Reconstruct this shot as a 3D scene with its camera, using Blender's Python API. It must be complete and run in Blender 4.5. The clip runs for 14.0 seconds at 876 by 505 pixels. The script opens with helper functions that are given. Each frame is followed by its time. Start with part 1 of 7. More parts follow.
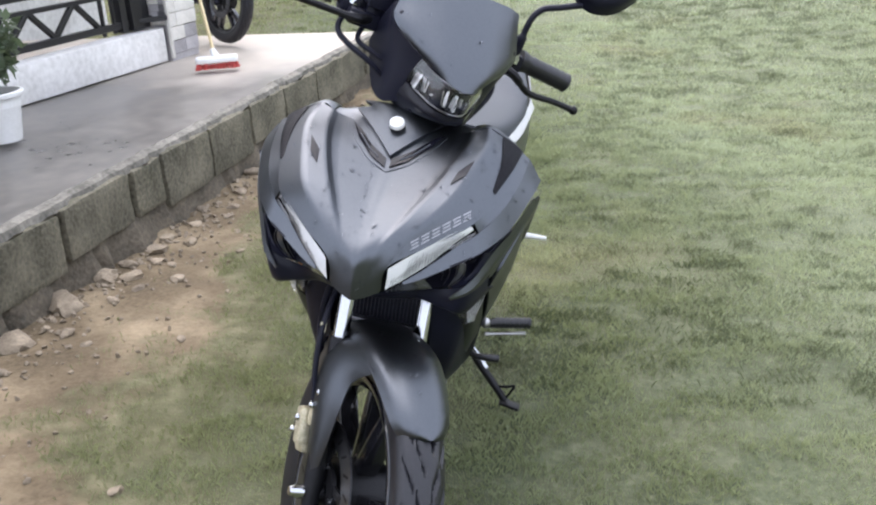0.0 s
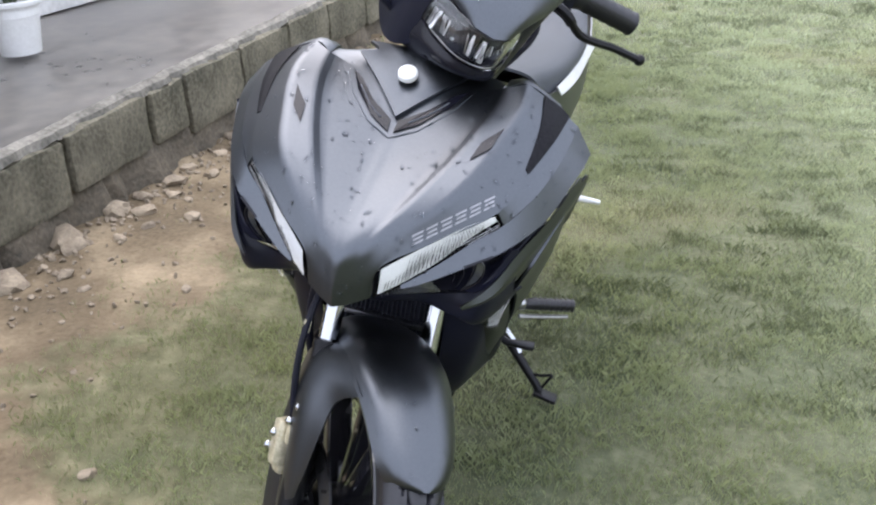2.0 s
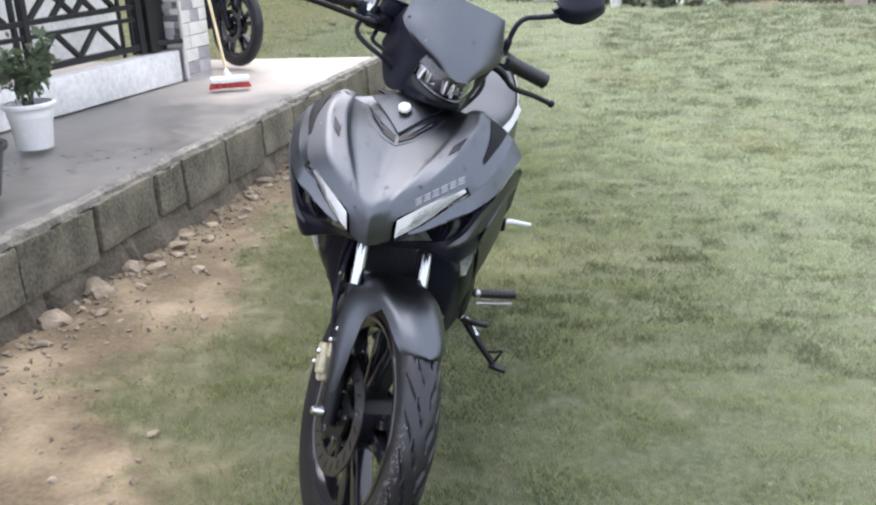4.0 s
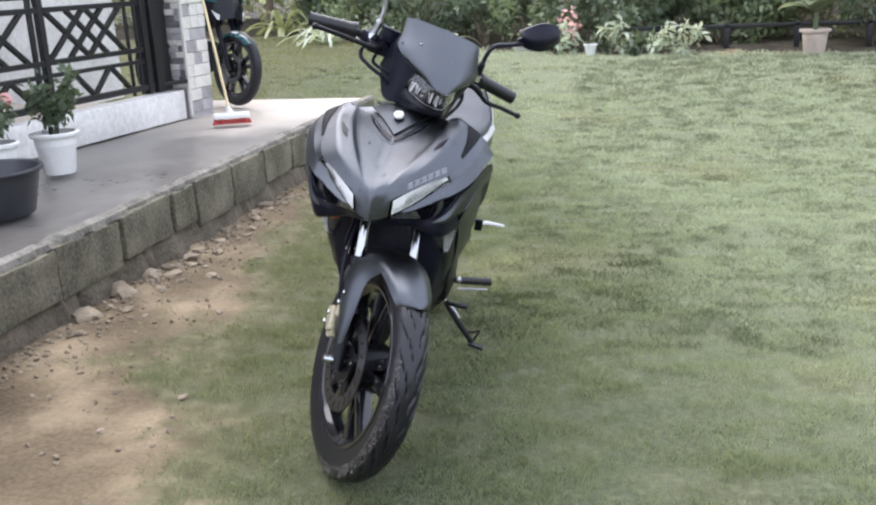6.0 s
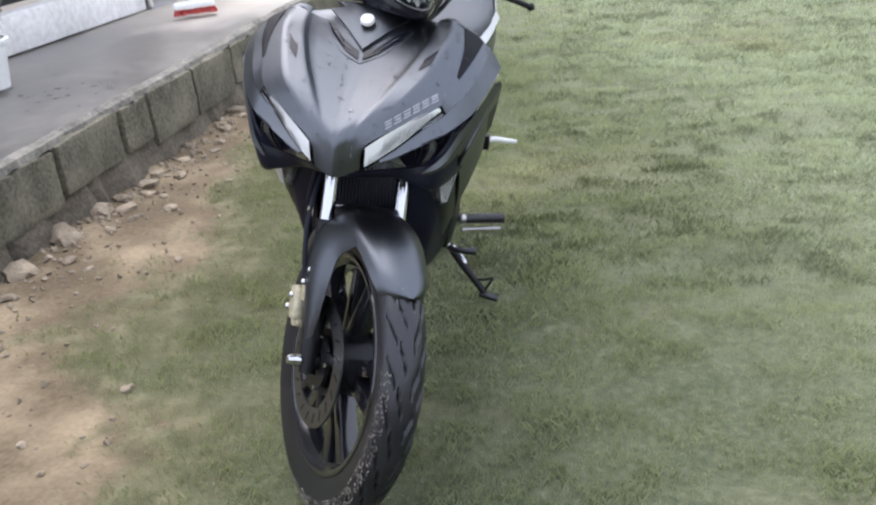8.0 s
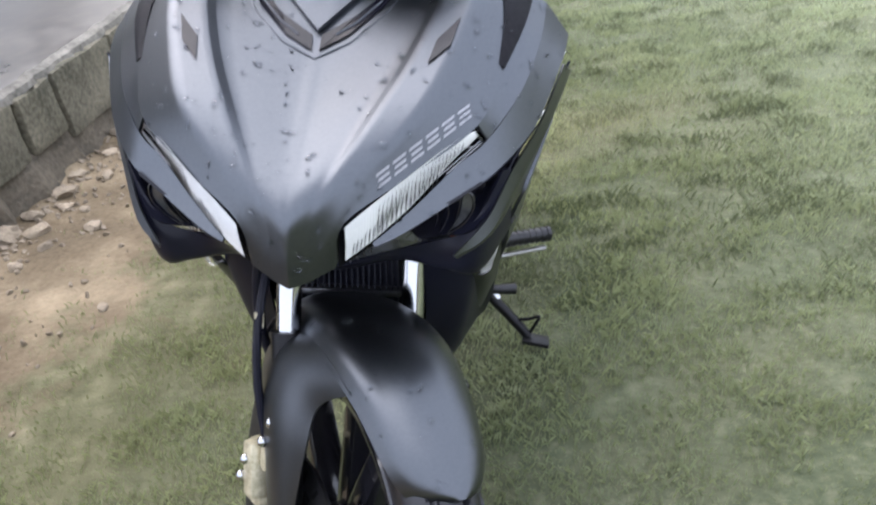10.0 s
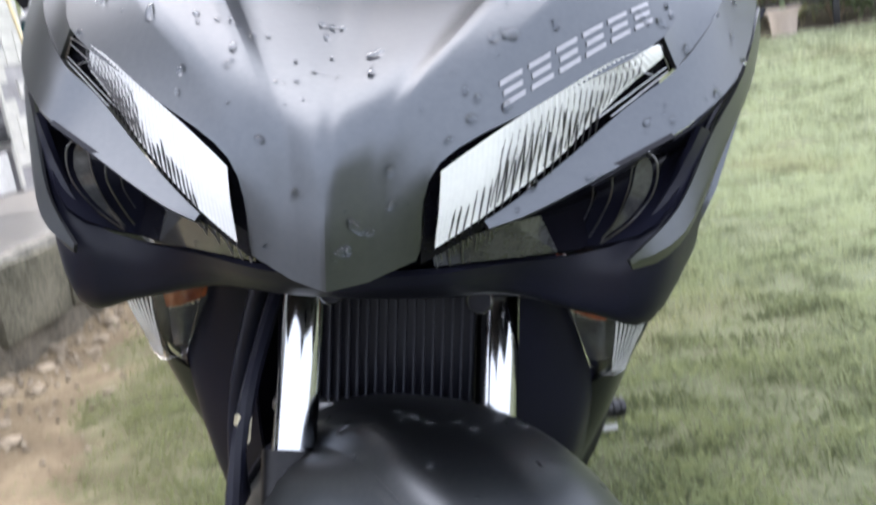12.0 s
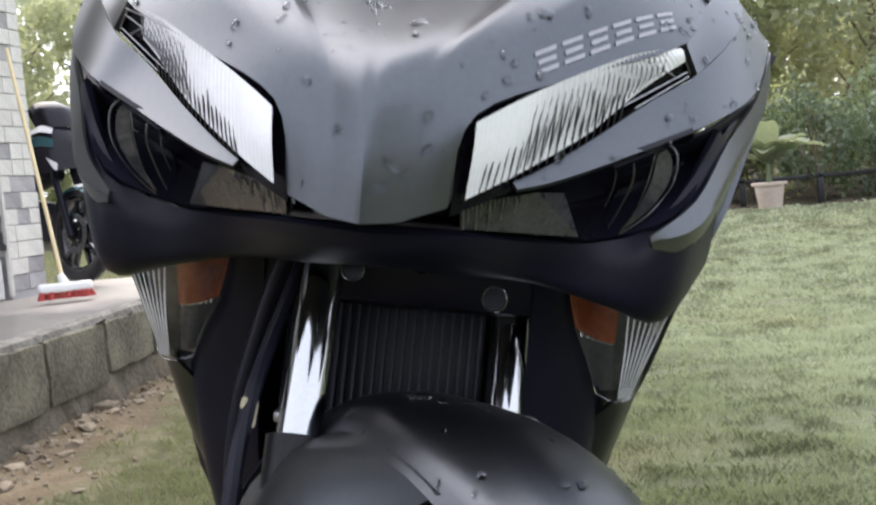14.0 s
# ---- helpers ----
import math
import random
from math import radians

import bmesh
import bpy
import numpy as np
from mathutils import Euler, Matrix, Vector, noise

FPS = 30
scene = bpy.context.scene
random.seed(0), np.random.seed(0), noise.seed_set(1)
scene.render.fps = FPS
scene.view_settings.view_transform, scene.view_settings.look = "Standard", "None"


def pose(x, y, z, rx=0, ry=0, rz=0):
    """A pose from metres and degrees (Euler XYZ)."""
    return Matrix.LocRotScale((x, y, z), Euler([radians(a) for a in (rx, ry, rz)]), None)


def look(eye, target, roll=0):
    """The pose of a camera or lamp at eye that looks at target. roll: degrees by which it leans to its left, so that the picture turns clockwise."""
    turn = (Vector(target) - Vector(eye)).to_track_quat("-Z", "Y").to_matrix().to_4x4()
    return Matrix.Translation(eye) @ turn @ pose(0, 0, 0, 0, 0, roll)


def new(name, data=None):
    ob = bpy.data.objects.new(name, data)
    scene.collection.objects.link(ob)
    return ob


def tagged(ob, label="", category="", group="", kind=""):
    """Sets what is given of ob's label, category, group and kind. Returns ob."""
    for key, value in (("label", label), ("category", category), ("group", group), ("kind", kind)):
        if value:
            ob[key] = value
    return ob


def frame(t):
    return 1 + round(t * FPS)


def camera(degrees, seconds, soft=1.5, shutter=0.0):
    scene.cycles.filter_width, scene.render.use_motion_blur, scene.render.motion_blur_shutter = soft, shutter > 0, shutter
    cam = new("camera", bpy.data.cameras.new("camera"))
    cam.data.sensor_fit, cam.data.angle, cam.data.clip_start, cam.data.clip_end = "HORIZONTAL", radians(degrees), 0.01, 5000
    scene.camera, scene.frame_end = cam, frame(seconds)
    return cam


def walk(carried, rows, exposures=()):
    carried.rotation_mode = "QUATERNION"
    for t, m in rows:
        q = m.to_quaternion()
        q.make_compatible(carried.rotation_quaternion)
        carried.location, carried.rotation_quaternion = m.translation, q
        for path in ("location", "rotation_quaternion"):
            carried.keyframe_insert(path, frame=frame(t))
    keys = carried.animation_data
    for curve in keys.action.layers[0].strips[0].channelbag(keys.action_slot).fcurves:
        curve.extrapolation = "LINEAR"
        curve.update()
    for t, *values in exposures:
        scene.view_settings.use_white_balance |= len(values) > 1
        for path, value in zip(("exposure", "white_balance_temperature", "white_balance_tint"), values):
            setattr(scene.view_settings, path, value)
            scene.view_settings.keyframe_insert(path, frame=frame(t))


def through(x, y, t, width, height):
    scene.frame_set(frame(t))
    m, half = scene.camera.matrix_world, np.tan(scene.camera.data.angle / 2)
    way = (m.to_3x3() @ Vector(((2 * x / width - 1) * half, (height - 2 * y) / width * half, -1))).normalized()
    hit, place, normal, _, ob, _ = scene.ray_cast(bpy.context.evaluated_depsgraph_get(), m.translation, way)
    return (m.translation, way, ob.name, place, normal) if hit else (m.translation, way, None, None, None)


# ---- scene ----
cam = camera(48.4, 14.0, 2.2, 0.4)

PATH = [
    (0, (2.158, -3.558, 1.32), (1.663, -1.758, 0.601), -3.8),
    (0.5, (2.164, -3.527, 1.316), (1.661, -1.737, 0.58), -4.4),
    (1, (2.181, -3.444, 1.304), (1.634, -1.676, 0.547), -3.6),
    (1.5, (2.162, -3.341, 1.293), (1.568, -1.608, 0.491), -1.7),
    (2, (2.118, -3.163, 1.275), (1.518, -1.464, 0.406), -2.7),
    (2.5, (2.127, -3.186, 1.288), (1.532, -1.46, 0.471), -3.7),
    (3, (2.177, -3.406, 1.29), (1.557, -1.708, 0.434), -3.4),
    (3.5, (2.218, -3.644, 1.308), (1.611, -1.897, 0.546), -3.1),
    (3.7, (2.228, -3.771, 1.308), (1.732, -1.965, 0.607), -3.1),
    (5.8, (2.375, -4.48, 1.276), (1.904, -2.62, 0.715), -3.0),
    (6, (2.369, -4.482, 1.287), (1.91, -2.616, 0.731), -2.8),
    (6.5, (2.368, -4.391, 1.276), (1.927, -2.531, 0.686), -3.5),
    (7, (2.344, -4.185, 1.283), (1.897, -2.355, 0.611), -3.9),
    (7.5, (2.282, -3.983, 1.287), (1.867, -2.142, 0.627), -4.1),
    (7.7, (2.26, -3.902, 1.275), (1.799, -2.098, 0.545), -5.7),
    (9.8, (2.008, -2.987, 1.168), (1.569, -1.279, 0.224), -9.8),
    (10, (1.974, -2.939, 1.135), (1.532, -1.243, 0.174), -12.2),
    (10.5, (1.905, -2.789, 1.098), (1.503, -1.138, 0.043), -11.2),
    (11, (1.837, -2.676, 1.037), (1.437, -0.963, 0.084), -11.9),
    (11.5, (1.755, -2.611, 0.96), (1.499, -0.913, -0.066), -8.5),
    (12, (1.75, -2.625, 0.797), (1.458, -0.697, 0.353), -9.3),
    (12.5, (1.731, -2.656, 0.749), (1.406, -0.692, 0.549), -7.6),
    (13, (1.721, -2.679, 0.737), (1.433, -0.704, 0.61), -5.3),
    (13.5, (1.72, -2.674, 0.718), (1.452, -0.693, 0.644), -5.6),
    (14, (1.719, -2.657, 0.699), (1.491, -0.674, 0.566), -5.1),
]
walk(cam, [(t, look(eye, target, roll)) for t, eye, target, roll in PATH], [(0.0, 1.31, 6350, 16), (3.0, 1.42, 6340, 16), (6.0, 1.27, 6300, 16), (7.6, 1.25, 6300, 16), (10.0, 1.44, 6280, 16), (11.5, 1.66, 6380, 15), (13.0, 1.42, 6480, 15), (13.5, 1.22, 6380, 15), (14.0, 1.19, 6600, 15)])

from mathutils.bvhtree import BVHTree

# ---- light ----
world = bpy.data.worlds.new("world")
scene.world = world
world.use_nodes = True
wn = world.node_tree
bgnode = wn.nodes["Background"]
sky = wn.nodes.new("ShaderNodeTexSky")
sky.sky_type = "NISHITA"
sky.sun_disc = False
sky.sun_elevation = radians(57)
sky.sun_rotation = radians(-41)
sky.air_density, sky.dust_density, sky.ozone_density = 1.0, 6.0, 1.0
soften = wn.nodes.new("ShaderNodeMixRGB")
soften.inputs["Fac"].default_value = 0.75
soften.inputs["Color2"].default_value = (7.2, 7.8, 8.6, 1)
wn.links.new(sky.outputs["Color"], soften.inputs["Color1"])
wn.links.new(soften.outputs["Color"], bgnode.inputs["Color"])
bgnode.inputs["Strength"].default_value = 0.138
sun = new("sun", bpy.data.lights.new("sun", "SUN"))
sun.data.energy = 1.35
sun.data.angle = radians(66)
sun.data.color = (1.0, 0.97, 0.92)
sun.matrix_world = look((-3.3, 3.8, 7.8), (0, 0, 0))


# ---- materials ----
def mat(name, c1, c2=None, rough=0.6, metal=0.0, scale=8.0, fine=90.0, bump=0.1, dist=0.01, coat=0.0, rvar=0.12, spec=0.5, detail=6.0, island=0.0):
    """A surface with colour that varies at two scales, uneven gloss and fine relief."""
    m = bpy.data.materials.new(name)
    m.use_nodes = True
    n, l = m.node_tree.nodes, m.node_tree.links
    b = n["Principled BSDF"]
    c2 = c2 or tuple(c * 0.75 for c in c1)
    co = n.new("ShaderNodeTexCoord")
    big = n.new("ShaderNodeTexNoise")
    big.inputs["Scale"].default_value, big.inputs["Detail"].default_value = scale, detail
    small = n.new("ShaderNodeTexNoise")
    small.inputs["Scale"].default_value, small.inputs["Detail"].default_value = fine, 4
    for t in (big, small):
        l.new(co.outputs["Object"], t.inputs["Vector"])
    add = n.new("ShaderNodeMath")
    add.operation = "MULTIPLY_ADD"
    add.inputs[1].default_value, add.inputs[2].default_value = 0.45, 0.0
    l.new(small.outputs["Fac"], add.inputs[0])
    tot = n.new("ShaderNodeMath")
    tot.operation = "MULTIPLY_ADD"
    tot.inputs[1].default_value = 0.55
    l.new(big.outputs["Fac"], tot.inputs[0])
    l.new(add.outputs[0], tot.inputs[2])
    ramp = n.new("ShaderNodeValToRGB")
    ramp.color_ramp.elements[0].position, ramp.color_ramp.elements[1].position = 0.36, 0.64
    ramp.color_ramp.elements[0].color, ramp.color_ramp.elements[1].color = (*c2, 1), (*c1, 1)
    l.new(tot.outputs[0], ramp.inputs[0])
    out = ramp.outputs[0]
    if island:
        geo = n.new("ShaderNodeNewGeometry")
        info = n.new("ShaderNodeObjectInfo")
        sm = n.new("ShaderNodeMath")
        sm.operation = "ADD"
        l.new(geo.outputs["Random Per Island"], sm.inputs[0])
        l.new(info.outputs["Random"], sm.inputs[1])
        hsv = n.new("ShaderNodeHueSaturation")
        mr = n.new("ShaderNodeMapRange")
        mr.inputs["From Max"].default_value = 2.0
        mr.inputs["To Min"].default_value, mr.inputs["To Max"].default_value = 1 - island, 1 + island
        l.new(sm.outputs[0], mr.inputs["Value"])
        l.new(mr.outputs[0], hsv.inputs["Value"])
        l.new(out, hsv.inputs["Color"])
        out = hsv.outputs["Color"]
    l.new(out, b.inputs["Base Color"])
    rr = n.new("ShaderNodeMapRange")
    rr.inputs["To Min"].default_value, rr.inputs["To Max"].default_value = max(0.02, rough - rvar), min(1, rough + rvar)
    l.new(tot.outputs[0], rr.inputs["Value"])
    l.new(rr.outputs[0], b.inputs["Roughness"])
    b.inputs["Metallic"].default_value = metal
    b.inputs["Coat Weight"].default_value = coat
    b.inputs["Specular IOR Level"].default_value = spec
    if bump:
        bp = n.new("ShaderNodeBump")
        bp.inputs["Strength"].default_value, bp.inputs["Distance"].default_value = bump, dist
        l.new(tot.outputs[0], bp.inputs["Height"])
        l.new(bp.outputs[0], b.inputs["Normal"])
    return m


def clear(name, tint=(1, 1, 1), rough=0.03, ior=1.45):
    m = bpy.data.materials.new(name)
    m.use_nodes = True
    b = m.node_tree.nodes["Principled BSDF"]
    b.inputs["Base Color"].default_value = (*tint, 1)
    b.inputs["Transmission Weight"].default_value = 1.0
    b.inputs["Roughness"].default_value = rough
    b.inputs["IOR"].default_value = ior
    return m


M_BODY = mat("matte_grey_paint", (0.104, 0.1115, 0.124), (0.090, 0.0970, 0.109), 0.36, 1.0, 3, 260, 0.03, 0.001, rvar=0.05)
M_BLACK = mat("black_plastic", (0.0085, 0.009, 0.018), (0.006, 0.0065, 0.013), 0.40, 0, 12, 400, 0.12, 0.0006, spec=0.2)
M_GLOSS = mat("gloss_black", (0.008, 0.008, 0.013), (0.006, 0.006, 0.010), 0.18, 0, 12, 300, 0.0, spec=0.25)
M_CARBON = mat("textured_black", (0.012, 0.012, 0.015), (0.004, 0.004, 0.006), 0.55, 0, 160, 600, 0.6, 0.001, spec=0.1)
M_METALB = mat("black_metal", (0.016, 0.016, 0.018), (0.009, 0.009, 0.011), 0.35, 0.5, 10, 200, 0.05, 0.001, spec=0.3)
M_RIMB = mat("gloss_black_rim", (0.014, 0.014, 0.018), (0.008, 0.008, 0.011), 0.16, 0.2, 10, 200, 0.0, coat=0.5)
M_CHROME = mat("chrome", (0.47, 0.48, 0.50), (0.43, 0.44, 0.46), 0.10, 1.0, 4, 300, 0.0, rvar=0.02)
M_STEEL = mat("brushed_steel", (0.45, 0.45, 0.46), (0.28, 0.28, 0.29), 0.33, 1.0, 20, 300, 0.05, 0.001)
M_DISC = mat("worn_disc_steel", (0.20, 0.20, 0.21), (0.11, 0.11, 0.12), 0.35, 1.0, 20, 300, 0.05, 0.001)
M_GOLD = mat("gold_anodised_metal", (0.62, 0.57, 0.42), (0.36, 0.32, 0.21), 0.38, 0.4, 60, 200, 0.15, 0.001)
M_RUBBER = mat("tyre_rubber", (0.014, 0.014, 0.018), (0.008, 0.008, 0.011), 0.34, 0, 14, 200, 0.15, 0.002, spec=0.45)
M_MUD = mat("dried_mud", (0.20, 0.185, 0.165), (0.10, 0.09, 0.08), 0.9, 0, 30, 200, 0.5, 0.004)
M_LAMP = mat("lamp_reflector", (0.90, 0.91, 0.93), (0.82, 0.83, 0.86), 0.22, 0.2, 20, 300, 0.0, coat=0.4)
M_RIB = mat("dark_lamp_rib", (0.05, 0.05, 0.055), (0.025, 0.025, 0.03), 0.3, 0.2, 20, 300, 0.0)
M_FIN = mat("dull_fin", (0.040, 0.042, 0.055), (0.024, 0.025, 0.034), 0.5, 0.0, 10, 200, 0.05, 0.001, spec=0.2)
M_SMOKE = mat("smoky_lens", (0.07, 0.072, 0.075), (0.03, 0.031, 0.034), 0.12, 0.0, 40, 300, 0.0, coat=0.8)
M_WATER = clear("water", (0.80, 0.82, 0.85), 0.02, 1.33)
M_LENS = clear("clear_lens")
M_AMBER = mat("amber_plastic", (0.34, 0.095, 0.035), (0.20, 0.05, 0.02), 0.2, 0, 40, 200, 0.0, coat=0.5)
M_TEAL = mat("teal_paint", (0.010, 0.085, 0.105), (0.006, 0.05, 0.062), 0.22, 0.2, 5, 200, 0.0, coat=0.6)
M_WHITE = mat("white_plastic", (0.80, 0.80, 0.79), (0.70, 0.70, 0.68), 0.4, 0, 6, 80, 0.05, 0.002)
M_MARK = mat("silver_print", (0.30, 0.30, 0.32), (0.25, 0.25, 0.27), 0.4, 0.3, 40, 200, 0.0)
M_SEAT = mat("seat_vinyl", (0.070, 0.076, 0.086), (0.054, 0.059, 0.068), 0.5, 0, 20, 300, 0.3, 0.001, spec=0.2)
M_BLOCK = mat("concrete_block", (0.205, 0.184, 0.134), (0.056, 0.053, 0.035), 0.9, 0, 5, 60, 0.9, 0.018, island=0.2)
M_SLAB = mat("wet_concrete", (0.215, 0.198, 0.178), (0.085, 0.080, 0.074), 0.32, 0, 1.3, 14, 0.1, 0.003, rvar=0.18, detail=9, spec=0.5)
M_STONE = mat("rubble_stone", (0.32, 0.262, 0.19), (0.15, 0.118, 0.083), 0.9, 0, 14, 90, 0.6, 0.006, island=0.3)
M_LIP = mat("broken_concrete_edge", (0.27, 0.25, 0.215), (0.085, 0.08, 0.066), 0.85, 0, 9, 60, 0.8, 0.012)
M_FOOT = mat("earthy_mortar", (0.14, 0.115, 0.082), (0.045, 0.038, 0.027), 0.9, 0, 7, 60, 0.9, 0.02)
M_PAINTW = mat("dirty_white_paint", (0.74, 0.73, 0.71), (0.50, 0.49, 0.47), 0.7, 0, 2.5, 30, 0.15, 0.004)
M_TILEW = mat("white_cladding", (0.68, 0.66, 0.61), (0.54, 0.525, 0.48), 0.55, 0, 9, 70, 0.35, 0.006, island=0.06)
M_TILED = mat("dark_cladding", (0.16, 0.153, 0.158), (0.10, 0.097, 0.102), 0.6, 0, 9, 70, 0.35, 0.006, island=0.3)
M_TILEG = mat("grey_cladding", (0.40, 0.385, 0.39), (0.28, 0.27, 0.275), 0.6, 0, 9, 70, 0.35, 0.006, island=0.3)
M_IRON = mat("black_iron", (0.016, 0.016, 0.018), (0.010, 0.010, 0.011), 0.4, 0.2, 12, 120, 0.1, 0.002)
M_REDB = mat("red_bristle", (0.50, 0.07, 0.06), (0.36, 0.045, 0.04), 0.7, 0, 20, 200, 0.4, 0.002)
M_YELLOW = mat("yellow_wood_stick", (0.72, 0.60, 0.36), (0.60, 0.48, 0.27), 0.5, 0, 8, 90, 0.1, 0.002)
M_TERRA = mat("pale_clay", (0.62, 0.52, 0.46), (0.46, 0.37, 0.32), 0.8, 0, 6, 60, 0.3, 0.004)
M_TUB = mat("dark_plastic_tub", (0.035, 0.037, 0.045), (0.022, 0.023, 0.028), 0.35, 0, 8, 100, 0.05, 0.002)
M_SOIL = mat("potting_soil", (0.07, 0.05, 0.035), (0.03, 0.022, 0.016), 0.95, 0, 30, 120, 0.8, 0.01)
M_BARK = mat("bark", (0.22, 0.17, 0.12), (0.11, 0.085, 0.06), 0.9, 0, 9, 50, 0.8, 0.02)
M_PINK = mat("pink_petal", (0.75, 0.42, 0.38), (0.6, 0.28, 0.26), 0.6, 0, 20, 80, 0.1, 0.002, island=0.2)
M_CREAM = mat("cream_petal", (0.8, 0.76, 0.66), (0.66, 0.6, 0.5), 0.6, 0, 20, 80, 0.1, 0.002, island=0.1)


def pale_end(m, pale):
    """Paler, rougher concrete towards the far end of the walk, with an uneven edge."""
    n, l = m.node_tree.nodes, m.node_tree.links
    co = n.new("ShaderNodeTexCoord")
    sep = n.new("ShaderNodeSeparateXYZ")
    l.new(co.outputs["Object"], sep.inputs[0])
    ns = n.new("ShaderNodeTexNoise")
    ns.inputs["Scale"].default_value, ns.inputs["Detail"].default_value = 1.7, 7
    l.new(co.outputs["Object"], ns.inputs["Vector"])
    ad = n.new("ShaderNodeMath")
    ad.operation = "MULTIPLY_ADD"
    ad.inputs[1].default_value = 2.2
    l.new(ns.outputs["Fac"], ad.inputs[0])
    l.new(sep.outputs["Y"], ad.inputs[2])
    mr = n.new("ShaderNodeMapRange")
    mr.inputs["From Min"].default_value, mr.inputs["From Max"].default_value = 2.4, 3.5
    l.new(ad.outputs[0], mr.inputs["Value"])
    b = n["Principled BSDF"]
    for name, value in (("Base Color", (*pale, 1)), ("Roughness", (0.75, 0.75, 0.75, 1))):
        mx = n.new("ShaderNodeMixRGB")
        l.new(mr.outputs[0], mx.inputs[0])
        l.new(b.inputs[name].links[0].from_socket, mx.inputs[1])
        mx.inputs[2].default_value = value
        l.new(mx.outputs[0], b.inputs[name])


pale_end(M_SLAB, (0.43, 0.385, 0.335))


def glare_and_straw(m, colour, pale):
    """Blends a lawn colour into a paler one in dry patches; far and right, glare is painted in."""
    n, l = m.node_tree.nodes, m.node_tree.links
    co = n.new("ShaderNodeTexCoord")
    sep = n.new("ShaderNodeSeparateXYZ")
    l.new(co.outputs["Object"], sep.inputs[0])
    # far and right: the lawn's hazy sheen put into its colour
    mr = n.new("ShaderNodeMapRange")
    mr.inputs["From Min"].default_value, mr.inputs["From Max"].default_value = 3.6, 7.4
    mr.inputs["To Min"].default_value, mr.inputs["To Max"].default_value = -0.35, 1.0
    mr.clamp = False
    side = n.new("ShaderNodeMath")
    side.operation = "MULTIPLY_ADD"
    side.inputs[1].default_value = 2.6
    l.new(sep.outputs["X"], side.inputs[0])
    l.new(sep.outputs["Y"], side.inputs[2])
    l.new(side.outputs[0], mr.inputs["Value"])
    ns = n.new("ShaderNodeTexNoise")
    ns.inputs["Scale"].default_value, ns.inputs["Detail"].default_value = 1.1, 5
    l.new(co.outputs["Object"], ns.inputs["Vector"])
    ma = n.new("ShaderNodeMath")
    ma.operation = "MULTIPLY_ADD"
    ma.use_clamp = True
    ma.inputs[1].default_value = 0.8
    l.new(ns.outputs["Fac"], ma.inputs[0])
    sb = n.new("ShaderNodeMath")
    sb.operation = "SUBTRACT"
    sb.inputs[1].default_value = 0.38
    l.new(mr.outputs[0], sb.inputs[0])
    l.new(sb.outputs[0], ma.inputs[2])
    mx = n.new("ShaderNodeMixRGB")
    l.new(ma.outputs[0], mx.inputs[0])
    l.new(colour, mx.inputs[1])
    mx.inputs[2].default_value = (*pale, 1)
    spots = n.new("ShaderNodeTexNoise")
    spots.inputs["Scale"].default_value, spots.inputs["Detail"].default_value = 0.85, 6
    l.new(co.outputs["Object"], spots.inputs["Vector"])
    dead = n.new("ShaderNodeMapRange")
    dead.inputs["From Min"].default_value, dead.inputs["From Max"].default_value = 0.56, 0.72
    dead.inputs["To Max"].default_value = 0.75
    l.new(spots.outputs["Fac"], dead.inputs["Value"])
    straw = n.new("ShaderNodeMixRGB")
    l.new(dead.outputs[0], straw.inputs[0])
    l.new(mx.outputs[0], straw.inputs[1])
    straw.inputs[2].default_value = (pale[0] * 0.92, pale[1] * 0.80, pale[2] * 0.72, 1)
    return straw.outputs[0]


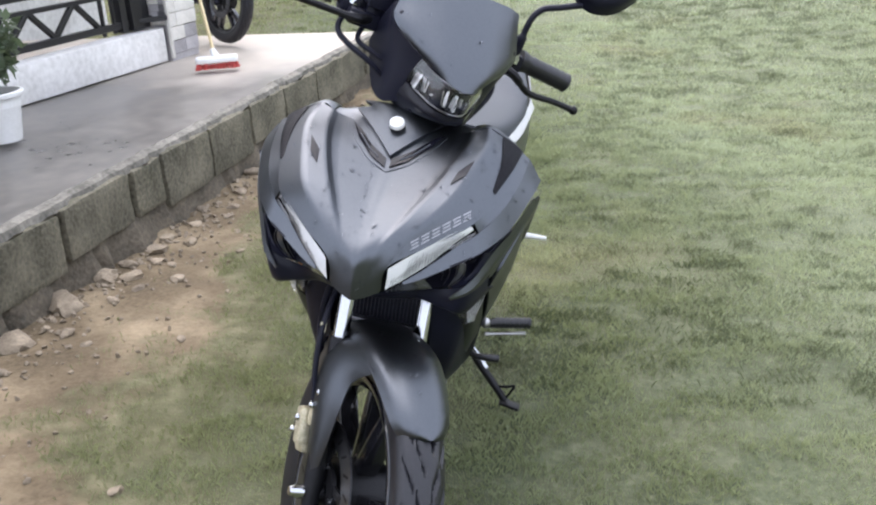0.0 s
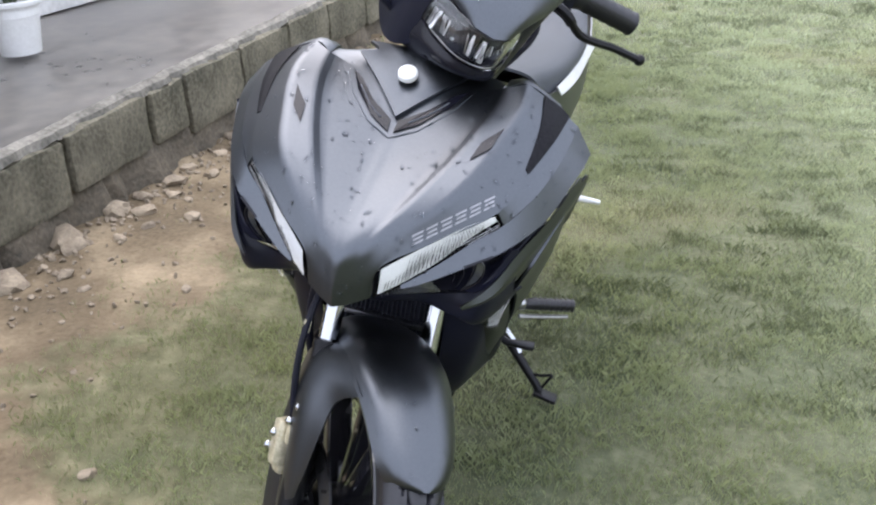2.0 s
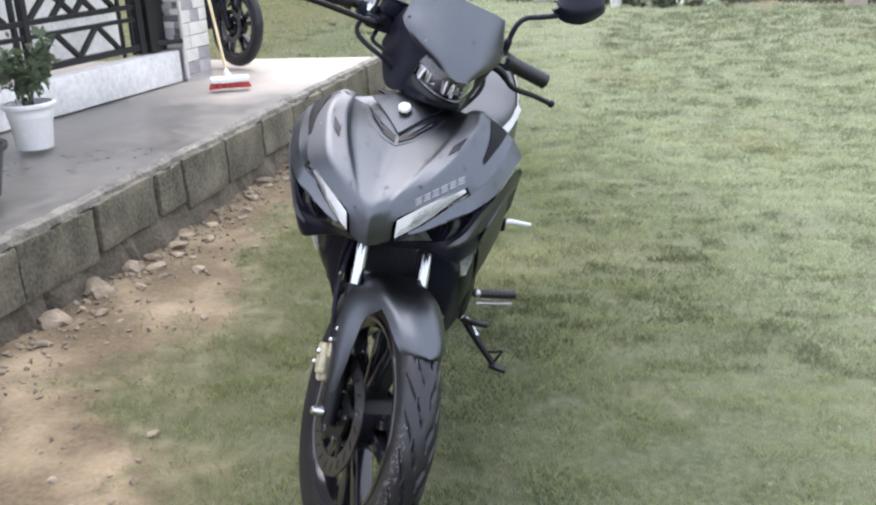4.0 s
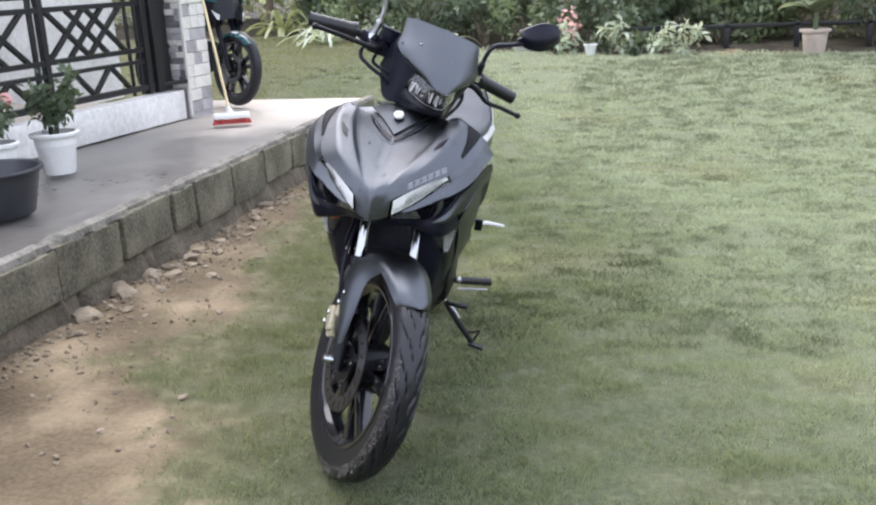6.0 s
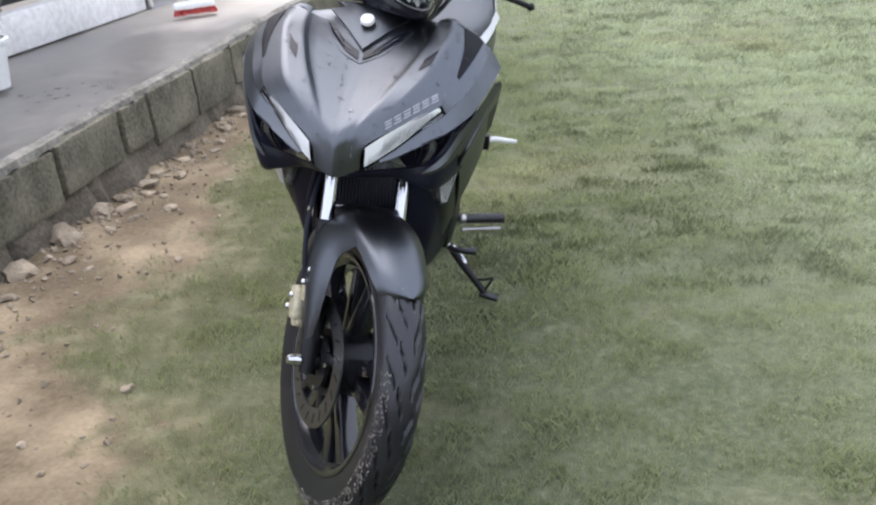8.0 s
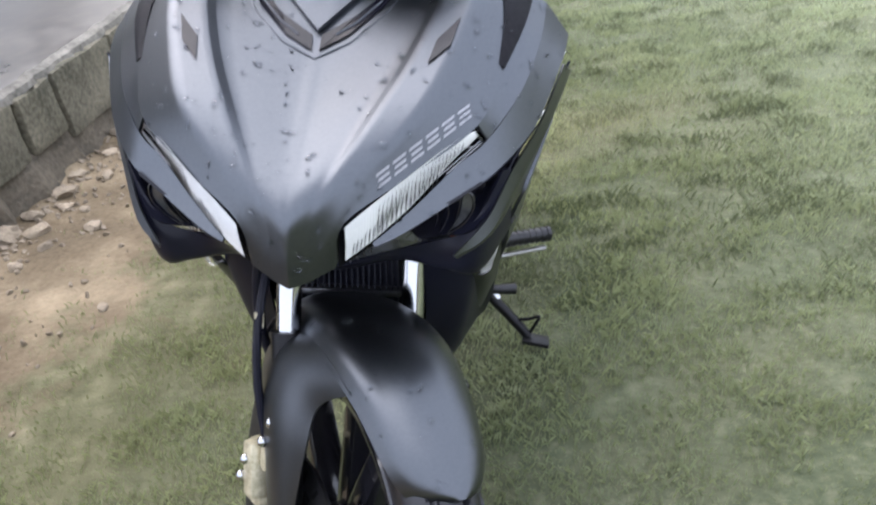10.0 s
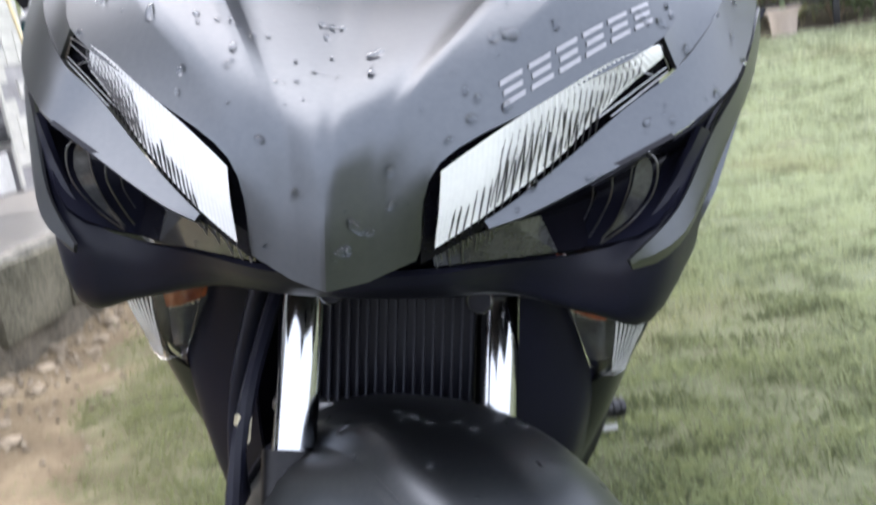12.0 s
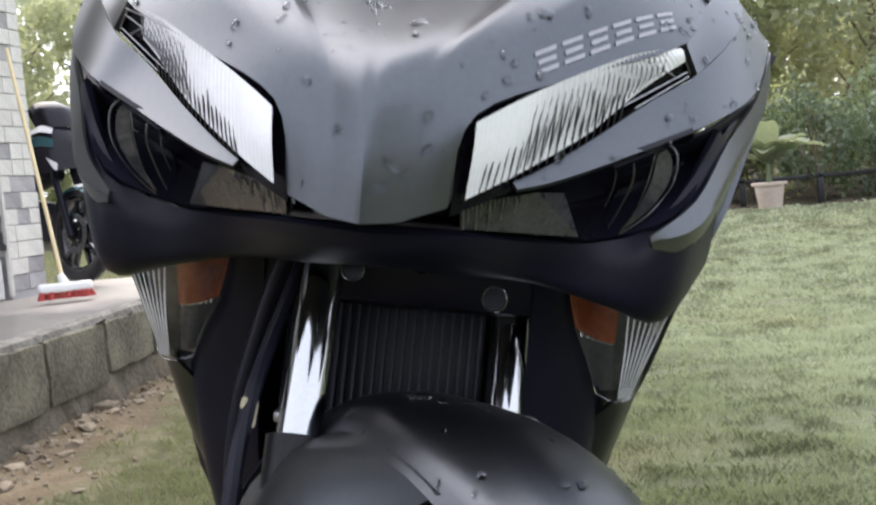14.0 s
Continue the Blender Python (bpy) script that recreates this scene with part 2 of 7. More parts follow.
def worn(m, colour, olive):
    """Blends a lawn colour into the thin, trodden olive grass beside the bare earth."""
    n, l = m.node_tree.nodes, m.node_tree.links
    co = n.new("ShaderNodeTexCoord")
    sep = n.new("ShaderNodeSeparateXYZ")
    l.new(co.outputs["Object"], sep.inputs[0])
    ns = n.new("ShaderNodeTexNoise")
    ns.inputs["Scale"].default_value, ns.inputs["Detail"].default_value = 3.5, 7
    l.new(co.outputs["Object"], ns.inputs["Vector"])
    ad = n.new("ShaderNodeMath")
    ad.operation = "MULTIPLY_ADD"
    ad.inputs[1].default_value = 1.6
    l.new(ns.outputs["Fac"], ad.inputs[0])
    away = n.new("ShaderNodeMapRange")
    away.inputs["From Min"].default_value, away.inputs["From Max"].default_value = 0.5, 3.0
    away.inputs["To Max"].default_value = 3.0
    l.new(sep.outputs["Y"], away.inputs["Value"])
    side = n.new("ShaderNodeMath")
    l.new(sep.outputs["X"], side.inputs[0])
    l.new(away.outputs[0], side.inputs[1])
    l.new(side.outputs[0], ad.inputs[2])
    mr = n.new("ShaderNodeMapRange")
    mr.inputs["From Min"].default_value, mr.inputs["From Max"].default_value = 2.5, 1.45
    mr.inputs["To Max"].default_value = 0.8
    l.new(ad.outputs[0], mr.inputs["Value"])
    mx = n.new("ShaderNodeMixRGB")
    l.new(mr.outputs[0], mx.inputs[0])
    l.new(colour, mx.inputs[1])
    mx.inputs[2].default_value = (*olive, 1)
    return mx.outputs[0]


def leaf_mat(name, c1, c2, isl=0.35, rough=0.45, scale=3, through=0.3):
    m = mat(name, c1, c2, rough, 0, scale, 30, 0.1, 0.003, island=isl)
    b = m.node_tree.nodes["Principled BSDF"]
    b.inputs["Subsurface Weight"].default_value = 0.0
    tr = m.node_tree.nodes.new("ShaderNodeBsdfTranslucent")
    tr.inputs["Color"].default_value = (c1[0] * 1.6, c1[1] * 1.6, c1[2] * 1.2, 1)
    mx = m.node_tree.nodes.new("ShaderNodeMixShader")
    mx.inputs[0].default_value = through
    outn = m.node_tree.nodes["Material Output"]
    m.node_tree.links.new(b.outputs[0], mx.inputs[1])
    m.node_tree.links.new(tr.outputs[0], mx.inputs[2])
    m.node_tree.links.new(mx.outputs[0], outn.inputs["Surface"])
    return m


M_LEAF = leaf_mat("leaf_green", (0.21, 0.26, 0.15), (0.105, 0.145, 0.075))
M_LEAFY = leaf_mat("leaf_yellow_green", (0.36, 0.38, 0.20), (0.20, 0.23, 0.10))
M_TREE = leaf_mat("tree_leaf", (0.39, 0.41, 0.31), (0.18, 0.20, 0.135), through=0.5)
M_TREEY = leaf_mat("tree_leaf_pale", (0.48, 0.485, 0.34), (0.25, 0.27, 0.165), through=0.45)
M_BROAD = leaf_mat("broad_leaf", (0.25, 0.285, 0.20), (0.12, 0.15, 0.095))
M_LEAFD = leaf_mat("leaf_dark_green", (0.12, 0.155, 0.10), (0.055, 0.085, 0.05))
M_LEAFP = leaf_mat("leaf_pale", (0.58, 0.62, 0.54), (0.20, 0.27, 0.17))
M_GRASS = leaf_mat("grass_blade", (0.232, 0.262, 0.170), (0.094, 0.115, 0.070), 0.15, 0.75, 3.4, 0.42)
M_GRASS.node_tree.nodes["Principled BSDF"].inputs["Specular IOR Level"].default_value = 0.15

ramp_out = [x for x in M_GRASS.node_tree.nodes if x.type == "VALTORGB"][0].outputs[0]
hue_in = [x for x in M_GRASS.node_tree.nodes if x.type == "HUE_SAT"][0].inputs["Color"]
M_GRASS.node_tree.links.new(worn(M_GRASS, glare_and_straw(M_GRASS, ramp_out, (0.500, 0.540, 0.410)), (0.165, 0.154, 0.080)), hue_in)
M_TUFT = leaf_mat("tuft_blade", (0.104, 0.123, 0.070), (0.052, 0.066, 0.036), 0.15, 0.75, 3.4, 0.3)
ramp_out = [x for x in M_TUFT.node_tree.nodes if x.type == "VALTORGB"][0].outputs[0]
hue_in = [x for x in M_TUFT.node_tree.nodes if x.type == "HUE_SAT"][0].inputs["Color"]
M_TUFT.node_tree.links.new(glare_and_straw(M_TUFT, ramp_out, (0.255, 0.280, 0.185)), hue_in)

# ---- building helpers ----
def part(name, bm, material, parent=None, label="", smooth=True):
    """Links a bmesh as one mesh object under a thing or a part."""
    me = bpy.data.meshes.new(name)
    bmesh.ops.recalc_face_normals(bm, faces=bm.faces)
    bm.to_mesh(me)
    bm.free()
    me.materials.append(material)
    if smooth:
        me.shade_smooth()
        me.set_sharp_from_angle(angle=radians(38))
    ob = new(name, me)
    ob.parent = parent
    if label:
        ob["label"] = label
    return ob


def thing(name, label, category, m=None, group=""):
    ob = new(name)
    ob.matrix_basis = m or Matrix()
    return tagged(ob, label, category, group)


def box(bm, c, s, bev=0.0, m=None, seg=2):
    r = bmesh.ops.create_cube(bm, size=1)
    vs = r["verts"]
    bmesh.ops.scale(bm, vec=s, verts=vs)
    if bev:
        es = list({e for v in vs for e in v.link_edges})
        r = bmesh.ops.bevel(bm, geom=es, offset=min(bev, min(s) * 0.45), segments=seg, affect="EDGES", profile=0.6)
        vs = list({v for f in r["faces"] for v in f.verts} | {v for v in vs if v.is_valid})
        vs = [v for v in vs if v.is_valid]
    tm = Matrix.Translation(c) @ (m or Matrix())
    bmesh.ops.transform(bm, matrix=tm, verts=vs)
    return vs


def bez(pts, n=8):
    """A smooth curve through points."""
    P = [Vector(p) for p in pts]
    if len(P) < 3:
        return P
    out = []
    for i in range(len(P) - 1):
        p0, p1, p2, p3 = P[max(i - 1, 0)], P[i], P[i + 1], P[min(i + 2, len(P) - 1)]
        for k in range(n):
            t = k / n
            out.append(0.5 * ((2 * p1) + (p2 - p0) * t + (2 * p0 - 5 * p1 + 4 * p2 - p3) * t * t + (3 * p1 - p0 - 3 * p2 + p3) * t ** 3))
    out.append(P[-1])
    return out


def tube(bm, pts, r, seg=10, cap=True):
    """A round bar along points; r is one radius or one for each point."""
    P = [Vector(p) for p in pts]
    rr = r if isinstance(r, (list, tuple)) else [r] * len(P)
    rings = []
    up = Vector((0.31, 0.17, 0.93))
    for i, p in enumerate(P):
        d = (P[min(i + 1, len(P) - 1)] - P[max(i - 1, 0)]).normalized()
        a = d.cross(up)
        if a.length < 0.05:
            a = d.cross(Vector((1, 0, 0)))
        a.normalize()
        b = d.cross(a)
        rings.append([bm.verts.new(p + (a * math.cos(2 * math.pi * k / seg) + b * math.sin(2 * math.pi * k / seg)) * rr[i]) for k in range(seg)])
    for q, w in zip(rings, rings[1:]):
        for k in range(seg):
            bm.faces.new((q[k], q[(k + 1) % seg], w[(k + 1) % seg], w[k]))
    if cap:
        bm.faces.new(rings[0])
        bm.faces.new(rings[-1])


def lathe(bm, prof, seg=48, axis="z", closed=False):
    """Turns a profile of (radius, along) round an axis."""
    rings = []
    for r, h in prof:
        ring = []
        for k in range(seg):
            a = 2 * math.pi * k / seg
            c, s = r * math.cos(a), r * math.sin(a)
            ring.append(bm.verts.new((c, s, h) if axis == "z" else (h, c, s)))
        rings.append(ring)
    pairs = list(zip(rings, rings[1:]))
    if closed:
        pairs.append((rings[-1], rings[0]))
    for q, w in pairs:
        for k in range(seg):
            bm.faces.new((q[k], q[(k + 1) % seg], w[(k + 1) % seg], w[k]))


def sheet(rows, mirror=False, thick=0.004, cuts=3, creases=(), close=False):
    """A curved panel through rows of points, smooth along the rows; creases: rows that stay sharp. Returns a bmesh with thickness."""
    fine = [bez(r, cuts) for r in rows]
    cols = len(fine[0])
    out = []
    n = len(fine)
    for j in range(n - 1):
        for k in range(cuts):
            t = k / cuts
            line = []
            for i in range(cols):
                p1, p2 = fine[j][i], fine[j + 1][i]
                p0 = fine[j - 1][i] if j > 0 and j not in creases else p1 * 2 - p2
                p3 = fine[j + 2][i] if j + 2 < n and j + 1 not in creases else p2 * 2 - p1
                line.append(0.5 * ((2 * p1) + (p2 - p0) * t + (2 * p0 - 5 * p1 + 4 * p2 - p3) * t * t + (3 * p1 - p0 - 3 * p2 + p3) * t ** 3))
            out.append(line)
    out.append(fine[-1])
    bm = bmesh.new()
    sides = (1, -1) if mirror else (1,)
    for s in sides:
        g = [[bm.verts.new((p.x * s, p.y, p.z)) for p in line] for line in out]
        for q, w in zip(g, g[1:]):
            for i in range(cols - 1):
                bm.faces.new((q[i], q[i + 1], w[i + 1], w[i]))
    bmesh.ops.remove_doubles(bm, verts=bm.verts, dist=0.0006)
    bmesh.ops.recalc_face_normals(bm, faces=bm.faces)
    if thick:
        bmesh.ops.solidify(bm, geom=bm.faces[:], thickness=thick)
    return bm


def prism(bm, poly, depth):
    """A flat plate with the outline poly (3D points), grown by the vector depth."""
    a = [bm.verts.new(p) for p in poly]
    b = [bm.verts.new(Vector(p) + Vector(depth)) for p in poly]
    bm.faces.new(a)
    bm.faces.new(b[::-1])
    n = len(poly)
    for i in range(n):
        bm.faces.new((a[i], b[i], b[(i + 1) % n], a[(i + 1) % n]))


def flip(bm):
    """The mirror image of a bmesh, to the other side of the machine."""
    o = bm.copy()
    bmesh.ops.transform(o, matrix=Matrix.Diagonal((-1, 1, 1, 1)), verts=o.verts)
    return o


# ---- ground ----
def border(x):
    """Where the planting at the far end of the lawn begins."""
    return float(np.interp(x, [-5.5, -1.7, 0.3, 1.4, 2.5, 4.0, 9.0], [14.0, 9.9, 8.6, 7.9, 7.45, 7.15, 6.6]))


def rise(y):
    """The lawn climbs a little towards its far end."""
    u = min(1.0, max(0.0, (y - 1.5) / 6.0))
    return 0.19 * u * u * (3 - 2 * u)


def soil(x, y):
    """How bare the earth is: 1 along the kerb, 0 on the lawn."""
    edge = np.interp(y, [-6, -2.5, -2.15, -1.95, -1.85, -1.7, -1.45, -1.25, -0.84, -0.16, 1.0, 2.2, 3.2, 3.4], [1.15, 1.02, 0.98, 0.90, 0.68, 0.49, 0.46, 0.56, 0.53, 0.42, 0.25, 0.15, 0.05, -500])
    w = noise.noise((x * 2.3, y * 2.3, 0.3)) * 0.15 + noise.noise((x * 7, y * 7, 1.3)) * 0.24 + noise.noise((x * 18, y * 18, 2.3)) * 0.11
    if y > 6.0:
        return max(0.0, min(1.0, (y - border(x) - 0.2 + w) / 0.45))
    d = edge + w - x
    return max(0.0, min(1.0, 0.5 + (d / 0.50 if d > 0 else d / 0.85)))


def height(x, y):
    far = min(1, max(0, (x - 1.9) / 0.8, (y + 0.2) / 1.2))
    h = 0.022 * noise.noise((x * 0.7, y * 0.7, 5)) + (0.010 + 0.022 * far) * noise.noise((x * 2.4, y * 3.0, 2)) + (0.007 + 0.020 * far) * noise.noise((x * 5, y * 8, 2))
    lumps = min(1, max(0, (1.0 - x) / 0.5)) * (0.012 * noise.noise((x * 6, y * 6, 8)) + 0.007 * noise.noise((x * 13, y * 13, 3)))
    return lumps + h * min(1, max(0.15, abs(x - 1.55) + max(0, abs(y + 1.5) - 0.9))) - 0.012 - 0.033 * math.exp(-((x - 1.55) ** 2 + (y + 2.15) ** 2) / 0.12) + rise(y)


def build_ground():
    xs = np.concatenate([[-400, -60, -12], np.arange(-6, -0.4, 0.2), [-0.3], np.arange(-0.1, 5.6, 0.045), np.arange(5.6, 9, 0.2), [12, 25, 60, 400]])
    ys = np.concatenate([[-400, -60, -15, -8, -6], np.arange(-5, 5.6, 0.045), np.arange(5.6, 15, 0.15), [16, 25, 60, 400]])
    verts, faces, bare, bed = [], [], [], []
    nx = len(xs)
    for y in ys:
        for x in xs:
            near = -0.2 < x < 9 and -6 < y < 15 or -6.5 < x < 9 and 3.3 < y < 15
            verts.append((x, y, height(x, y) if near else rise(y) - 0.012))
            bare.append(soil(x, y))
            bed.append(1.0 if y > border(x) + 0.45 + 0.3 * noise.noise((x * 1.7, y * 1.7, 6)) else 0.0)
    for j in range(len(ys) - 1):
        for i in range(nx - 1):
            a = j * nx + i
            faces.append((a, a + 1, a + nx + 1, a + nx))
    me = bpy.data.meshes.new("ground")
    me.from_pydata(verts, [], faces)
    at = me.attributes.new("bare", "FLOAT", "POINT")
    at.data.foreach_set("value", np.array(bare, dtype=np.float32))
    at = me.attributes.new("bed", "FLOAT", "POINT")
    at.data.foreach_set("value", np.array(bed, dtype=np.float32))
    me.shade_smooth()
    m = bpy.data.materials.new("lawn_and_earth")
    m.use_nodes = True
    n, l = m.node_tree.nodes, m.node_tree.links
    b = n["Principled BSDF"]
    co = n.new("ShaderNodeTexCoord")

    def ns(scale, detail=6):
        t = n.new("ShaderNodeTexNoise")
        t.inputs["Scale"].default_value, t.inputs["Detail"].default_value = scale, detail
        l.new(co.outputs["Object"], t.inputs["Vector"])
        return t.outputs["Fac"]

    def ramp(fac, stops):
        r = n.new("ShaderNodeValToRGB")
        while len(r.color_ramp.elements) < len(stops):
            r.color_ramp.elements.new(0.5)
        for e, (p, c) in zip(r.color_ramp.elements, stops):
            e.position, e.color = p, (*c, 1)
        l.new(fac, r.inputs[0])
        return r.outputs[0]

    def mix(fac, a, c, blend="MIX"):
        x = n.new("ShaderNodeMixRGB")
        x.blend_type = blend
        if isinstance(fac, float):
            x.inputs[0].default_value = fac
        else:
            l.new(fac, x.inputs[0])
        l.new(a, x.inputs[1])
        l.new(c, x.inputs[2])
        return x.outputs[0]

    earth = mix(0.33, ramp(ns(2.6, 9), [(0.3, (0.050, 0.037, 0.022)), (0.48, (0.122, 0.092, 0.056)), (0.68, (0.33, 0.262, 0.172))]),
                ramp(ns(60), [(0.3, (0.088, 0.066, 0.041)), (0.7, (0.25, 0.197, 0.132))]))
    turf = mix(0.45, ramp(ns(1.3), [(0.3, (0.045, 0.056, 0.031)), (0.5, (0.076, 0.089, 0.051)), (0.68, (0.135, 0.137, 0.085))]),
               ramp(ns(45, 8), [(0.32, (0.036, 0.046, 0.025)), (0.52, (0.088, 0.101, 0.058)), (0.72, (0.175, 0.178, 0.115))]))
    att = n.new("ShaderNodeAttribute")
    att.attribute_name = "bare"
    sh = n.new("ShaderNodeMapRange")
    sh.inputs["From Min"].default_value, sh.inputs["From Max"].default_value = 0.35, 0.65
    jit = n.new("ShaderNodeMath")
    jit.operation = "MULTIPLY_ADD"
    jit.inputs[1].default_value = 0.5
    l.new(ns(26), jit.inputs[0])
    sub = n.new("ShaderNodeMath")
    sub.operation = "SUBTRACT"
    sub.inputs[1].default_value = 0.25
    l.new(att.outputs["Fac"], sub.inputs[0])
    l.new(sub.outputs[0], jit.inputs[2])
    l.new(jit.outputs[0], sh.inputs["Value"])
    turf = worn(m, glare_and_straw(m, turf, (0.145, 0.160, 0.100)), (0.088, 0.082, 0.042))
    moss = ramp(ns(14, 8), [(0.3, (0.062, 0.060, 0.030)), (0.55, (0.13, 0.125, 0.07)), (0.75, (0.20, 0.175, 0.11))])
    half = n.new("ShaderNodeMapRange")
    half.inputs["From Min"].default_value, half.inputs["From Max"].default_value = 0.04, 0.36
    l.new(jit.outputs[0], half.inputs["Value"])
    # planting bed: soil and fallen leaves, darkened for the deep shade behind the border
    shaded_litter = ramp(ns(9, 8), [(0.35, (0.020, 0.017, 0.012)), (0.55, (0.048, 0.040, 0.028)), (0.72, (0.085, 0.075, 0.048))])
    planted = n.new("ShaderNodeAttribute")
    planted.attribute_name = "bed"
    l.new(mix(planted.outputs["Fac"], mix(sh.outputs[0], mix(half.outputs[0], turf, moss), earth), shaded_litter), b.inputs["Base Color"])
    b.inputs["Roughness"].default_value = 0.9
    b.inputs["Specular IOR Level"].default_value = 0.2
    bp = n.new("ShaderNodeBump")
    bp.inputs["Strength"].default_value, bp.inputs["Distance"].default_value = 0.6, 0.02
    l.new(ns(38, 8), bp.inputs["Height"])
    l.new(bp.outputs[0], b.inputs["Normal"])
    me.materials.append(m)
    return tagged(new("ground", me), "lawn with a strip of bare brown earth along a kerb", "ground", kind="structure")


build_ground()


def build_grass():
    """Short blades of the lawn, finest near the motorcycle; one body of stuff."""
    rng = np.random.default_rng(4)
    cell = 0.03
    gx, gy = np.arange(-6, 9.2, cell), np.arange(-4.2, 13.6, cell)
    bare = np.array([[soil(x, y) for x in gx] for y in gy])
    patch = np.array([[0.35 * noise.noise((x * 1.9, y * 1.9, 7)) + 0.7 * noise.noise((x * 4.5, y * 6, 3)) + 0.8 * noise.noise((x * 10, y * 13, 9)) for x in gx] for y in gy])
    high = np.array([[height(x, y) for x in gx] for y in gy])
    zones = ((780000, 0.1, 5.0, -3.7, 2.4, 0.0), (190000, -0.1, 7.0, 0.8, 4.8, 0.5), (190000, -6.0, 9.0, 4.2, 13.4, 1.0), (60000, 0.1, 4.5, -4.2, -2.7, 0.0))
    xs, ys, fs = [], [], []
    for n, x0, x1, y0, y1, f in zones:
        xs.append(rng.uniform(x0, x1, n))
        ys.append(rng.uniform(y0, y1, n))
        fs.append(np.full(n, f))
    # coarser tufts
    many = 1900
    cx, cy = np.where(rng.uniform(0, 1, many) < 0.7, rng.uniform(1.5, 4.8, many), rng.uniform(-3.0, 8.0, many)), -1.2 + 8.5 * rng.uniform(0, 1, many) ** 1.25
    cr = rng.uniform(0.015, 0.06, many)
    per = 95
    tx = np.repeat(cx, per) + np.repeat(cr, per) * rng.normal(0, 1, many * per) * 1.5
    ty = np.repeat(cy, per) + np.repeat(cr, per) * rng.normal(0, 1, many * per) * 0.6
    loose = sum(z[0] for z in zones)
    xs.append(tx)
    ys.append(ty)
    fs.append(np.clip((ty - 1.0) / 5.0, 0, 1))
    x, y, far = np.concatenate(xs), np.concatenate(ys), np.concatenate(fs)
    tuft = np.arange(len(x)) >= loose
    ix = np.clip(((x - gx[0]) / cell + 0.5).astype(int), 0, len(gx) - 1)
    iy = np.clip(((y - gy[0]) / cell + 0.5).astype(int), 0, len(gy) - 1)
    b, p, z = bare[iy, ix], patch[iy, ix], high[iy, ix]
    soft = np.where(np.arange(len(x)) < zones[0][0], np.clip((5.0 - x) / 1.9, 0, 1) * np.clip((y + 3.7) / 1.2, 0, 1) * np.clip((2.4 - y) / 1.2, 0, 1), 1.0)
    keep = ~(tuft & (x < 1.6) & (y < 2.0)) & (rng.uniform(0, 1, len(x)) < soft * (1 - b) ** 2.6 * np.clip(0.86 + 0.8 * p, 0.30, 1.0)) & ~((x < 0.03) & (y < 3.3))
    x, y, z, p, far, tuft = x[keep], y[keep], z[keep], p[keep], far[keep], tuft[keep]
    k = len(x)
    tall = rng.uniform(0.006, 0.019, k) * (1 + 1.1 * np.clip(p, -0.35, 0.9)) * (1 + 1.1 * far)
    tall = np.where(tuft, rng.uniform(0.010, 0.026, k) * (1 + 0.4 * far), tall)
    wid = rng.uniform(0.0005, 0.0011, k) * (1 + 1.7 * far)
    lean = rng.uniform(0.1, 1.0, k) * tall
    a, b = rng.uniform(0, 2 * np.pi, k), rng.uniform(0, 2 * np.pi, k)
    dx, dy = np.cos(a) * wid, np.sin(a) * wid
    v = np.empty((k, 4, 3), np.float32)
    v[:, 0] = np.stack([x - dx, y - dy, z - 0.003], 1)
    v[:, 1] = np.stack([x + dx, y + dy, z - 0.003], 1)
    v[:, 2] = np.stack([x + np.cos(b) * lean * 0.4 + dx * 0.7, y + np.sin(b) * lean * 0.4 + dy * 0.7, z + tall * 0.65], 1)
    v[:, 3] = np.stack([x + np.cos(b) * lean, y + np.sin(b) * lean, z + tall], 1)
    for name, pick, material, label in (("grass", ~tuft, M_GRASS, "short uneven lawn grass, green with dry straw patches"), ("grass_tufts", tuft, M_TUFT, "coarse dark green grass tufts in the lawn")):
        w = v[pick]
        k = len(w)
        me = bpy.data.meshes.new(name)
        me.vertices.add(k * 4)
        me.vertices.foreach_set("co", w.ravel())
        me.loops.add(k * 6)
        base = np.arange(k)[:, None] * 4
        me.loops.foreach_set("vertex_index", (base + np.array([0, 1, 2, 0, 2, 3])).ravel().astype(np.int32))
        me.polygons.add(k * 2)
        me.polygons.foreach_set("loop_start", np.arange(0, k * 6, 3, dtype=np.int32))
        me.update(calc_edges=True)
        me.materials.append(material)
        tagged(new(name, me), label, "grass", kind="stuff")


build_grass()

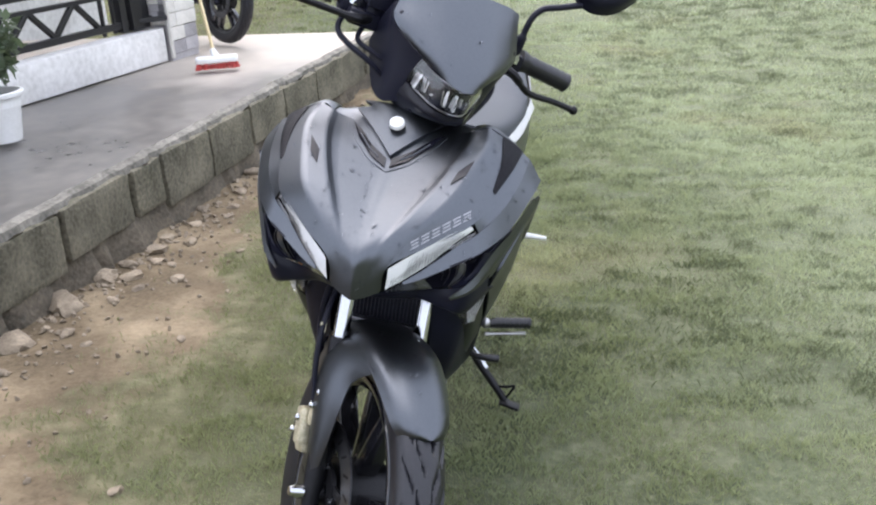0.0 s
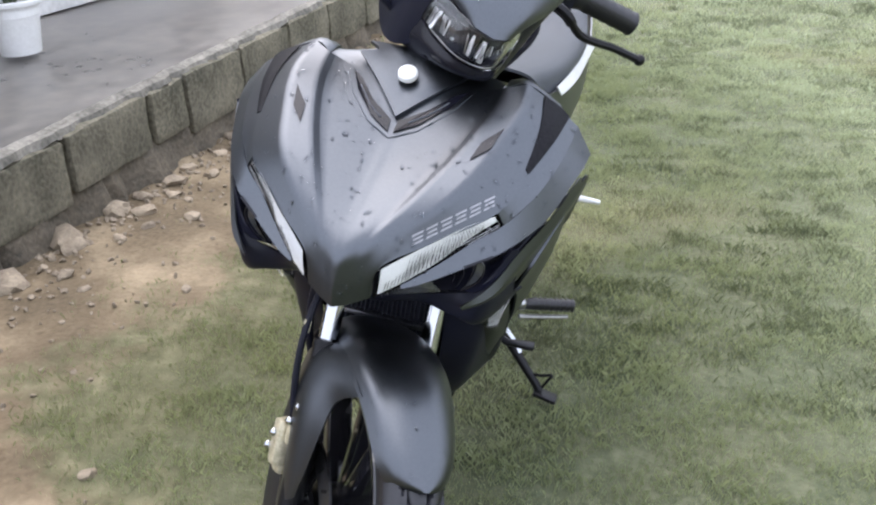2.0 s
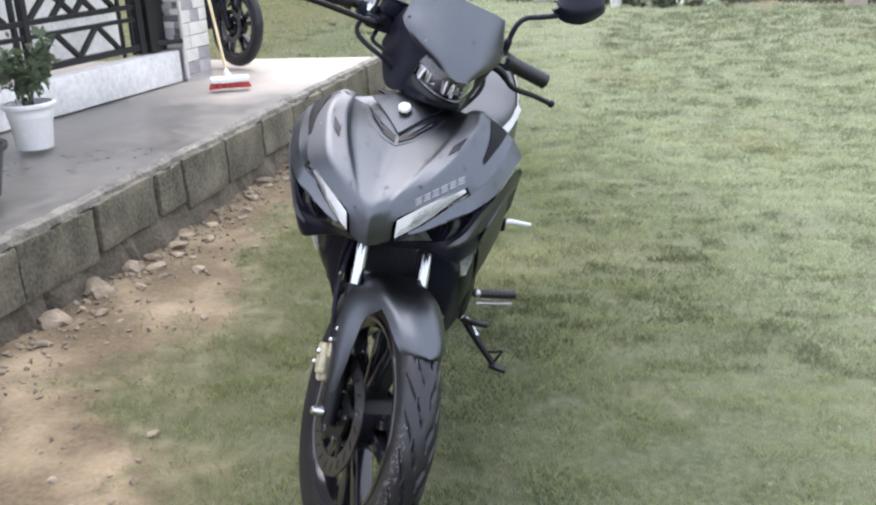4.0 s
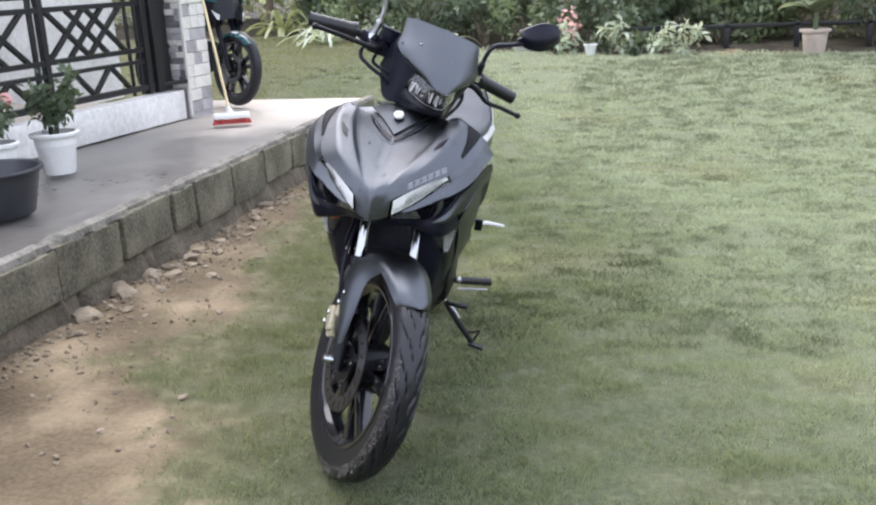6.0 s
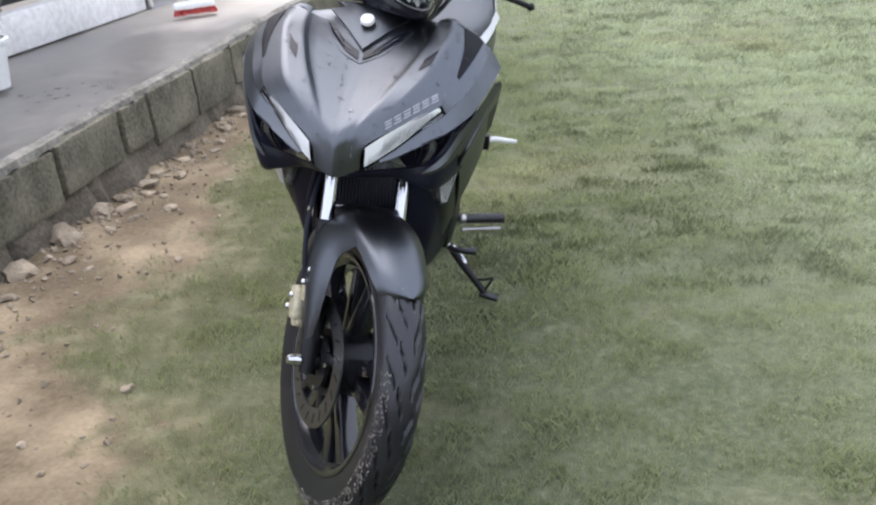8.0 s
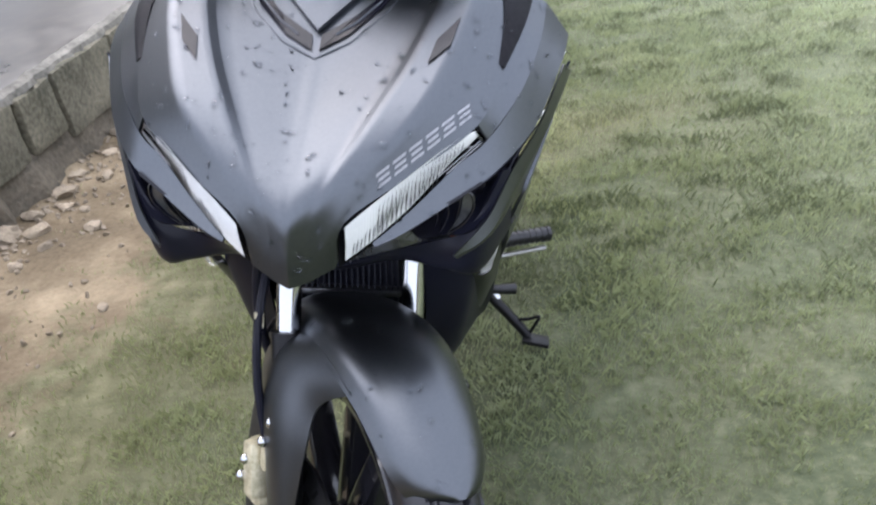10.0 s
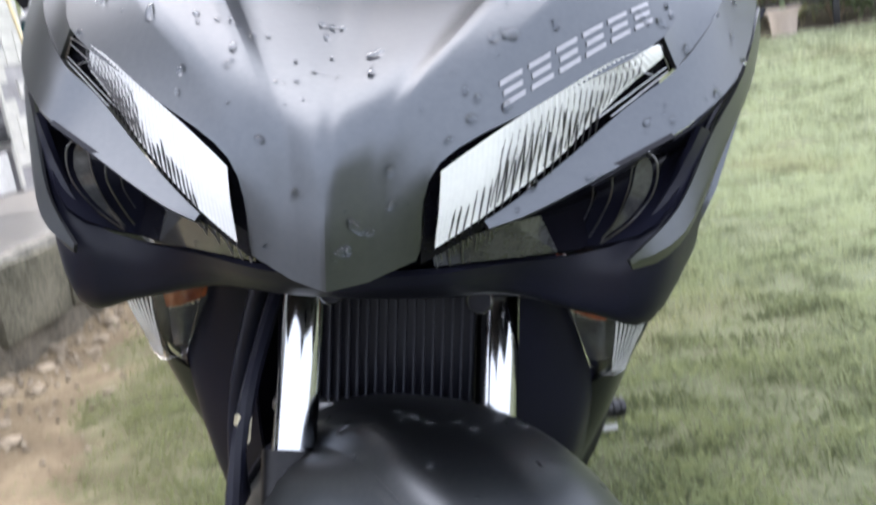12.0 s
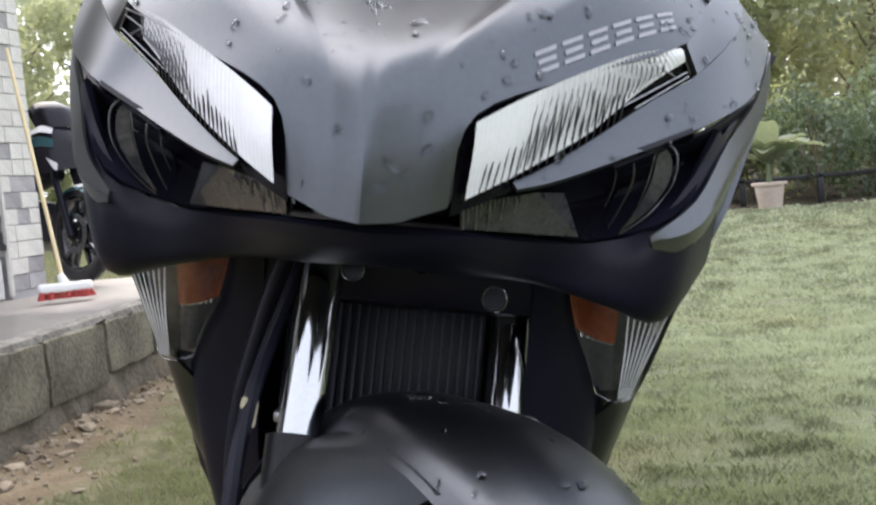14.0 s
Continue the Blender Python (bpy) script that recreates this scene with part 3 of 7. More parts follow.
# ---- raised concrete walk with its kerb of blocks ----
SLAB = 0.325
bm = bmesh.new()
box(bm, (-3.0, -1.4, SLAB / 2 - 0.01), (5.86, 9.3, SLAB - 0.02), 0.0)
tagged(part("pavement", bm, M_SLAB), "raised concrete walk, damp and stained", "pavement", kind="structure")
kerb = tagged(new("kerb"), "kerb of grey concrete blocks under a concrete edge", "kerb", kind="structure")
rng = random.Random(3)
joints = [3.25, 2.78, 2.30, 1.83, 1.36, 0.90, 0.44, 0.0, -0.242, -0.722, -1.2, -1.68, -2.16, -2.64, -3.12, -3.6, -4.1, -4.6, -5.1]
for a, b in zip(joints, joints[1:]):
    bm = bmesh.new()
    top = SLAB - 0.022 - rng.uniform(0, 0.012)
    low = 0.085 + rng.uniform(-0.02, 0.02)
    box(bm, (-0.07 + rng.uniform(-0.008, 0.008), (a + b) / 2, (top + low) / 2), (0.14, a - b - 0.020, top - low), 0.010, Matrix.Rotation(rng.uniform(-0.03, 0.03), 4, "Z"))
    bmesh.ops.subdivide_edges(bm, edges=[e for e in bm.edges if e.calc_length() > 0.1], cuts=4, use_grid_fill=True)
    for v in bm.verts:
        v.co += noise.noise_vector(v.co * 9) * 0.008 + noise.noise_vector(v.co * 31) * 0.004
    part("block", bm, M_BLOCK, kerb)
# mortar bed and broken top edge
bm = bmesh.new()
rows = []
for i in range(240):
    y = 3.25 - i * 8.4 / 239
    w = 0.035 * noise.noise((y * 4, 1, 1)) + 0.055 * noise.noise((y * 11, 2, 2)) + 0.03 * noise.noise((y * 29, 2, 7)) - 0.012
    rows.append([(-0.085 + w * 0.5, y, SLAB - 0.012), (-0.055 + w * 0.4, y, SLAB + 0.004), (-0.012 + w, y, SLAB - 0.004 + 0.3 * w), (-0.004 + w, y, SLAB - 0.028 + w * 0.8), (-0.05, y, SLAB - 0.045)])
g = [[bm.verts.new(p) for p in r] for r in rows]
for q, w in zip(g, g[1:]):
    for i in range(4):
        bm.faces.new((q[i], q[i + 1], w[i + 1], w[i]))
part("mortar_edge", bm, M_LIP, kerb, "rough broken concrete lip")
bm = bmesh.new()
g = []
for i in range(240):
    y = 3.25 - i * 8.4 / 239
    w = 0.045 * noise.noise((y * 6, 3, 1)) + 0.035 * noise.noise((y * 21, 4, 2))
    g.append([bm.verts.new(p) for p in ((-0.06, y, 0.16), (-0.022 + w * 0.5, y, 0.09 + w * 0.6), (-0.005 + w, y, 0.04), (0.015 + w * 1.3, y, -0.03))])
for q, w in zip(g, g[1:]):
    for i in range(3):
        bm.faces.new((q[i], q[i + 1], w[i + 1], w[i]))
part("footing", bm, M_FOOT, kerb, "crumbling mortar footing")


def rock(name, c, s, seed, parent=None, squash=0.46):
    r = random.Random(seed)
    bm = bmesh.new()
    bmesh.ops.create_icosphere(bm, subdivisions=2, radius=1)
    off = Vector((r.uniform(0, 50), r.uniform(0, 50), 0))
    for v in bm.verts:
        n1 = noise.noise(v.co * 1.1 + off) * 0.5 + noise.noise(v.co * 2.7 + off) * 0.22
        v.co *= 1 + n1
        v.co.z *= squash
    m = Matrix.Translation((c[0], c[1], c[2] + s * squash * 0.35)) @ Matrix.Rotation(r.uniform(0, 6), 4, "Z") @ Matrix.Diagonal((s, s * r.uniform(0.6, 0.9), s, 1))
    bmesh.ops.transform(bm, matrix=m, verts=bm.verts)
    ob = part(name, bm, M_STONE, parent)
    return ob


for i, (x, y, s) in enumerate([(0.03, -0.86, 0.085), (0.10, -0.90, 0.05), (0.141, -0.564, 0.05), (0.339, -0.582, 0.032), (0.25, -0.46, 0.024), (0.10, -0.30, 0.045),
                               (0.05, -0.45, 0.04), (0.30, -1.12, 0.022), (0.18, -1.05, 0.026), (0.10, 0.02, 0.03), (0.17, 0.25, 0.03), (0.11, 0.46, 0.034), (0.22, 0.10, 0.025),
                               (0.06, -0.16, 0.034), (0.03, -0.58, 0.06), (0.24, -0.70, 0.026), (0.20, -0.80, 0.03), (0.04, 0.2, 0.032), (0.20, -0.20, 0.03), (0.06, -1.16, 0.075), (0.16, -0.42, 0.028), (0.05, 0.75, 0.045), (0.10, 1.0, 0.04), (0.33, -0.05, 0.02), (0.46, -0.30, 0.018), (0.60, -1.05, 0.02), (0.85, -1.85, 0.022), (0.70, -2.1, 0.018), (0.15, -1.35, 0.03), (0.12, 0.65, 0.03)]):
    tagged(rock("stone", (x, y, height(x, y)), s, i), "pale broken rubble stone lying on the earth", "stone", "stones along the kerb")
bm = bmesh.new()
rng = random.Random(8)
for i in range(1300):
    y = rng.uniform(-3.3, 2.2)
    x = abs(rng.gauss(0.05, 0.13)) if rng.random() < 0.7 else rng.uniform(0.05, 0.9)
    if soil(x, y) < 0.4:
        continue
    s = rng.uniform(0.004, 0.014) * (1.25 if x < 0.15 else 1)
    m = Matrix.Translation((x + 0.02, y, height(x, y) + s * 0.2)) @ Matrix.Rotation(rng.uniform(0, 6), 4, (rng.random(), rng.random(), 1)) @ Matrix.Diagonal((s, s * 0.8, s * 0.55, 1))
    r = bmesh.ops.create_icosphere(bm, subdivisions=1, radius=1, matrix=m)
    for v in r["verts"]:
        v.co += noise.noise_vector(v.co * 90) * s * 0.4
tagged(part("gravel", bm, M_STONE), "loose crumbs of stone and mortar on the earth", "gravel", kind="stuff")


# ---- the motorcycle; x to the rider's left, y to the rear, z up, the front axle near the origin ----
LEAN = Matrix.Translation((1.503, -2.0925, 0.0)) @ Matrix.Rotation(radians(3.0), 4, "Z") @ Matrix.Rotation(radians(9.9), 4, "Y")
bike = thing("motorcycle", "matte grey and black underbone motorcycle on its side stand", "motorcycle", LEAN)
RAKE = math.tan(radians(25))
AXLE = Vector((0, -0.045, 0.280))
PIVOT = Vector((0, -0.125, 0))
AXIS = Vector((0, RAKE, 1)).normalized()
STEER = Matrix.Translation(PIVOT + Vector((-0.006, 0, 0))) @ Matrix.Rotation(radians(33.5), 4, AXIS) @ Matrix.Translation(-PIVOT)


def put(name, bm, material, parent=None, label="", steer=False, smooth=True):
    if steer:
        bmesh.ops.transform(bm, matrix=STEER if steer is True else steer, verts=bm.verts)
    return part(name, bm, material, parent or bike, label, smooth)


def both(name, bm, material, parent=None, label="", steer=False):
    other = flip(bm)
    return put(name, bm, material, parent, label, steer), put(name, other, material, parent, label, steer)


def make_wheel(parent, place, r, w, rim_r, disc_x=None, material=M_METALB, label="", steer=False, mud=True):
    """A wheel with a treaded tyre, a cast rim with five forked spokes, a hub and a brake disc; its axle lies along x."""
    T = (STEER if steer else Matrix()) @ Matrix.Translation(place)

    def done(name, bm, m, par, lab=""):
        bmesh.ops.transform(bm, matrix=T, verts=bm.verts)
        return part(name, bm, m, par, lab)

    bm = bmesh.new()
    prof = []
    for k in range(33):
        a = -1.35 + 2.7 * k / 32
        prof.append((r - w * 0.5 * 0.86 * (1 - math.cos(a)) - 0.02 * max(0, abs(a) - 1.0), w * 0.5 * math.sin(a) / math.sin(1.35)))
    prof = [(rim_r + 0.002, -w * 0.36)] + prof + [(rim_r + 0.002, w * 0.36)]
    seg = 216
    rings = []
    for k in range(seg):
        an = 2 * math.pi * k / seg
        ring = []
        for i, (rad, h) in enumerate(prof):
            u = h / (w * 0.5)
            groove = 0.0
            if 2 < i < len(prof) - 3:
                ph = (k / 9.0 + abs(u) * 1.7 + (0.5 if u > 0 else 0)) % 1.0
                if ph < 0.24 and (0.10 < abs(u) < 0.44 or 0.52 < abs(u) < 0.88):
                    groove = 0.0055
            ring.append(bm.verts.new((h, (rad - groove) * math.cos(an), (rad - groove) * math.sin(an))))
        rings.append(ring)
    for k in range(seg):
        q, q2 = rings[k], rings[(k + 1) % seg]
        for i in range(len(prof) - 1):
            bm.faces.new((q[i], q[i + 1], q2[i + 1], q2[i]))
    wheel = done("front_wheel" if disc_x else "rear_wheel", bm, M_RUBBER, parent, label or "black tyre with curved grooves on a black cast wheel")
    bm = bmesh.new()
    q = rim_r
    lathe(bm, [(q + 0.006, -w * 0.36), (q + 0.004, -w * 0.40), (q - 0.004, -w * 0.40), (q - 0.012, -w * 0.33), (q - 0.024, -w * 0.2), (q - 0.026, 0), (q - 0.024, w * 0.2), (q - 0.012, w * 0.33), (q - 0.004, w * 0.40), (q + 0.004, w * 0.40), (q + 0.006, w * 0.36)], 72, "x")
    for s in range(5):
        a = 2 * math.pi * s / 5 + 0.3
        for d in (-0.13, 0.13):
            c0, c1 = a + d * 0.5, a + d * 1.6
            p0 = Vector((0, 0.045 * math.cos(c0), 0.045 * math.sin(c0)))
            p1 = Vector((0, (q - 0.02) * math.cos(c1), (q - 0.02) * math.sin(c1)))
            mid = (p0 + p1) / 2
            ln = (p1 - p0).length
            an = math.atan2(p1.z - p0.z, p1.y - p0.y)
            box(bm, mid, (w * 0.46, ln, 0.034), 0.007, Matrix.Rotation(an, 4, "X"))
    done("rim", bm, M_RIMB, wheel, "black cast rim with forked spokes")
    bm = bmesh.new()
    lathe(bm, [(0.0, -0.075), (0.016, -0.075), (0.018, -0.05), (0.068, -0.045), (0.070, 0.045), (0.018, 0.05), (0.016, 0.075), (0.0, 0.075)], 24, "x")
    done("hub", bm, M_METALB, wheel)
    if disc_x:
        bm = bmesh.new()
        R1, R0 = (0.135, 0.094) if r > 0.3 else (0.115, 0.08)
        lathe(bm, [(R0, disc_x - 0.002), (R1, disc_x - 0.002), (R1, disc_x + 0.002), (R0, disc_x + 0.002)], 60, "x", True)
        d = done("brake_disc", bm, M_DISC, wheel, "worn steel brake disc with slots")
        bm = bmesh.new()
        for s in range(5):
            a = 2 * math.pi * s / 5
            box(bm, (disc_x, R0 * 0.78 * math.cos(a), R0 * 0.8 * math.sin(a)), (0.005, 0.05, 0.018), 0.002, Matrix.Rotation(a + 0.4, 4, "X"))
        for s in range(20):
            a = 2 * math.pi * s / 20
            box(bm, (disc_x - 0.0022, (R0 + 0.021) * math.cos(a), (R0 + 0.021) * math.sin(a)), (0.001, 0.022, 0.005), 0.0, Matrix.Rotation(a + 0.5, 4, "X"))
        lathe(bm, [(0.030, disc_x - 0.004), (0.060, disc_x - 0.004), (0.060, disc_x + 0.004), (0.030, disc_x + 0.004)], 30, "x", True)
        tagged(done("disc_carrier", bm, M_METALB, wheel), kind="stuff")
        for s in range(5):
            a = 2 * math.pi * s / 5 + 0.2
            bm = bmesh.new()
            bmesh.ops.create_cone(bm, cap_ends=True, segments=8, radius1=0.006, radius2=0.005, depth=0.008, matrix=Matrix.Translation((disc_x - 0.005, 0.055 * math.cos(a), 0.055 * math.sin(a))) @ Matrix.Rotation(radians(90), 4, "Y"))
            done("disc_bolt", bm, M_CHROME, wheel, "bright disc bolt")
    if mud:
        bm = bmesh.new()
        rg = random.Random(2)
        for k in range(420):
            an = rg.uniform(2.6, 4.6)
            i = rg.randint(1, 7)
            rad, h = prof[i]
            s = rg.uniform(0.0007, 0.0021)
            bmesh.ops.create_icosphere(bm, subdivisions=1, radius=s, matrix=Matrix.Translation((h, (rad + 0.0005) * math.cos(an), (rad + 0.0005) * math.sin(an))) @ Matrix.Diagonal((0.5, rg.uniform(0.8, 2), rg.uniform(0.8, 2), 1)))
        done("mud", bm, M_MUD, wheel, "dried mud on the tyre's shoulder")
    return wheel


WHEEL_AT = AXLE + Vector((0, -0.004, -0.010))
front = make_wheel(bike, WHEEL_AT, 0.313, 0.086, 0.226, -0.060, steer=True)
rear = make_wheel(bike, Vector((0, 1.245, 0.290)), 0.293, 0.120, 0.214, mud=False)

# fork
def fork_at(z):
    return AXLE.y + (z - AXLE.z) * RAKE


for s in (-1, 1):
    x = 0.080 * s
    bm = bmesh.new()
    tube(bm, [(x, fork_at(0.248), 0.248), (x, fork_at(0.30), 0.30), (x, fork_at(0.40), 0.40), (x, fork_at(0.505), 0.505), (x, fork_at(0.53), 0.53)], [0.017, 0.021, 0.0195, 0.020, 0.021], 16)
    slider = put("fork_slider", bm, M_METALB, label="black fork slider", steer=True)
    bm = bmesh.new()
    tube(bm, [(x, fork_at(0.52), 0.52), (x, fork_at(0.80), 0.80)], 0.0145, 16)
    put("stanchion", bm, M_CHROME, slider, "polished chrome fork tube", steer=True)
bm = bmesh.new()
tube(bm, [(-0.124, WHEEL_AT.y, WHEEL_AT.z), (-0.112, WHEEL_AT.y, WHEEL_AT.z), (-0.098, WHEEL_AT.y, WHEEL_AT.z)], [0.008, 0.012, 0.013], 12)
put("axle_nut", bm, M_CHROME, slider, "bright axle nut", steer=True)
bm = bmesh.new()
tube(bm, [(-0.1, WHEEL_AT.y, WHEEL_AT.z), (0.1, WHEEL_AT.y, WHEEL_AT.z)], 0.008, 10)
put("axle", bm, M_METALB, steer=True)
# brake caliper behind the right leg
bm = bmesh.new()
box(bm, (-0.076, 0.052, 0.335), (0.05, 0.045, 0.085), 0.010, Matrix.Rotation(radians(-28), 4, "X"))
box(bm, (-0.104, 0.040, 0.352), (0.022, 0.034, 0.070), 0.008, Matrix.Rotation(radians(-28), 4, "X"))
box(bm, (-0.095, 0.025, 0.39), (0.02, 0.02, 0.045), 0.006, Matrix.Rotation(radians(-20), 4, "X"))
cal = put("brake_caliper", bm, M_GOLD, label="gold brake caliper", steer=True)
for p in ((-0.116, 0.045, 0.365), (-0.116, 0.05, 0.335), (-0.108, 0.022, 0.41)):
    bm = bmesh.new()
    bmesh.ops.create_uvsphere(bm, u_segments=10, v_segments=6, radius=0.007, matrix=Matrix.Translation(p))
    put("caliper_bolt", bm, M_CHROME, cal, steer=True)
bm = bmesh.new()
tube(bm, bez([(-0.10, 0.03, 0.40), (-0.112, 0.06, 0.47), (-0.112, 0.09, 0.54), (-0.09, 0.14, 0.62), (-0.06, 0.19, 0.74)]), 0.0055, 8)
put("brake_hose", bm, M_BLACK, cal, steer=True)
bm = bmesh.new()
bmesh.ops.create_uvsphere(bm, u_segments=12, v_segments=8, radius=0.008, matrix=Matrix.Translation((-0.102, fork_at(0.44) - 0.01, 0.44)))
put("fender_bolt", bm, M_CHROME, slider, steer=True)

bm = bmesh.new()
box(bm, (-0.112, fork_at(0.54) + 0.012, 0.536), (0.011, 0.008, 0.020), 0.003, Matrix.Rotation(radians(-25), 4, "X"))
put("hose_clip", bm, M_GOLD, cal, "pale metal hose clip", steer=True)

# front fender: a tongue over the tyre and a shield down each leg
CEN = AXLE


def fen(a, x, dr, R=0.306):
    """A point of the fender: a degrees ahead of the top of the wheel."""
    t = radians(a)
    rr = R + dr
    return (x, CEN.y - rr * math.sin(t), CEN.z + rr * math.cos(t))


angles = [36, 34.5, 31, 25, 13, 0, -14, -30, -46, -60]
wid = [0.012, 0.033, 0.048, 0.058, 0.067, 0.075, 0.075, 0.066, 0.058, 0.055]
rows = []
for f, dr in ((0.0, 0.011), (0.32, 0.010), (0.62, 0.004), (0.86, -0.009), (1.0, -0.028)):
    rows.append([fen(a, w * f, dr) for a, w in zip(angles, wid)])
bm = sheet(rows, mirror=True, thick=0.003, cuts=4)
fender_faces = [(f.calc_center_median().copy(), f.normal.copy(), f.calc_area()) for f in bm.faces]
fender = put("front_fender", bm, M_BODY, label="matte grey front fender", steer=True)
leg = [
    [fen(9, 0.068, -0.022), fen(1, 0.072, -0.022), fen(-8, 0.073, -0.022), fen(-18, 0.070, -0.024), fen(-30, 0.062, -0.026)],
    [(0.078, -0.040, 0.506), (0.089, -0.013, 0.515), (0.095, 0.020, 0.521), (0.095, 0.062, 0.514), (0.088, 0.105, 0.484)],
    [(0.084, -0.044, 0.448), (0.098, -0.020, 0.452), (0.106, 0.010, 0.453), (0.106, 0.045, 0.446), (0.096, 0.085, 0.435)],
    [(0.086, -0.050, 0.375), (0.097, -0.038, 0.370), (0.102, -0.015, 0.365), (0.101, 0.012, 0.370), (0.095, 0.035, 0.375)],
    [(0.088, -0.052, 0.330), (0.095, -0.045, 0.318), (0.098, -0.030, 0.310), (0.097, -0.010, 0.318), (0.094, 0.005, 0.330)],
]
bm = sheet(leg, thick=0.003, cuts=4)
both("fork_cover", bm, M_BODY, fender, "matte grey shield over the fork leg", steer=True)
bm = sheet([[fen(-30, x, -0.01) for x in (0.06, 0.03, 0, -0.03, -0.06)], [fen(-48, x, -0.006) for x in (0.056, 0.03, 0, -0.03, -0.056)], [fen(-66, x, -0.003) for x in (0.050, 0.03, 0, -0.03, -0.050)]], thick=0.003)
put("inner_fender", bm, M_BLACK, fender, "black inner fender", steer=True)

# ---- front cowl ----
A = [(0, -0.1030, 0.6950), (0, -0.1025, 0.734), (0, -0.0875, 0.7735), (0, -0.018, 0.812), (0, 0.048, 0.845), (0, 0.095, 0.871), (0, 0.150, 0.905)]
A2 = [(0.0045, -0.1010, 0.6953), (0.0045, -0.1005, 0.735), (0.008, -0.0865, 0.7742), (0.014, -0.0178, 0.8128), (0.02, 0.0485, 0.846), (0.024, 0.0955, 0.8725), (0.03, 0.1505, 0.9065)]
B = [(0.019, -0.0912, 0.6970), (0.019, -0.0905, 0.738), (0.027, -0.0745, 0.7805), (0.060, -0.006, 0.8255), (0.092, 0.064, 0.8655), (0.112, 0.127, 0.899), (0.120, 0.187, 0.922)]
G = [(0.025, -0.0882, 0.6995), (0.027, -0.0862, 0.739), (0.036, -0.0715, 0.783), (0.071, -0.0085, 0.8315), (0.103, 0.061, 0.8710), (0.123, 0.124, 0.9045), (0.130, 0.184, 0.927)]
C = [(0.041, -0.079, 0.7055), (0.046, -0.079, 0.752), (0.064, -0.056, 0.790), (0.116, 0.000, 0.838), (0.146, 0.075, 0.879), (0.163, 0.145, 0.913), (0.158, 0.205, 0.932)]
D = [(0.043, -0.076, 0.7105), (0.052, -0.077, 0.754), (0.112, -0.0318, 0.7845), (0.172, 0.026, 0.814), (0.192, 0.085, 0.850), (0.205, 0.145, 0.882), (0.207, 0.210, 0.905)]
hood = sheet([A, A2, B, G, C, D], mirror=True, thick=0.004, cuts=5, creases=(2, 3, 4))
hood_tree = BVHTree.FromBMesh(hood)
hood_faces = [(f.calc_center_median().copy(), f.normal.copy(), f.calc_area()) for f in hood.faces]
cowl = put("front_cowl", hood, M_BODY, label="matte grey pointed front cowl with creased hood")
# wing beside the hood, out to its widest corner, and the strip that it sends inwards under the running light
W0 = [(0.172, 0.0265, 0.813), (0.192, 0.0855, 0.849), (0.205, 0.1455, 0.881), (0.207, 0.2105, 0.904)]
W1 = [(0.181, 0.030, 0.796), (0.212, 0.080, 0.828), (0.230, 0.145, 0.860), (0.236, 0.212, 0.884)]
W2 = [(0.192, 0.020, 0.768), (0.228, 0.077, 0.792), (0.254, 0.155, 0.834), (0.262, 0.205, 0.850)]
S0 = [(0.074, -0.0555, 0.7215), (0.092, -0.041, 0.732), (0.118, -0.019, 0.750), (0.152, 0.010, 0.776)]
S1 = [(0.0765, -0.0575, 0.7180), (0.098, -0.0465, 0.7245), (0.130, -0.026, 0.738), (0.166, 0.000, 0.755)]
wing = sheet([W0, W1], thick=0.003, cuts=5)
hood_faces += [(f.calc_center_median().copy(), f.normal.copy(), f.calc_area()) for f in wing.faces]
both("cowl_wing", wing, M_BODY, cowl, "matte grey side wing of the cowl")
bm = sheet([S0 + W1, S1 + W2], thick=0.003, cuts=5)
hood_faces += [(f.calc_center_median().copy(), f.normal.copy(), f.calc_area()) for f in bm.faces]
both("lamp_brow", bm, M_BODY, cowl, "matte grey strip under the running light")
bm = sheet([[(0.188, 0.088, 0.8555), (0.192, 0.145, 0.894), (0.183, 0.206, 0.921)], [(0.1925, 0.086, 0.853), (0.206, 0.145, 0.8855), (0.207, 0.208, 0.9085)], [(0.195, 0.087, 0.8505), (0.2135, 0.145, 0.878), (0.2225, 0.208, 0.897)]], thick=0.0012)
both("cowl_grille", bm, M_CARBON, cowl, "textured black inset")
bm = sheet([
    [(0.152, -0.034, 0.698), (0.183, 0.004, 0.720), (0.207, 0.044, 0.758), (0.234, 0.092, 0.791), (0.257, 0.157, 0.832)],
    [(0.153, -0.033, 0.695), (0.186, 0.000, 0.706), (0.214, 0.050, 0.742), (0.245, 0.115, 0.783), (0.266, 0.185, 0.815)],
    [(0.155, -0.028, 0.691), (0.188, 0.025, 0.690), (0.217, 0.09, 0.714), (0.240, 0.15, 0.75), (0.258, 0.24, 0.77)]], thick=0.002, cuts=4, creases=(1,))
both("side_blade", bm, M_BODY, cowl, "matte grey blade beside the headlamp")
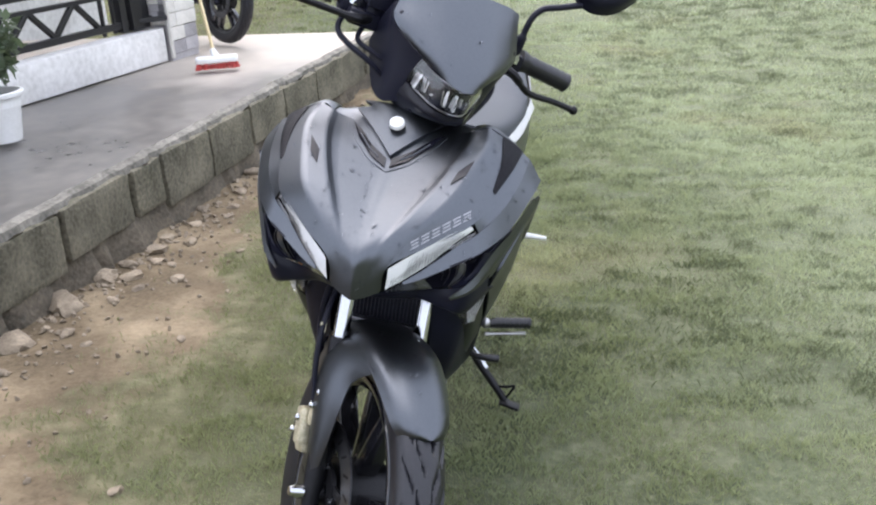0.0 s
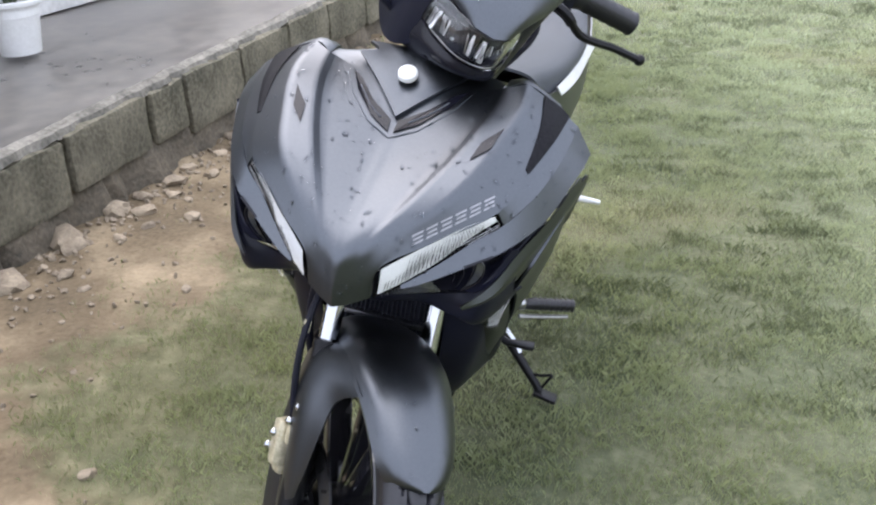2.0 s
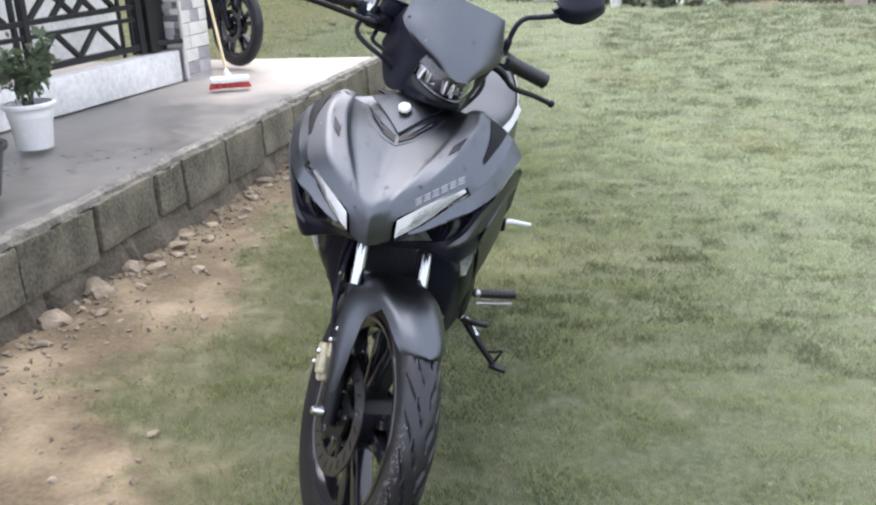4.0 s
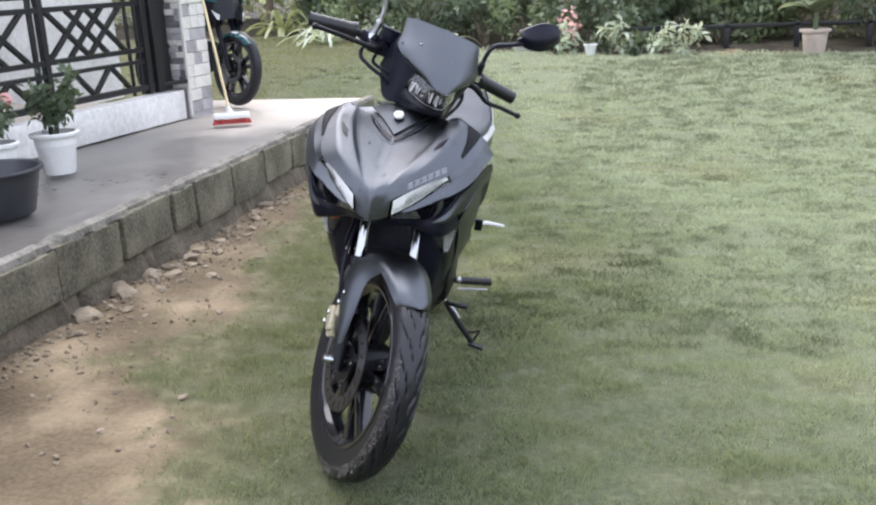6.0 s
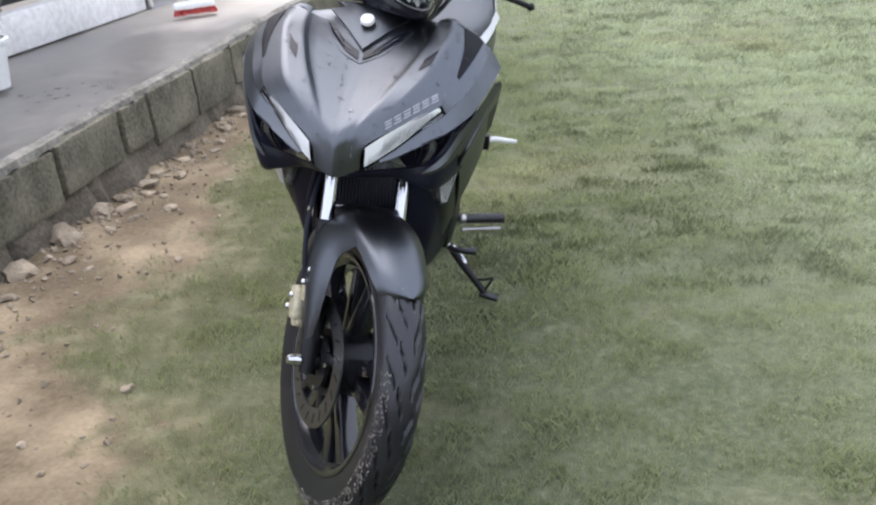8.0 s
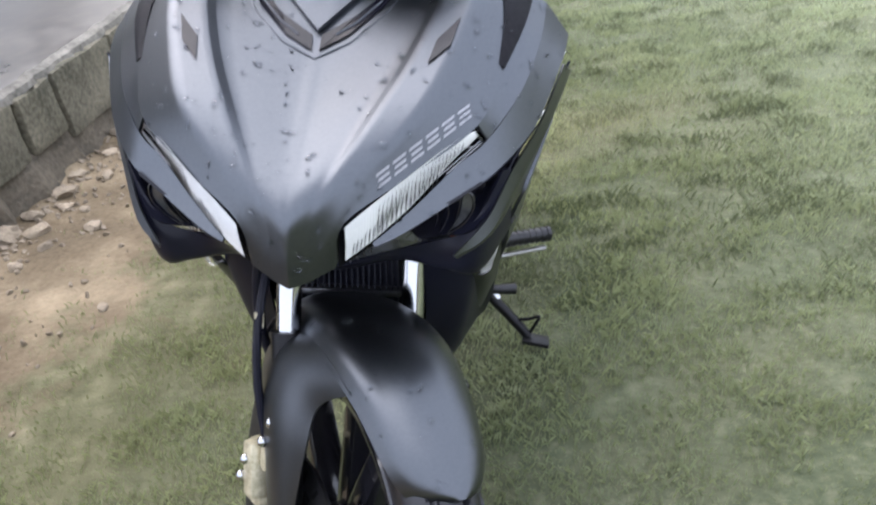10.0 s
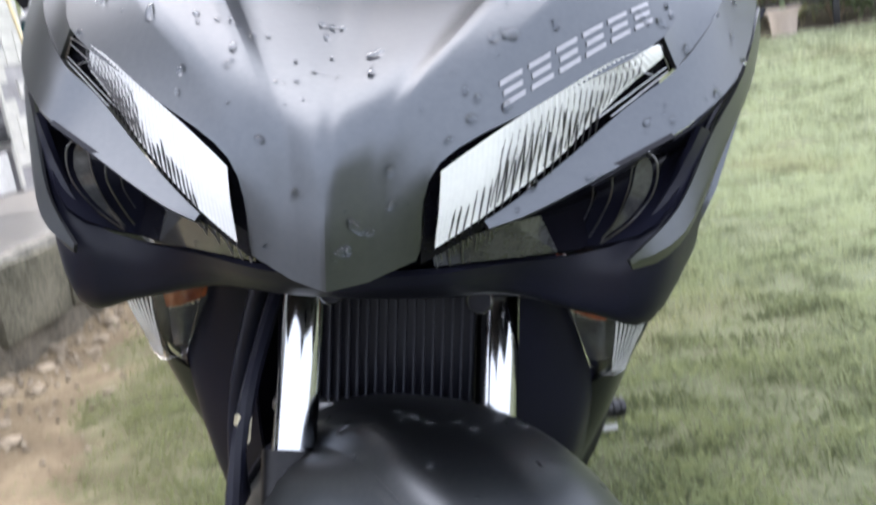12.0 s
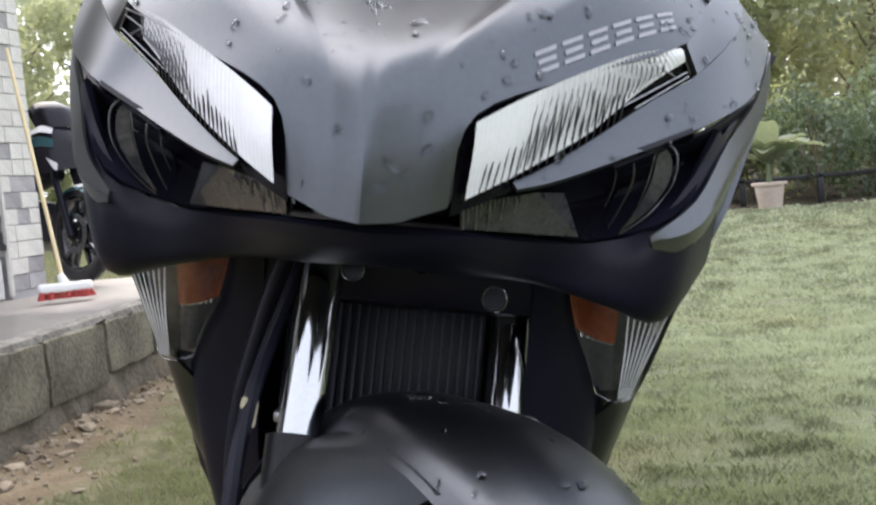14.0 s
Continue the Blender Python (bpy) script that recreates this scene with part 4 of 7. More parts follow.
# black cheek that closes the housing out to the blade
bm = sheet([
    [(0.130, -0.018, 0.736), (0.166, 0.006, 0.753), (0.192, 0.026, 0.766), (0.228, 0.083, 0.791)],
    [(0.140, 0.036, 0.724), (0.172, 0.046, 0.738), (0.196, 0.056, 0.752), (0.224, 0.090, 0.780)],
    [(0.130, 0.020, 0.690), (0.172, 0.004, 0.709), (0.203, 0.046, 0.756), (0.230, 0.095, 0.789)]], thick=0.002, cuts=4)
both("lamp_cheek", bm, M_BLACK, cowl, "black cheek of the headlamp housing")
# black chin lip and headlamp buckets
bm = sheet([
    [(0, -0.050, 0.690), (0.045, -0.042, 0.692), (0.09, -0.005, 0.690), (0.130, 0.012, 0.690), (0.164, 0.012, 0.704), (0.194, 0.030, 0.764)],
    [(0, -0.040, 0.680), (0.045, -0.030, 0.681), (0.09, 0.004, 0.678), (0.135, 0.010, 0.672), (0.172, 0.004, 0.692), (0.204, 0.050, 0.752)],
    [(0, -0.010, 0.670), (0.045, 0.000, 0.668), (0.09, 0.018, 0.666), (0.140, 0.016, 0.656), (0.172, 0.020, 0.652), (0.202, 0.060, 0.690)],
    [(0, 0.050, 0.672), (0.045, 0.050, 0.670), (0.09, 0.060, 0.668), (0.140, 0.060, 0.654), (0.178, 0.07, 0.644), (0.208, 0.11, 0.67)]], mirror=True, thick=0.004, cuts=4)
put("chin", bm, M_BLACK, cowl, "black lower lip of the cowl")
bm = sheet([
    [(0.046, -0.058, 0.714), (0.086, -0.046, 0.724), (0.130, -0.022, 0.741), (0.176, 0.004, 0.762)],
    [(0.048, -0.020, 0.704), (0.09, 0.020, 0.708), (0.14, 0.04, 0.722), (0.180, 0.045, 0.745)],
    [(0.048, -0.040, 0.692), (0.09, 0.002, 0.690), (0.130, 0.018, 0.690), (0.17, 0.02, 0.71)]], thick=0.003, cuts=4)
buckets = both("headlamp_bucket", bm, M_GLOSS, cowl, "black headlamp housing")
for s, bk in zip((1, -1), buckets):
    bm = bmesh.new()
    prism(bm, [(s * 0.047, -0.060, 0.708), (s * 0.088, -0.038, 0.717), (s * 0.104, -0.020, 0.718), (s * 0.116, 0.000, 0.693), (s * 0.086, -0.010, 0.692), (s * 0.048, -0.045, 0.694)], (0, 0.003, 0))
    put("headlamp_reflector", bm, M_SMOKE, bk, "smoky ribbed lower lens", smooth=False)
    for k in range(14):
        bm = bmesh.new()
        u = k / 13
        tube(bm, [(s * (0.049 + 0.030 * u), -0.0615 + 0.018 * u, 0.7080 + 0.006 * u), (s * (0.0495 + 0.028 * u), -0.048 + 0.028 * u, 0.694 + 0.004 * (k % 3))], 0.0005, 5)
        put("reflector_rib", bm, M_STEEL, bk)
    for pts, rr in (([(0.162, 0.002, 0.752), (0.169, 0.003, 0.745), (0.168, 0.004, 0.728), (0.157, 0.008, 0.710), (0.141, 0.012, 0.696)], 0.0006),
                    ([(0.162, 0.002, 0.752), (0.156, 0.002, 0.744), (0.154, 0.003, 0.730), (0.149, 0.008, 0.712), (0.141, 0.012, 0.696)], 0.0004),
                    ([(0.143, -0.005, 0.741), (0.144, -0.002, 0.728), (0.139, 0.004, 0.712), (0.134, 0.010, 0.700)], 0.0006),
                    ([(0.133, -0.010, 0.734), (0.133, -0.006, 0.724), (0.130, 0.002, 0.712)], 0.0004)):
        bm = bmesh.new()
        tube(bm, bez([(s * p[0], p[1], p[2]) for p in pts], 6), rr, 6)
        put("lamp_trim", bm, M_DISC, bk, "bright inner trim")
    bm = sheet([[(s * 0.162, 0.006, 0.750), (s * 0.167, 0.008, 0.742), (s * 0.166, 0.009, 0.728), (s * 0.156, 0.012, 0.711), (s * 0.142, 0.015, 0.698)],
                [(s * 0.160, 0.006, 0.749), (s * 0.158, 0.007, 0.743), (s * 0.156, 0.008, 0.729), (s * 0.150, 0.012, 0.712), (s * 0.141, 0.015, 0.698)]], thick=0.001)
    put("position_lamp", bm, M_SMOKE, bk, "small leaf-shaped smoky lamp")
# running lights: a black bed, a fluted bright reflector and dark notches in it
for s in (1, -1):
    f = [Vector((s * x, y, z)) for x, y, z in ((0.050, -0.079, 0.7505), (0.075, -0.0610, 0.7650), (0.108, -0.0358, 0.7830), (0.140, -0.006, 0.8005), (0.170, 0.0225, 0.811))]
    g = [Vector((s * x, y, z)) for x, y, z in ((0.047, -0.074, 0.708), (0.075, -0.056, 0.7225), (0.112, -0.024, 0.746), (0.146, 0.007, 0.772), (0.178, 0.030, 0.795))]
    nrm = (f[2] - f[0]).cross(g[0] - f[0]).normalized()
    if nrm.y > 0:
        nrm = -nrm
    fb, gb = bez(f, 12), bez(g, 12)

    def on(t, v, lift=0.0):
        i = min(int(t * 48), 47)
        u = t * 48 - i
        return fb[i].lerp(fb[i + 1], u).lerp(gb[i].lerp(gb[i + 1], u), v) + nrm * lift

    def low_at(t):
        """How far down the reflector reaches at t along the light."""
        return 0.98 - 0.10 * min(t, 0.5) / 0.5 - 0.45 * (max(0.0, t - 0.5) / 0.5) ** 1.2

    bm = bmesh.new()
    cells = [[bm.verts.new(on(0.999 * i / 24, -0.04 + 1.20 * j / 4, -0.0045) + (f[-1] - f[0]) * (0.05 if i == 24 else -0.01 if i == 0 else 0)) for j in range(5)] for i in range(25)]
    for p, q in zip(cells, cells[1:]):
        for j in range(4):
            bm.faces.new((p[j], p[j + 1], q[j + 1], q[j]))
    bmesh.ops.solidify(bm, geom=bm.faces[:], thickness=0.002)
    bed = put("light_bezel", bm, M_GLOSS, cowl, "black bed of the running light")
    bm = bmesh.new()
    cols = 330
    cells = []
    for i in range(cols + 1):
        t = 0.035 + (0.79 if s < 0 else 0.935) * i / cols
        line = []
        for j in range(7):
            top = 0.05 - 0.09 * math.sin(math.pi * t)
            v = top + (low_at(t) - top) * j / 6
            slant = t - 0.16 * (1 - v)
            wave = abs((slant * 48) % 1.0 - 0.5) * 2
            deep = (0.0020 if s > 0 else 0.0012) * min(1, max(0.12, (slant - 0.10) * 6, (v - 0.55) * 2.2)) * min(1, max(0.3, (0.95 - t) * 6))
            line.append(bm.verts.new(on(t, v, 0.0006 - deep * wave * (0.25 if j in (0, 6) else 1) + 0.0010 * math.sin(math.pi * j / 6))))
        cells.append(line)
    for p, q in zip(cells, cells[1:]):
        for j in range(6):
            bm.faces.new((p[j], p[j + 1], q[j + 1], q[j]))
    drl = put("running_light", bm, M_LAMP, bed, "clear white slanted running light with fine flutes")
    rg = random.Random(6 + s)
    for k in range(20):
        t = (0.24 + 0.46 * k / 19) if s < 0 else (0.10 + 0.55 * k / 19)
        peak = (0.62 if s < 0 else 0.50) - 0.24 * math.sin(math.pi * k / 19) + rg.uniform(-0.09, 0.09)
        m2 = (peak + 0.98) / 2
        bm = bmesh.new()
        tube(bm, [on(t + 0.03, peak, 0.0006), on(t + 0.014, m2, 0.0009), on(t, 0.98, 0.0006)], [0.00015, 0.0007, 0.0003], 5)
        put("light_rib", bm, M_RIB, bed)
    t_from, t_to = (0.50, 0.80) if s < 0 else (0.26, 0.82)
    for k in range(22):
        t = t_from + (t_to - t_from) * k / 21
        bm = bmesh.new()
        tube(bm, [on(t + 0.055, 0.12, 0.0007), on(t + 0.025, 0.5, 0.0012), on(t, low_at(t) - 0.06, 0.0007)], [0.0002, 0.0004 + 0.0003 * (k % 2), 0.0003], 5)
        put("light_flute", bm, M_DISC, bed)
    for t0, v0, t1, v1 in ((0.66, 0.78, 0.97, 0.80), (0.72, 0.95, 0.97, 0.95), (0.80, 0.12, 0.985, 0.15), (0.80, 0.40, 0.97, 0.35), (0.78, 0.15, 0.90, 0.75), (0.97, 0.12, 0.985, 0.9)):
        bm = bmesh.new()
        tube(bm, [on(t0, v0, 0.0004), on(t1, v1, 0.0004)], 0.00045, 5)
        put("light_rib", bm, M_STEEL, bed)
# black liner that closes the cowl from below, and the badge panel with a V groove
bm = sheet([[(0, 0.060, 0.838), (0.070, 0.075, 0.850), (0.130, 0.120, 0.880), (0.190, 0.180, 0.872)], [(0, 0.150, 0.884), (0.070, 0.160, 0.894), (0.130, 0.180, 0.902), (0.198, 0.206, 0.884)], [(0, 0.236, 0.905), (0.070, 0.236, 0.905), (0.130, 0.236, 0.900), (0.198, 0.232, 0.880)]], mirror=True, thick=0.004, cuts=4)
put("cowl_liner", bm, M_BLACK, cowl, "black inner liner of the cowl")
bm = sheet([[(0, 0.102, 0.884), (0.045, 0.150, 0.914), (0.086, 0.190, 0.936)], [(0, 0.14, 0.908), (0.03, 0.165, 0.926), (0.06, 0.195, 0.942)], [(0, 0.20, 0.946), (0.03, 0.205, 0.950), (0.078, 0.210, 0.947)]], mirror=True, thick=0.006, cuts=4)
shield = put("badge_panel", bm, M_BODY, cowl, "matte grey panel that ends in a V")
edge = [row[6] for row in (A, A2, B, G, C, D)]
bm = sheet([edge, [(x, 0.216 + 0.03 * x, min(z + 0.036, 0.944 - 0.05 * x) if x < 0.1 else z + 0.001) for x, y, z in edge], [(x * 0.98, 0.24, z - 0.01) for x, y, z in edge]], mirror=True, thick=0.004)
put("cowl_top", bm, M_BODY, cowl)
bm = bmesh.new()
lathe(bm, [(0.0, 0.005), (0.011, 0.005), (0.0135, 0.003), (0.014, -0.004)], 28)
bmesh.ops.transform(bm, matrix=Matrix.Translation((-0.003, 0.153, 0.929)) @ Matrix.Rotation(radians(32), 4, "X"), verts=bm.verts)
put("badge", bm, M_WHITE, cowl, "round white badge")


def on_hood(p, lift=0.0006):
    """The place on the hood's skin nearest to p, and its normal."""
    way = Vector((-0.1, 0.87, -0.48))
    c, n, i, d = hood_tree.ray_cast(Vector(p) - way * 0.08, way)
    if c is None:
        c, n, i, d = hood_tree.find_nearest(Vector(p))
    if n.z < 0:
        n = -n
    return c + n * lift, n


for s in (1, -1):
    bm = bmesh.new()
    a, n = on_hood((s * 0.118, 0.066, 0.858), 0.0)
    b, n2 = on_hood((s * 0.147, 0.122, 0.888), 0.0)
    sd = (b - a).cross(n).normalized() * 0.009
    ml = a.lerp(b, 0.45) + n * 0.001
    prism(bm, [a + n * 0.001, ml + sd, b + n * 0.001, ml - sd * 0.8], n * 0.0012)
    put("hood_slot", bm, M_GLOSS, cowl, "small black slot", smooth=False)
# two dark vents under the V of the badge panel, each with a pale rib in it
for s in (1, -1):
    outline = [(0.004, 0.082, 0.868), (0.034, 0.098, 0.880), (0.066, 0.128, 0.902), (0.084, 0.160, 0.918), (0.066, 0.146, 0.912), (0.040, 0.118, 0.896), (0.005, 0.096, 0.880)]
    bm = bmesh.new()
    prism(bm, [on_hood((s * x, y, z), 0.0012)[0] for x, y, z in outline], (0, -0.0006, 0.0010))
    vent = put("v_vent", bm, M_GLOSS, cowl, "black V-shaped vent", smooth=False)
    bm = bmesh.new()
    tube(bm, [on_hood((s * x, y, z), 0.0026)[0] for x, y, z in ((0.020, 0.096, 0.880), (0.040, 0.110, 0.889), (0.064, 0.134, 0.906))], 0.0012, 6)
    put("vent_rib", bm, M_BODY, vent)
    bm = bmesh.new()
    tube(bm, [on_hood((s * x, y, z), 0.0004)[0] for x, y, z in ((0.000, 0.074, 0.862), (0.036, 0.090, 0.875), (0.070, 0.122, 0.897), (0.088, 0.158, 0.916))], 0.0009, 6)
    put("vent_lip", bm, M_BODY, vent)
# printed mark: six short blocks of thin bars in silver
for k in range(6):
    bm = bmesh.new()
    for v0, v1, ua, ub in ((-0.14, 0.03, 0.0, 1.0), (0.20, 0.37, 0.10, 0.95), (0.54, 0.71, 0.0, 1.0)):
        u0, u1 = (k + 0.06 + 0.78 * ua) / 6, (k + 0.06 + 0.78 * ub) / 6
        base = Vector((0.079, -0.041, 0.774))
        along = Vector((0.166, 0.036, 0.821)) - base
        up = Vector((-0.005, 0.006, 0.013))
        q = []
        for u, v in ((u0, v0), (u1, v0), (u1 + 0.008, v1), (u0 + 0.008, v1)):
            q.append(on_hood(base + along * (u + 0.022 * v0) + up * v, 0.0005)[0])
        prism(bm, q, (0.00003, -0.0001, 0.0001))
    put("printed_mark", bm, M_MARK, cowl, "silver printed bars", smooth=False)

# ---- turn signals ----
for s in (1, -1):
    bm = sheet([[(s * 0.126, 0.125, 0.662), (s * 0.128, 0.128, 0.645), (s * 0.140, 0.140, 0.610), (s * 0.155, 0.155, 0.570)],
                [(s * 0.160, 0.112, 0.650), (s * 0.160, 0.113, 0.640), (s * 0.163, 0.126, 0.610), (s * 0.168, 0.148, 0.566)],
                [(s * 0.200, 0.125, 0.650), (s * 0.198, 0.126, 0.640), (s * 0.190, 0.140, 0.610), (s * 0.180, 0.158, 0.568)]], thick=0.002, cuts=4)
    ts = put("turn_signal", bm, M_LENS, label="clear ribbed turn signal with an amber bulb")
    ts.visible_shadow = False
    bm = sheet([[(s * 0.124, 0.130, 0.664), (s * 0.127, 0.134, 0.645), (s * 0.134, 0.142, 0.620)], [(s * 0.144, 0.122, 0.655), (s * 0.147, 0.126, 0.638), (s * 0.151, 0.136, 0.614)], [(s * 0.161, 0.122, 0.650), (s * 0.161, 0.126, 0.636), (s * 0.162, 0.138, 0.612)]], thick=0.002)
    put("amber_bulb", bm, M_AMBER, ts, "amber bulb cover")
    bm = sheet([[(s * 0.134, 0.146, 0.619), (s * 0.142, 0.152, 0.602), (s * 0.153, 0.160, 0.577)], [(s * 0.150, 0.140, 0.613), (s * 0.154, 0.147, 0.600), (s * 0.159, 0.158, 0.575)], [(s * 0.162, 0.141, 0.611), (s * 0.163, 0.148, 0.600), (s * 0.165, 0.160, 0.574)]], thick=0.002)
    put("signal_reflector", bm, M_SMOKE, ts, "smoky lower reflector")
    bm = sheet([[(s * 0.126, 0.150, 0.665), (s * 0.140, 0.165, 0.61), (s * 0.158, 0.17, 0.570)], [(s * 0.198, 0.150, 0.655), (s * 0.188, 0.16, 0.61), (s * 0.178, 0.172, 0.572)]], thick=0.002)
    put("signal_back", bm, M_SMOKE, ts, "dark reflector")
    for k in range(7):
        u = k / 6
        bm = bmesh.new()
        tube(bm, bez([(s * (0.166 + 0.032 * u), 0.1115 + 0.012 * u, 0.646), (s * (0.1685 + 0.020 * u), 0.125 + 0.012 * u, 0.608), (s * (0.170 + 0.009 * u), 0.1465 + 0.010 * u, 0.569)], 4), 0.0008, 6)
        put("lens_rib", bm, M_LAMP, ts)
    for k in range(6):
        bm = bmesh.new()
        box(bm, (s * (0.139 + 0.004 * k), 0.1405 - 0.0008 * k, 0.6165 - 0.0008 * k), (0.0026, 0.002, 0.006), 0.0008)
        put("signal_tooth", bm, M_CHROME, ts)
    for k in range(9):
        u = k / 8
        bm = bmesh.new()
        box(bm, (s * (0.166 + 0.032 * u), 0.112 + 0.012 * u, 0.650 + 0.001 * (k % 2)), (0.0030, 0.003, 0.0035), 0.001)
        put("signal_tooth", bm, M_STEEL, ts)

# ---- leg shields, radiator and the black middle ----
bm = sheet([
    [(0.100, 0.13, 0.680), (0.100, 0.15, 0.60), (0.098, 0.16, 0.50), (0.086, 0.19, 0.42), (0.078, 0.22, 0.37)],
    [(0.122, 0.13, 0.675), (0.130, 0.15, 0.62), (0.148, 0.165, 0.56), (0.126, 0.19, 0.44), (0.098, 0.23, 0.36)],
    [(0.160, 0.185, 0.66), (0.163, 0.19, 0.61), (0.164, 0.195, 0.55), (0.138, 0.22, 0.42), (0.108, 0.27, 0.34)],
    [(0.20, 0.22, 0.64), (0.19, 0.24, 0.56), (0.172, 0.27, 0.45), (0.15, 0.33, 0.38), (0.125, 0.38, 0.32)]], thick=0.004, cuts=4)
both("leg_shield", bm, M_BLACK, label="black inner leg shield")
# outer side fairing in stepped bands
bm = sheet([
    [(0.248, 0.134, 0.781), (0.246, 0.184, 0.752), (0.238, 0.254, 0.687), (0.228, 0.314, 0.627)],
    [(0.246, 0.13, 0.775), (0.244, 0.18, 0.745), (0.236, 0.25, 0.68), (0.226, 0.31, 0.62)],
    [(0.222, 0.09, 0.715), (0.220, 0.15, 0.68), (0.214, 0.22, 0.615), (0.206, 0.28, 0.56)],
    [(0.204, 0.09, 0.670), (0.203, 0.14, 0.635), (0.197, 0.20, 0.575), (0.188, 0.26, 0.52)]], thick=0.004, cuts=4, creases=(1, 2))
both("side_fairing", bm, M_BODY, label="matte grey side fairing")
bm = sheet([
    [(0.262, 0.17, 0.832), (0.262, 0.22, 0.81), (0.252, 0.28, 0.75), (0.240, 0.33, 0.69)],
    [(0.244, 0.152, 0.80), (0.243, 0.20, 0.776), (0.235, 0.268, 0.712), (0.224, 0.326, 0.652)],
    [(0.240, 0.134, 0.778), (0.238, 0.184, 0.748), (0.230, 0.254, 0.683), (0.220, 0.314, 0.623)]], thick=0.003, cuts=4)
both("fairing_recess", bm, M_BLACK, label="black recess along the side fairing")
bm = sheet([
    [(0.190, 0.15, 0.62), (0.186, 0.21, 0.55), (0.174, 0.28, 0.46)],
    [(0.174, 0.16, 0.575), (0.170, 0.22, 0.50), (0.158, 0.29, 0.42)],
    [(0.155, 0.18, 0.545), (0.155, 0.23, 0.47), (0.148, 0.30, 0.39)]], thick=0.004, cuts=4)
both("lower_fairing", bm, M_BODY, label="matte grey lower side panel")
bm = bmesh.new()
box(bm, (-0.010, 0.190, 0.585), (0.156, 0.03, 0.17), 0.004, Matrix.Rotation(radians(-12), 4, "X"))
rad = put("radiator", bm, M_BLACK, label="black radiator with upright fins")
for k in range(21):
    x = -0.082 + k * 0.146 / 20
    bm = bmesh.new()
    box(bm, (x, 0.171, 0.59), (0.0018, 0.005, 0.158), 0.0, Matrix.Rotation(radians(-12), 4, "X"))
    put("radiator_fin", bm, M_FIN, rad)
bm = bmesh.new()
box(bm, (-0.010, 0.160, 0.528), (0.158, 0.016, 0.009), 0.003)
put("radiator_bar", bm, M_STEEL, rad, "pale lower bar")
bm = bmesh.new()
tube(bm, bez([(-0.080, 0.12, 0.655), (-0.092, 0.125, 0.62), (-0.108, 0.13, 0.55), (-0.112, 0.135, 0.48), (-0.104, 0.145, 0.42)]), 0.007, 10)
put("coolant_hose", bm, M_BLACK, rad, "black hose")
bm = bmesh.new()
box(bm, (0, 0.20, 0.70), (0.26, 0.12, 0.16), 0.02)
box(bm, (0, 0.30, 0.55), (0.20, 0.12, 0.40), 0.03)
box(bm, (0, 0.12, 0.680), (0.19, 0.16, 0.02), 0.006)
box(bm, (0, 0.27, 0.72), (0.42, 0.02, 0.22), 0.006)
prism(bm, [(-0.175, 0.262, 0.70), (0.175, 0.262, 0.70), (0.150, 0.275, 0.48), (0.105, 0.30, 0.30), (-0.105, 0.30, 0.30), (-0.150, 0.275, 0.48)], (0, 0.02, 0))
put("front_frame", bm, M_BLACK, label="black frame and splash board behind the fork")
for x, y, z, r in ((-0.017, 0.012, 0.662, 0.0080), (0.071, 0.06, 0.645, 0.0090), (0.024, 0.03, 0.664, 0.0045)):
    turn = Matrix.Translation((x, y, z)) @ Matrix.Rotation(radians(80), 4, "X")
    bm = bmesh.new()
    lathe(bm, [(0.0, -0.001), (r * 0.8, -0.001), (r * 0.8, -0.004)], 20)
    bmesh.ops.transform(bm, matrix=turn, verts=bm.verts)
    bolt = put("chin_bolt", bm, M_BLACK, cowl)
    bm = bmesh.new()
    lathe(bm, [(r * 0.80, -0.003), (r * 0.82, 0.0015), (r * 0.92, 0.0022), (r * 1.0, 0.0010), (r * 1.02, -0.003)], 24, closed=True)
    bmesh.ops.transform(bm, matrix=turn, verts=bm.verts)
    put("washer", bm, M_METALB if r < 0.005 else M_SMOKE, bolt, "shiny washer")
bm = bmesh.new()
tube(bm, bez([(0.030, 0.010, 0.671), (0.040, 0.014, 0.667), (0.054, 0.020, 0.667)], 5), 0.0012, 6)
put("cable_clip", bm, M_SMOKE, cowl, "thin bright wire clip")
# engine, belly, seat, tail
bm = bmesh.new()
box(bm, (0, 0.60, 0.36), (0.22, 0.36, 0.24), 0.05)
box(bm, (0, 0.40, 0.36), (0.16, 0.20, 0.14), 0.03)
box(bm, (0.10, 0.70, 0.32), (0.08, 0.2, 0.16), 0.03)
box(bm, (-0.10, 0.68, 0.32), (0.08, 0.2, 0.16), 0.03)
engine = put("engine", bm, M_METALB, label="black engine block")
bm = bmesh.new()
tube(bm, bez([(-0.06, 0.36, 0.33), (-0.06, 0.42, 0.24), (-0.09, 0.7, 0.2), (-0.13, 1.0, 0.26), (-0.15, 1.4, 0.36)]), [0.016] * 16 + [0.02] * 8 + [0.04] * 9, 12)
put("exhaust", bm, M_BLACK, engine, "black exhaust pipe")
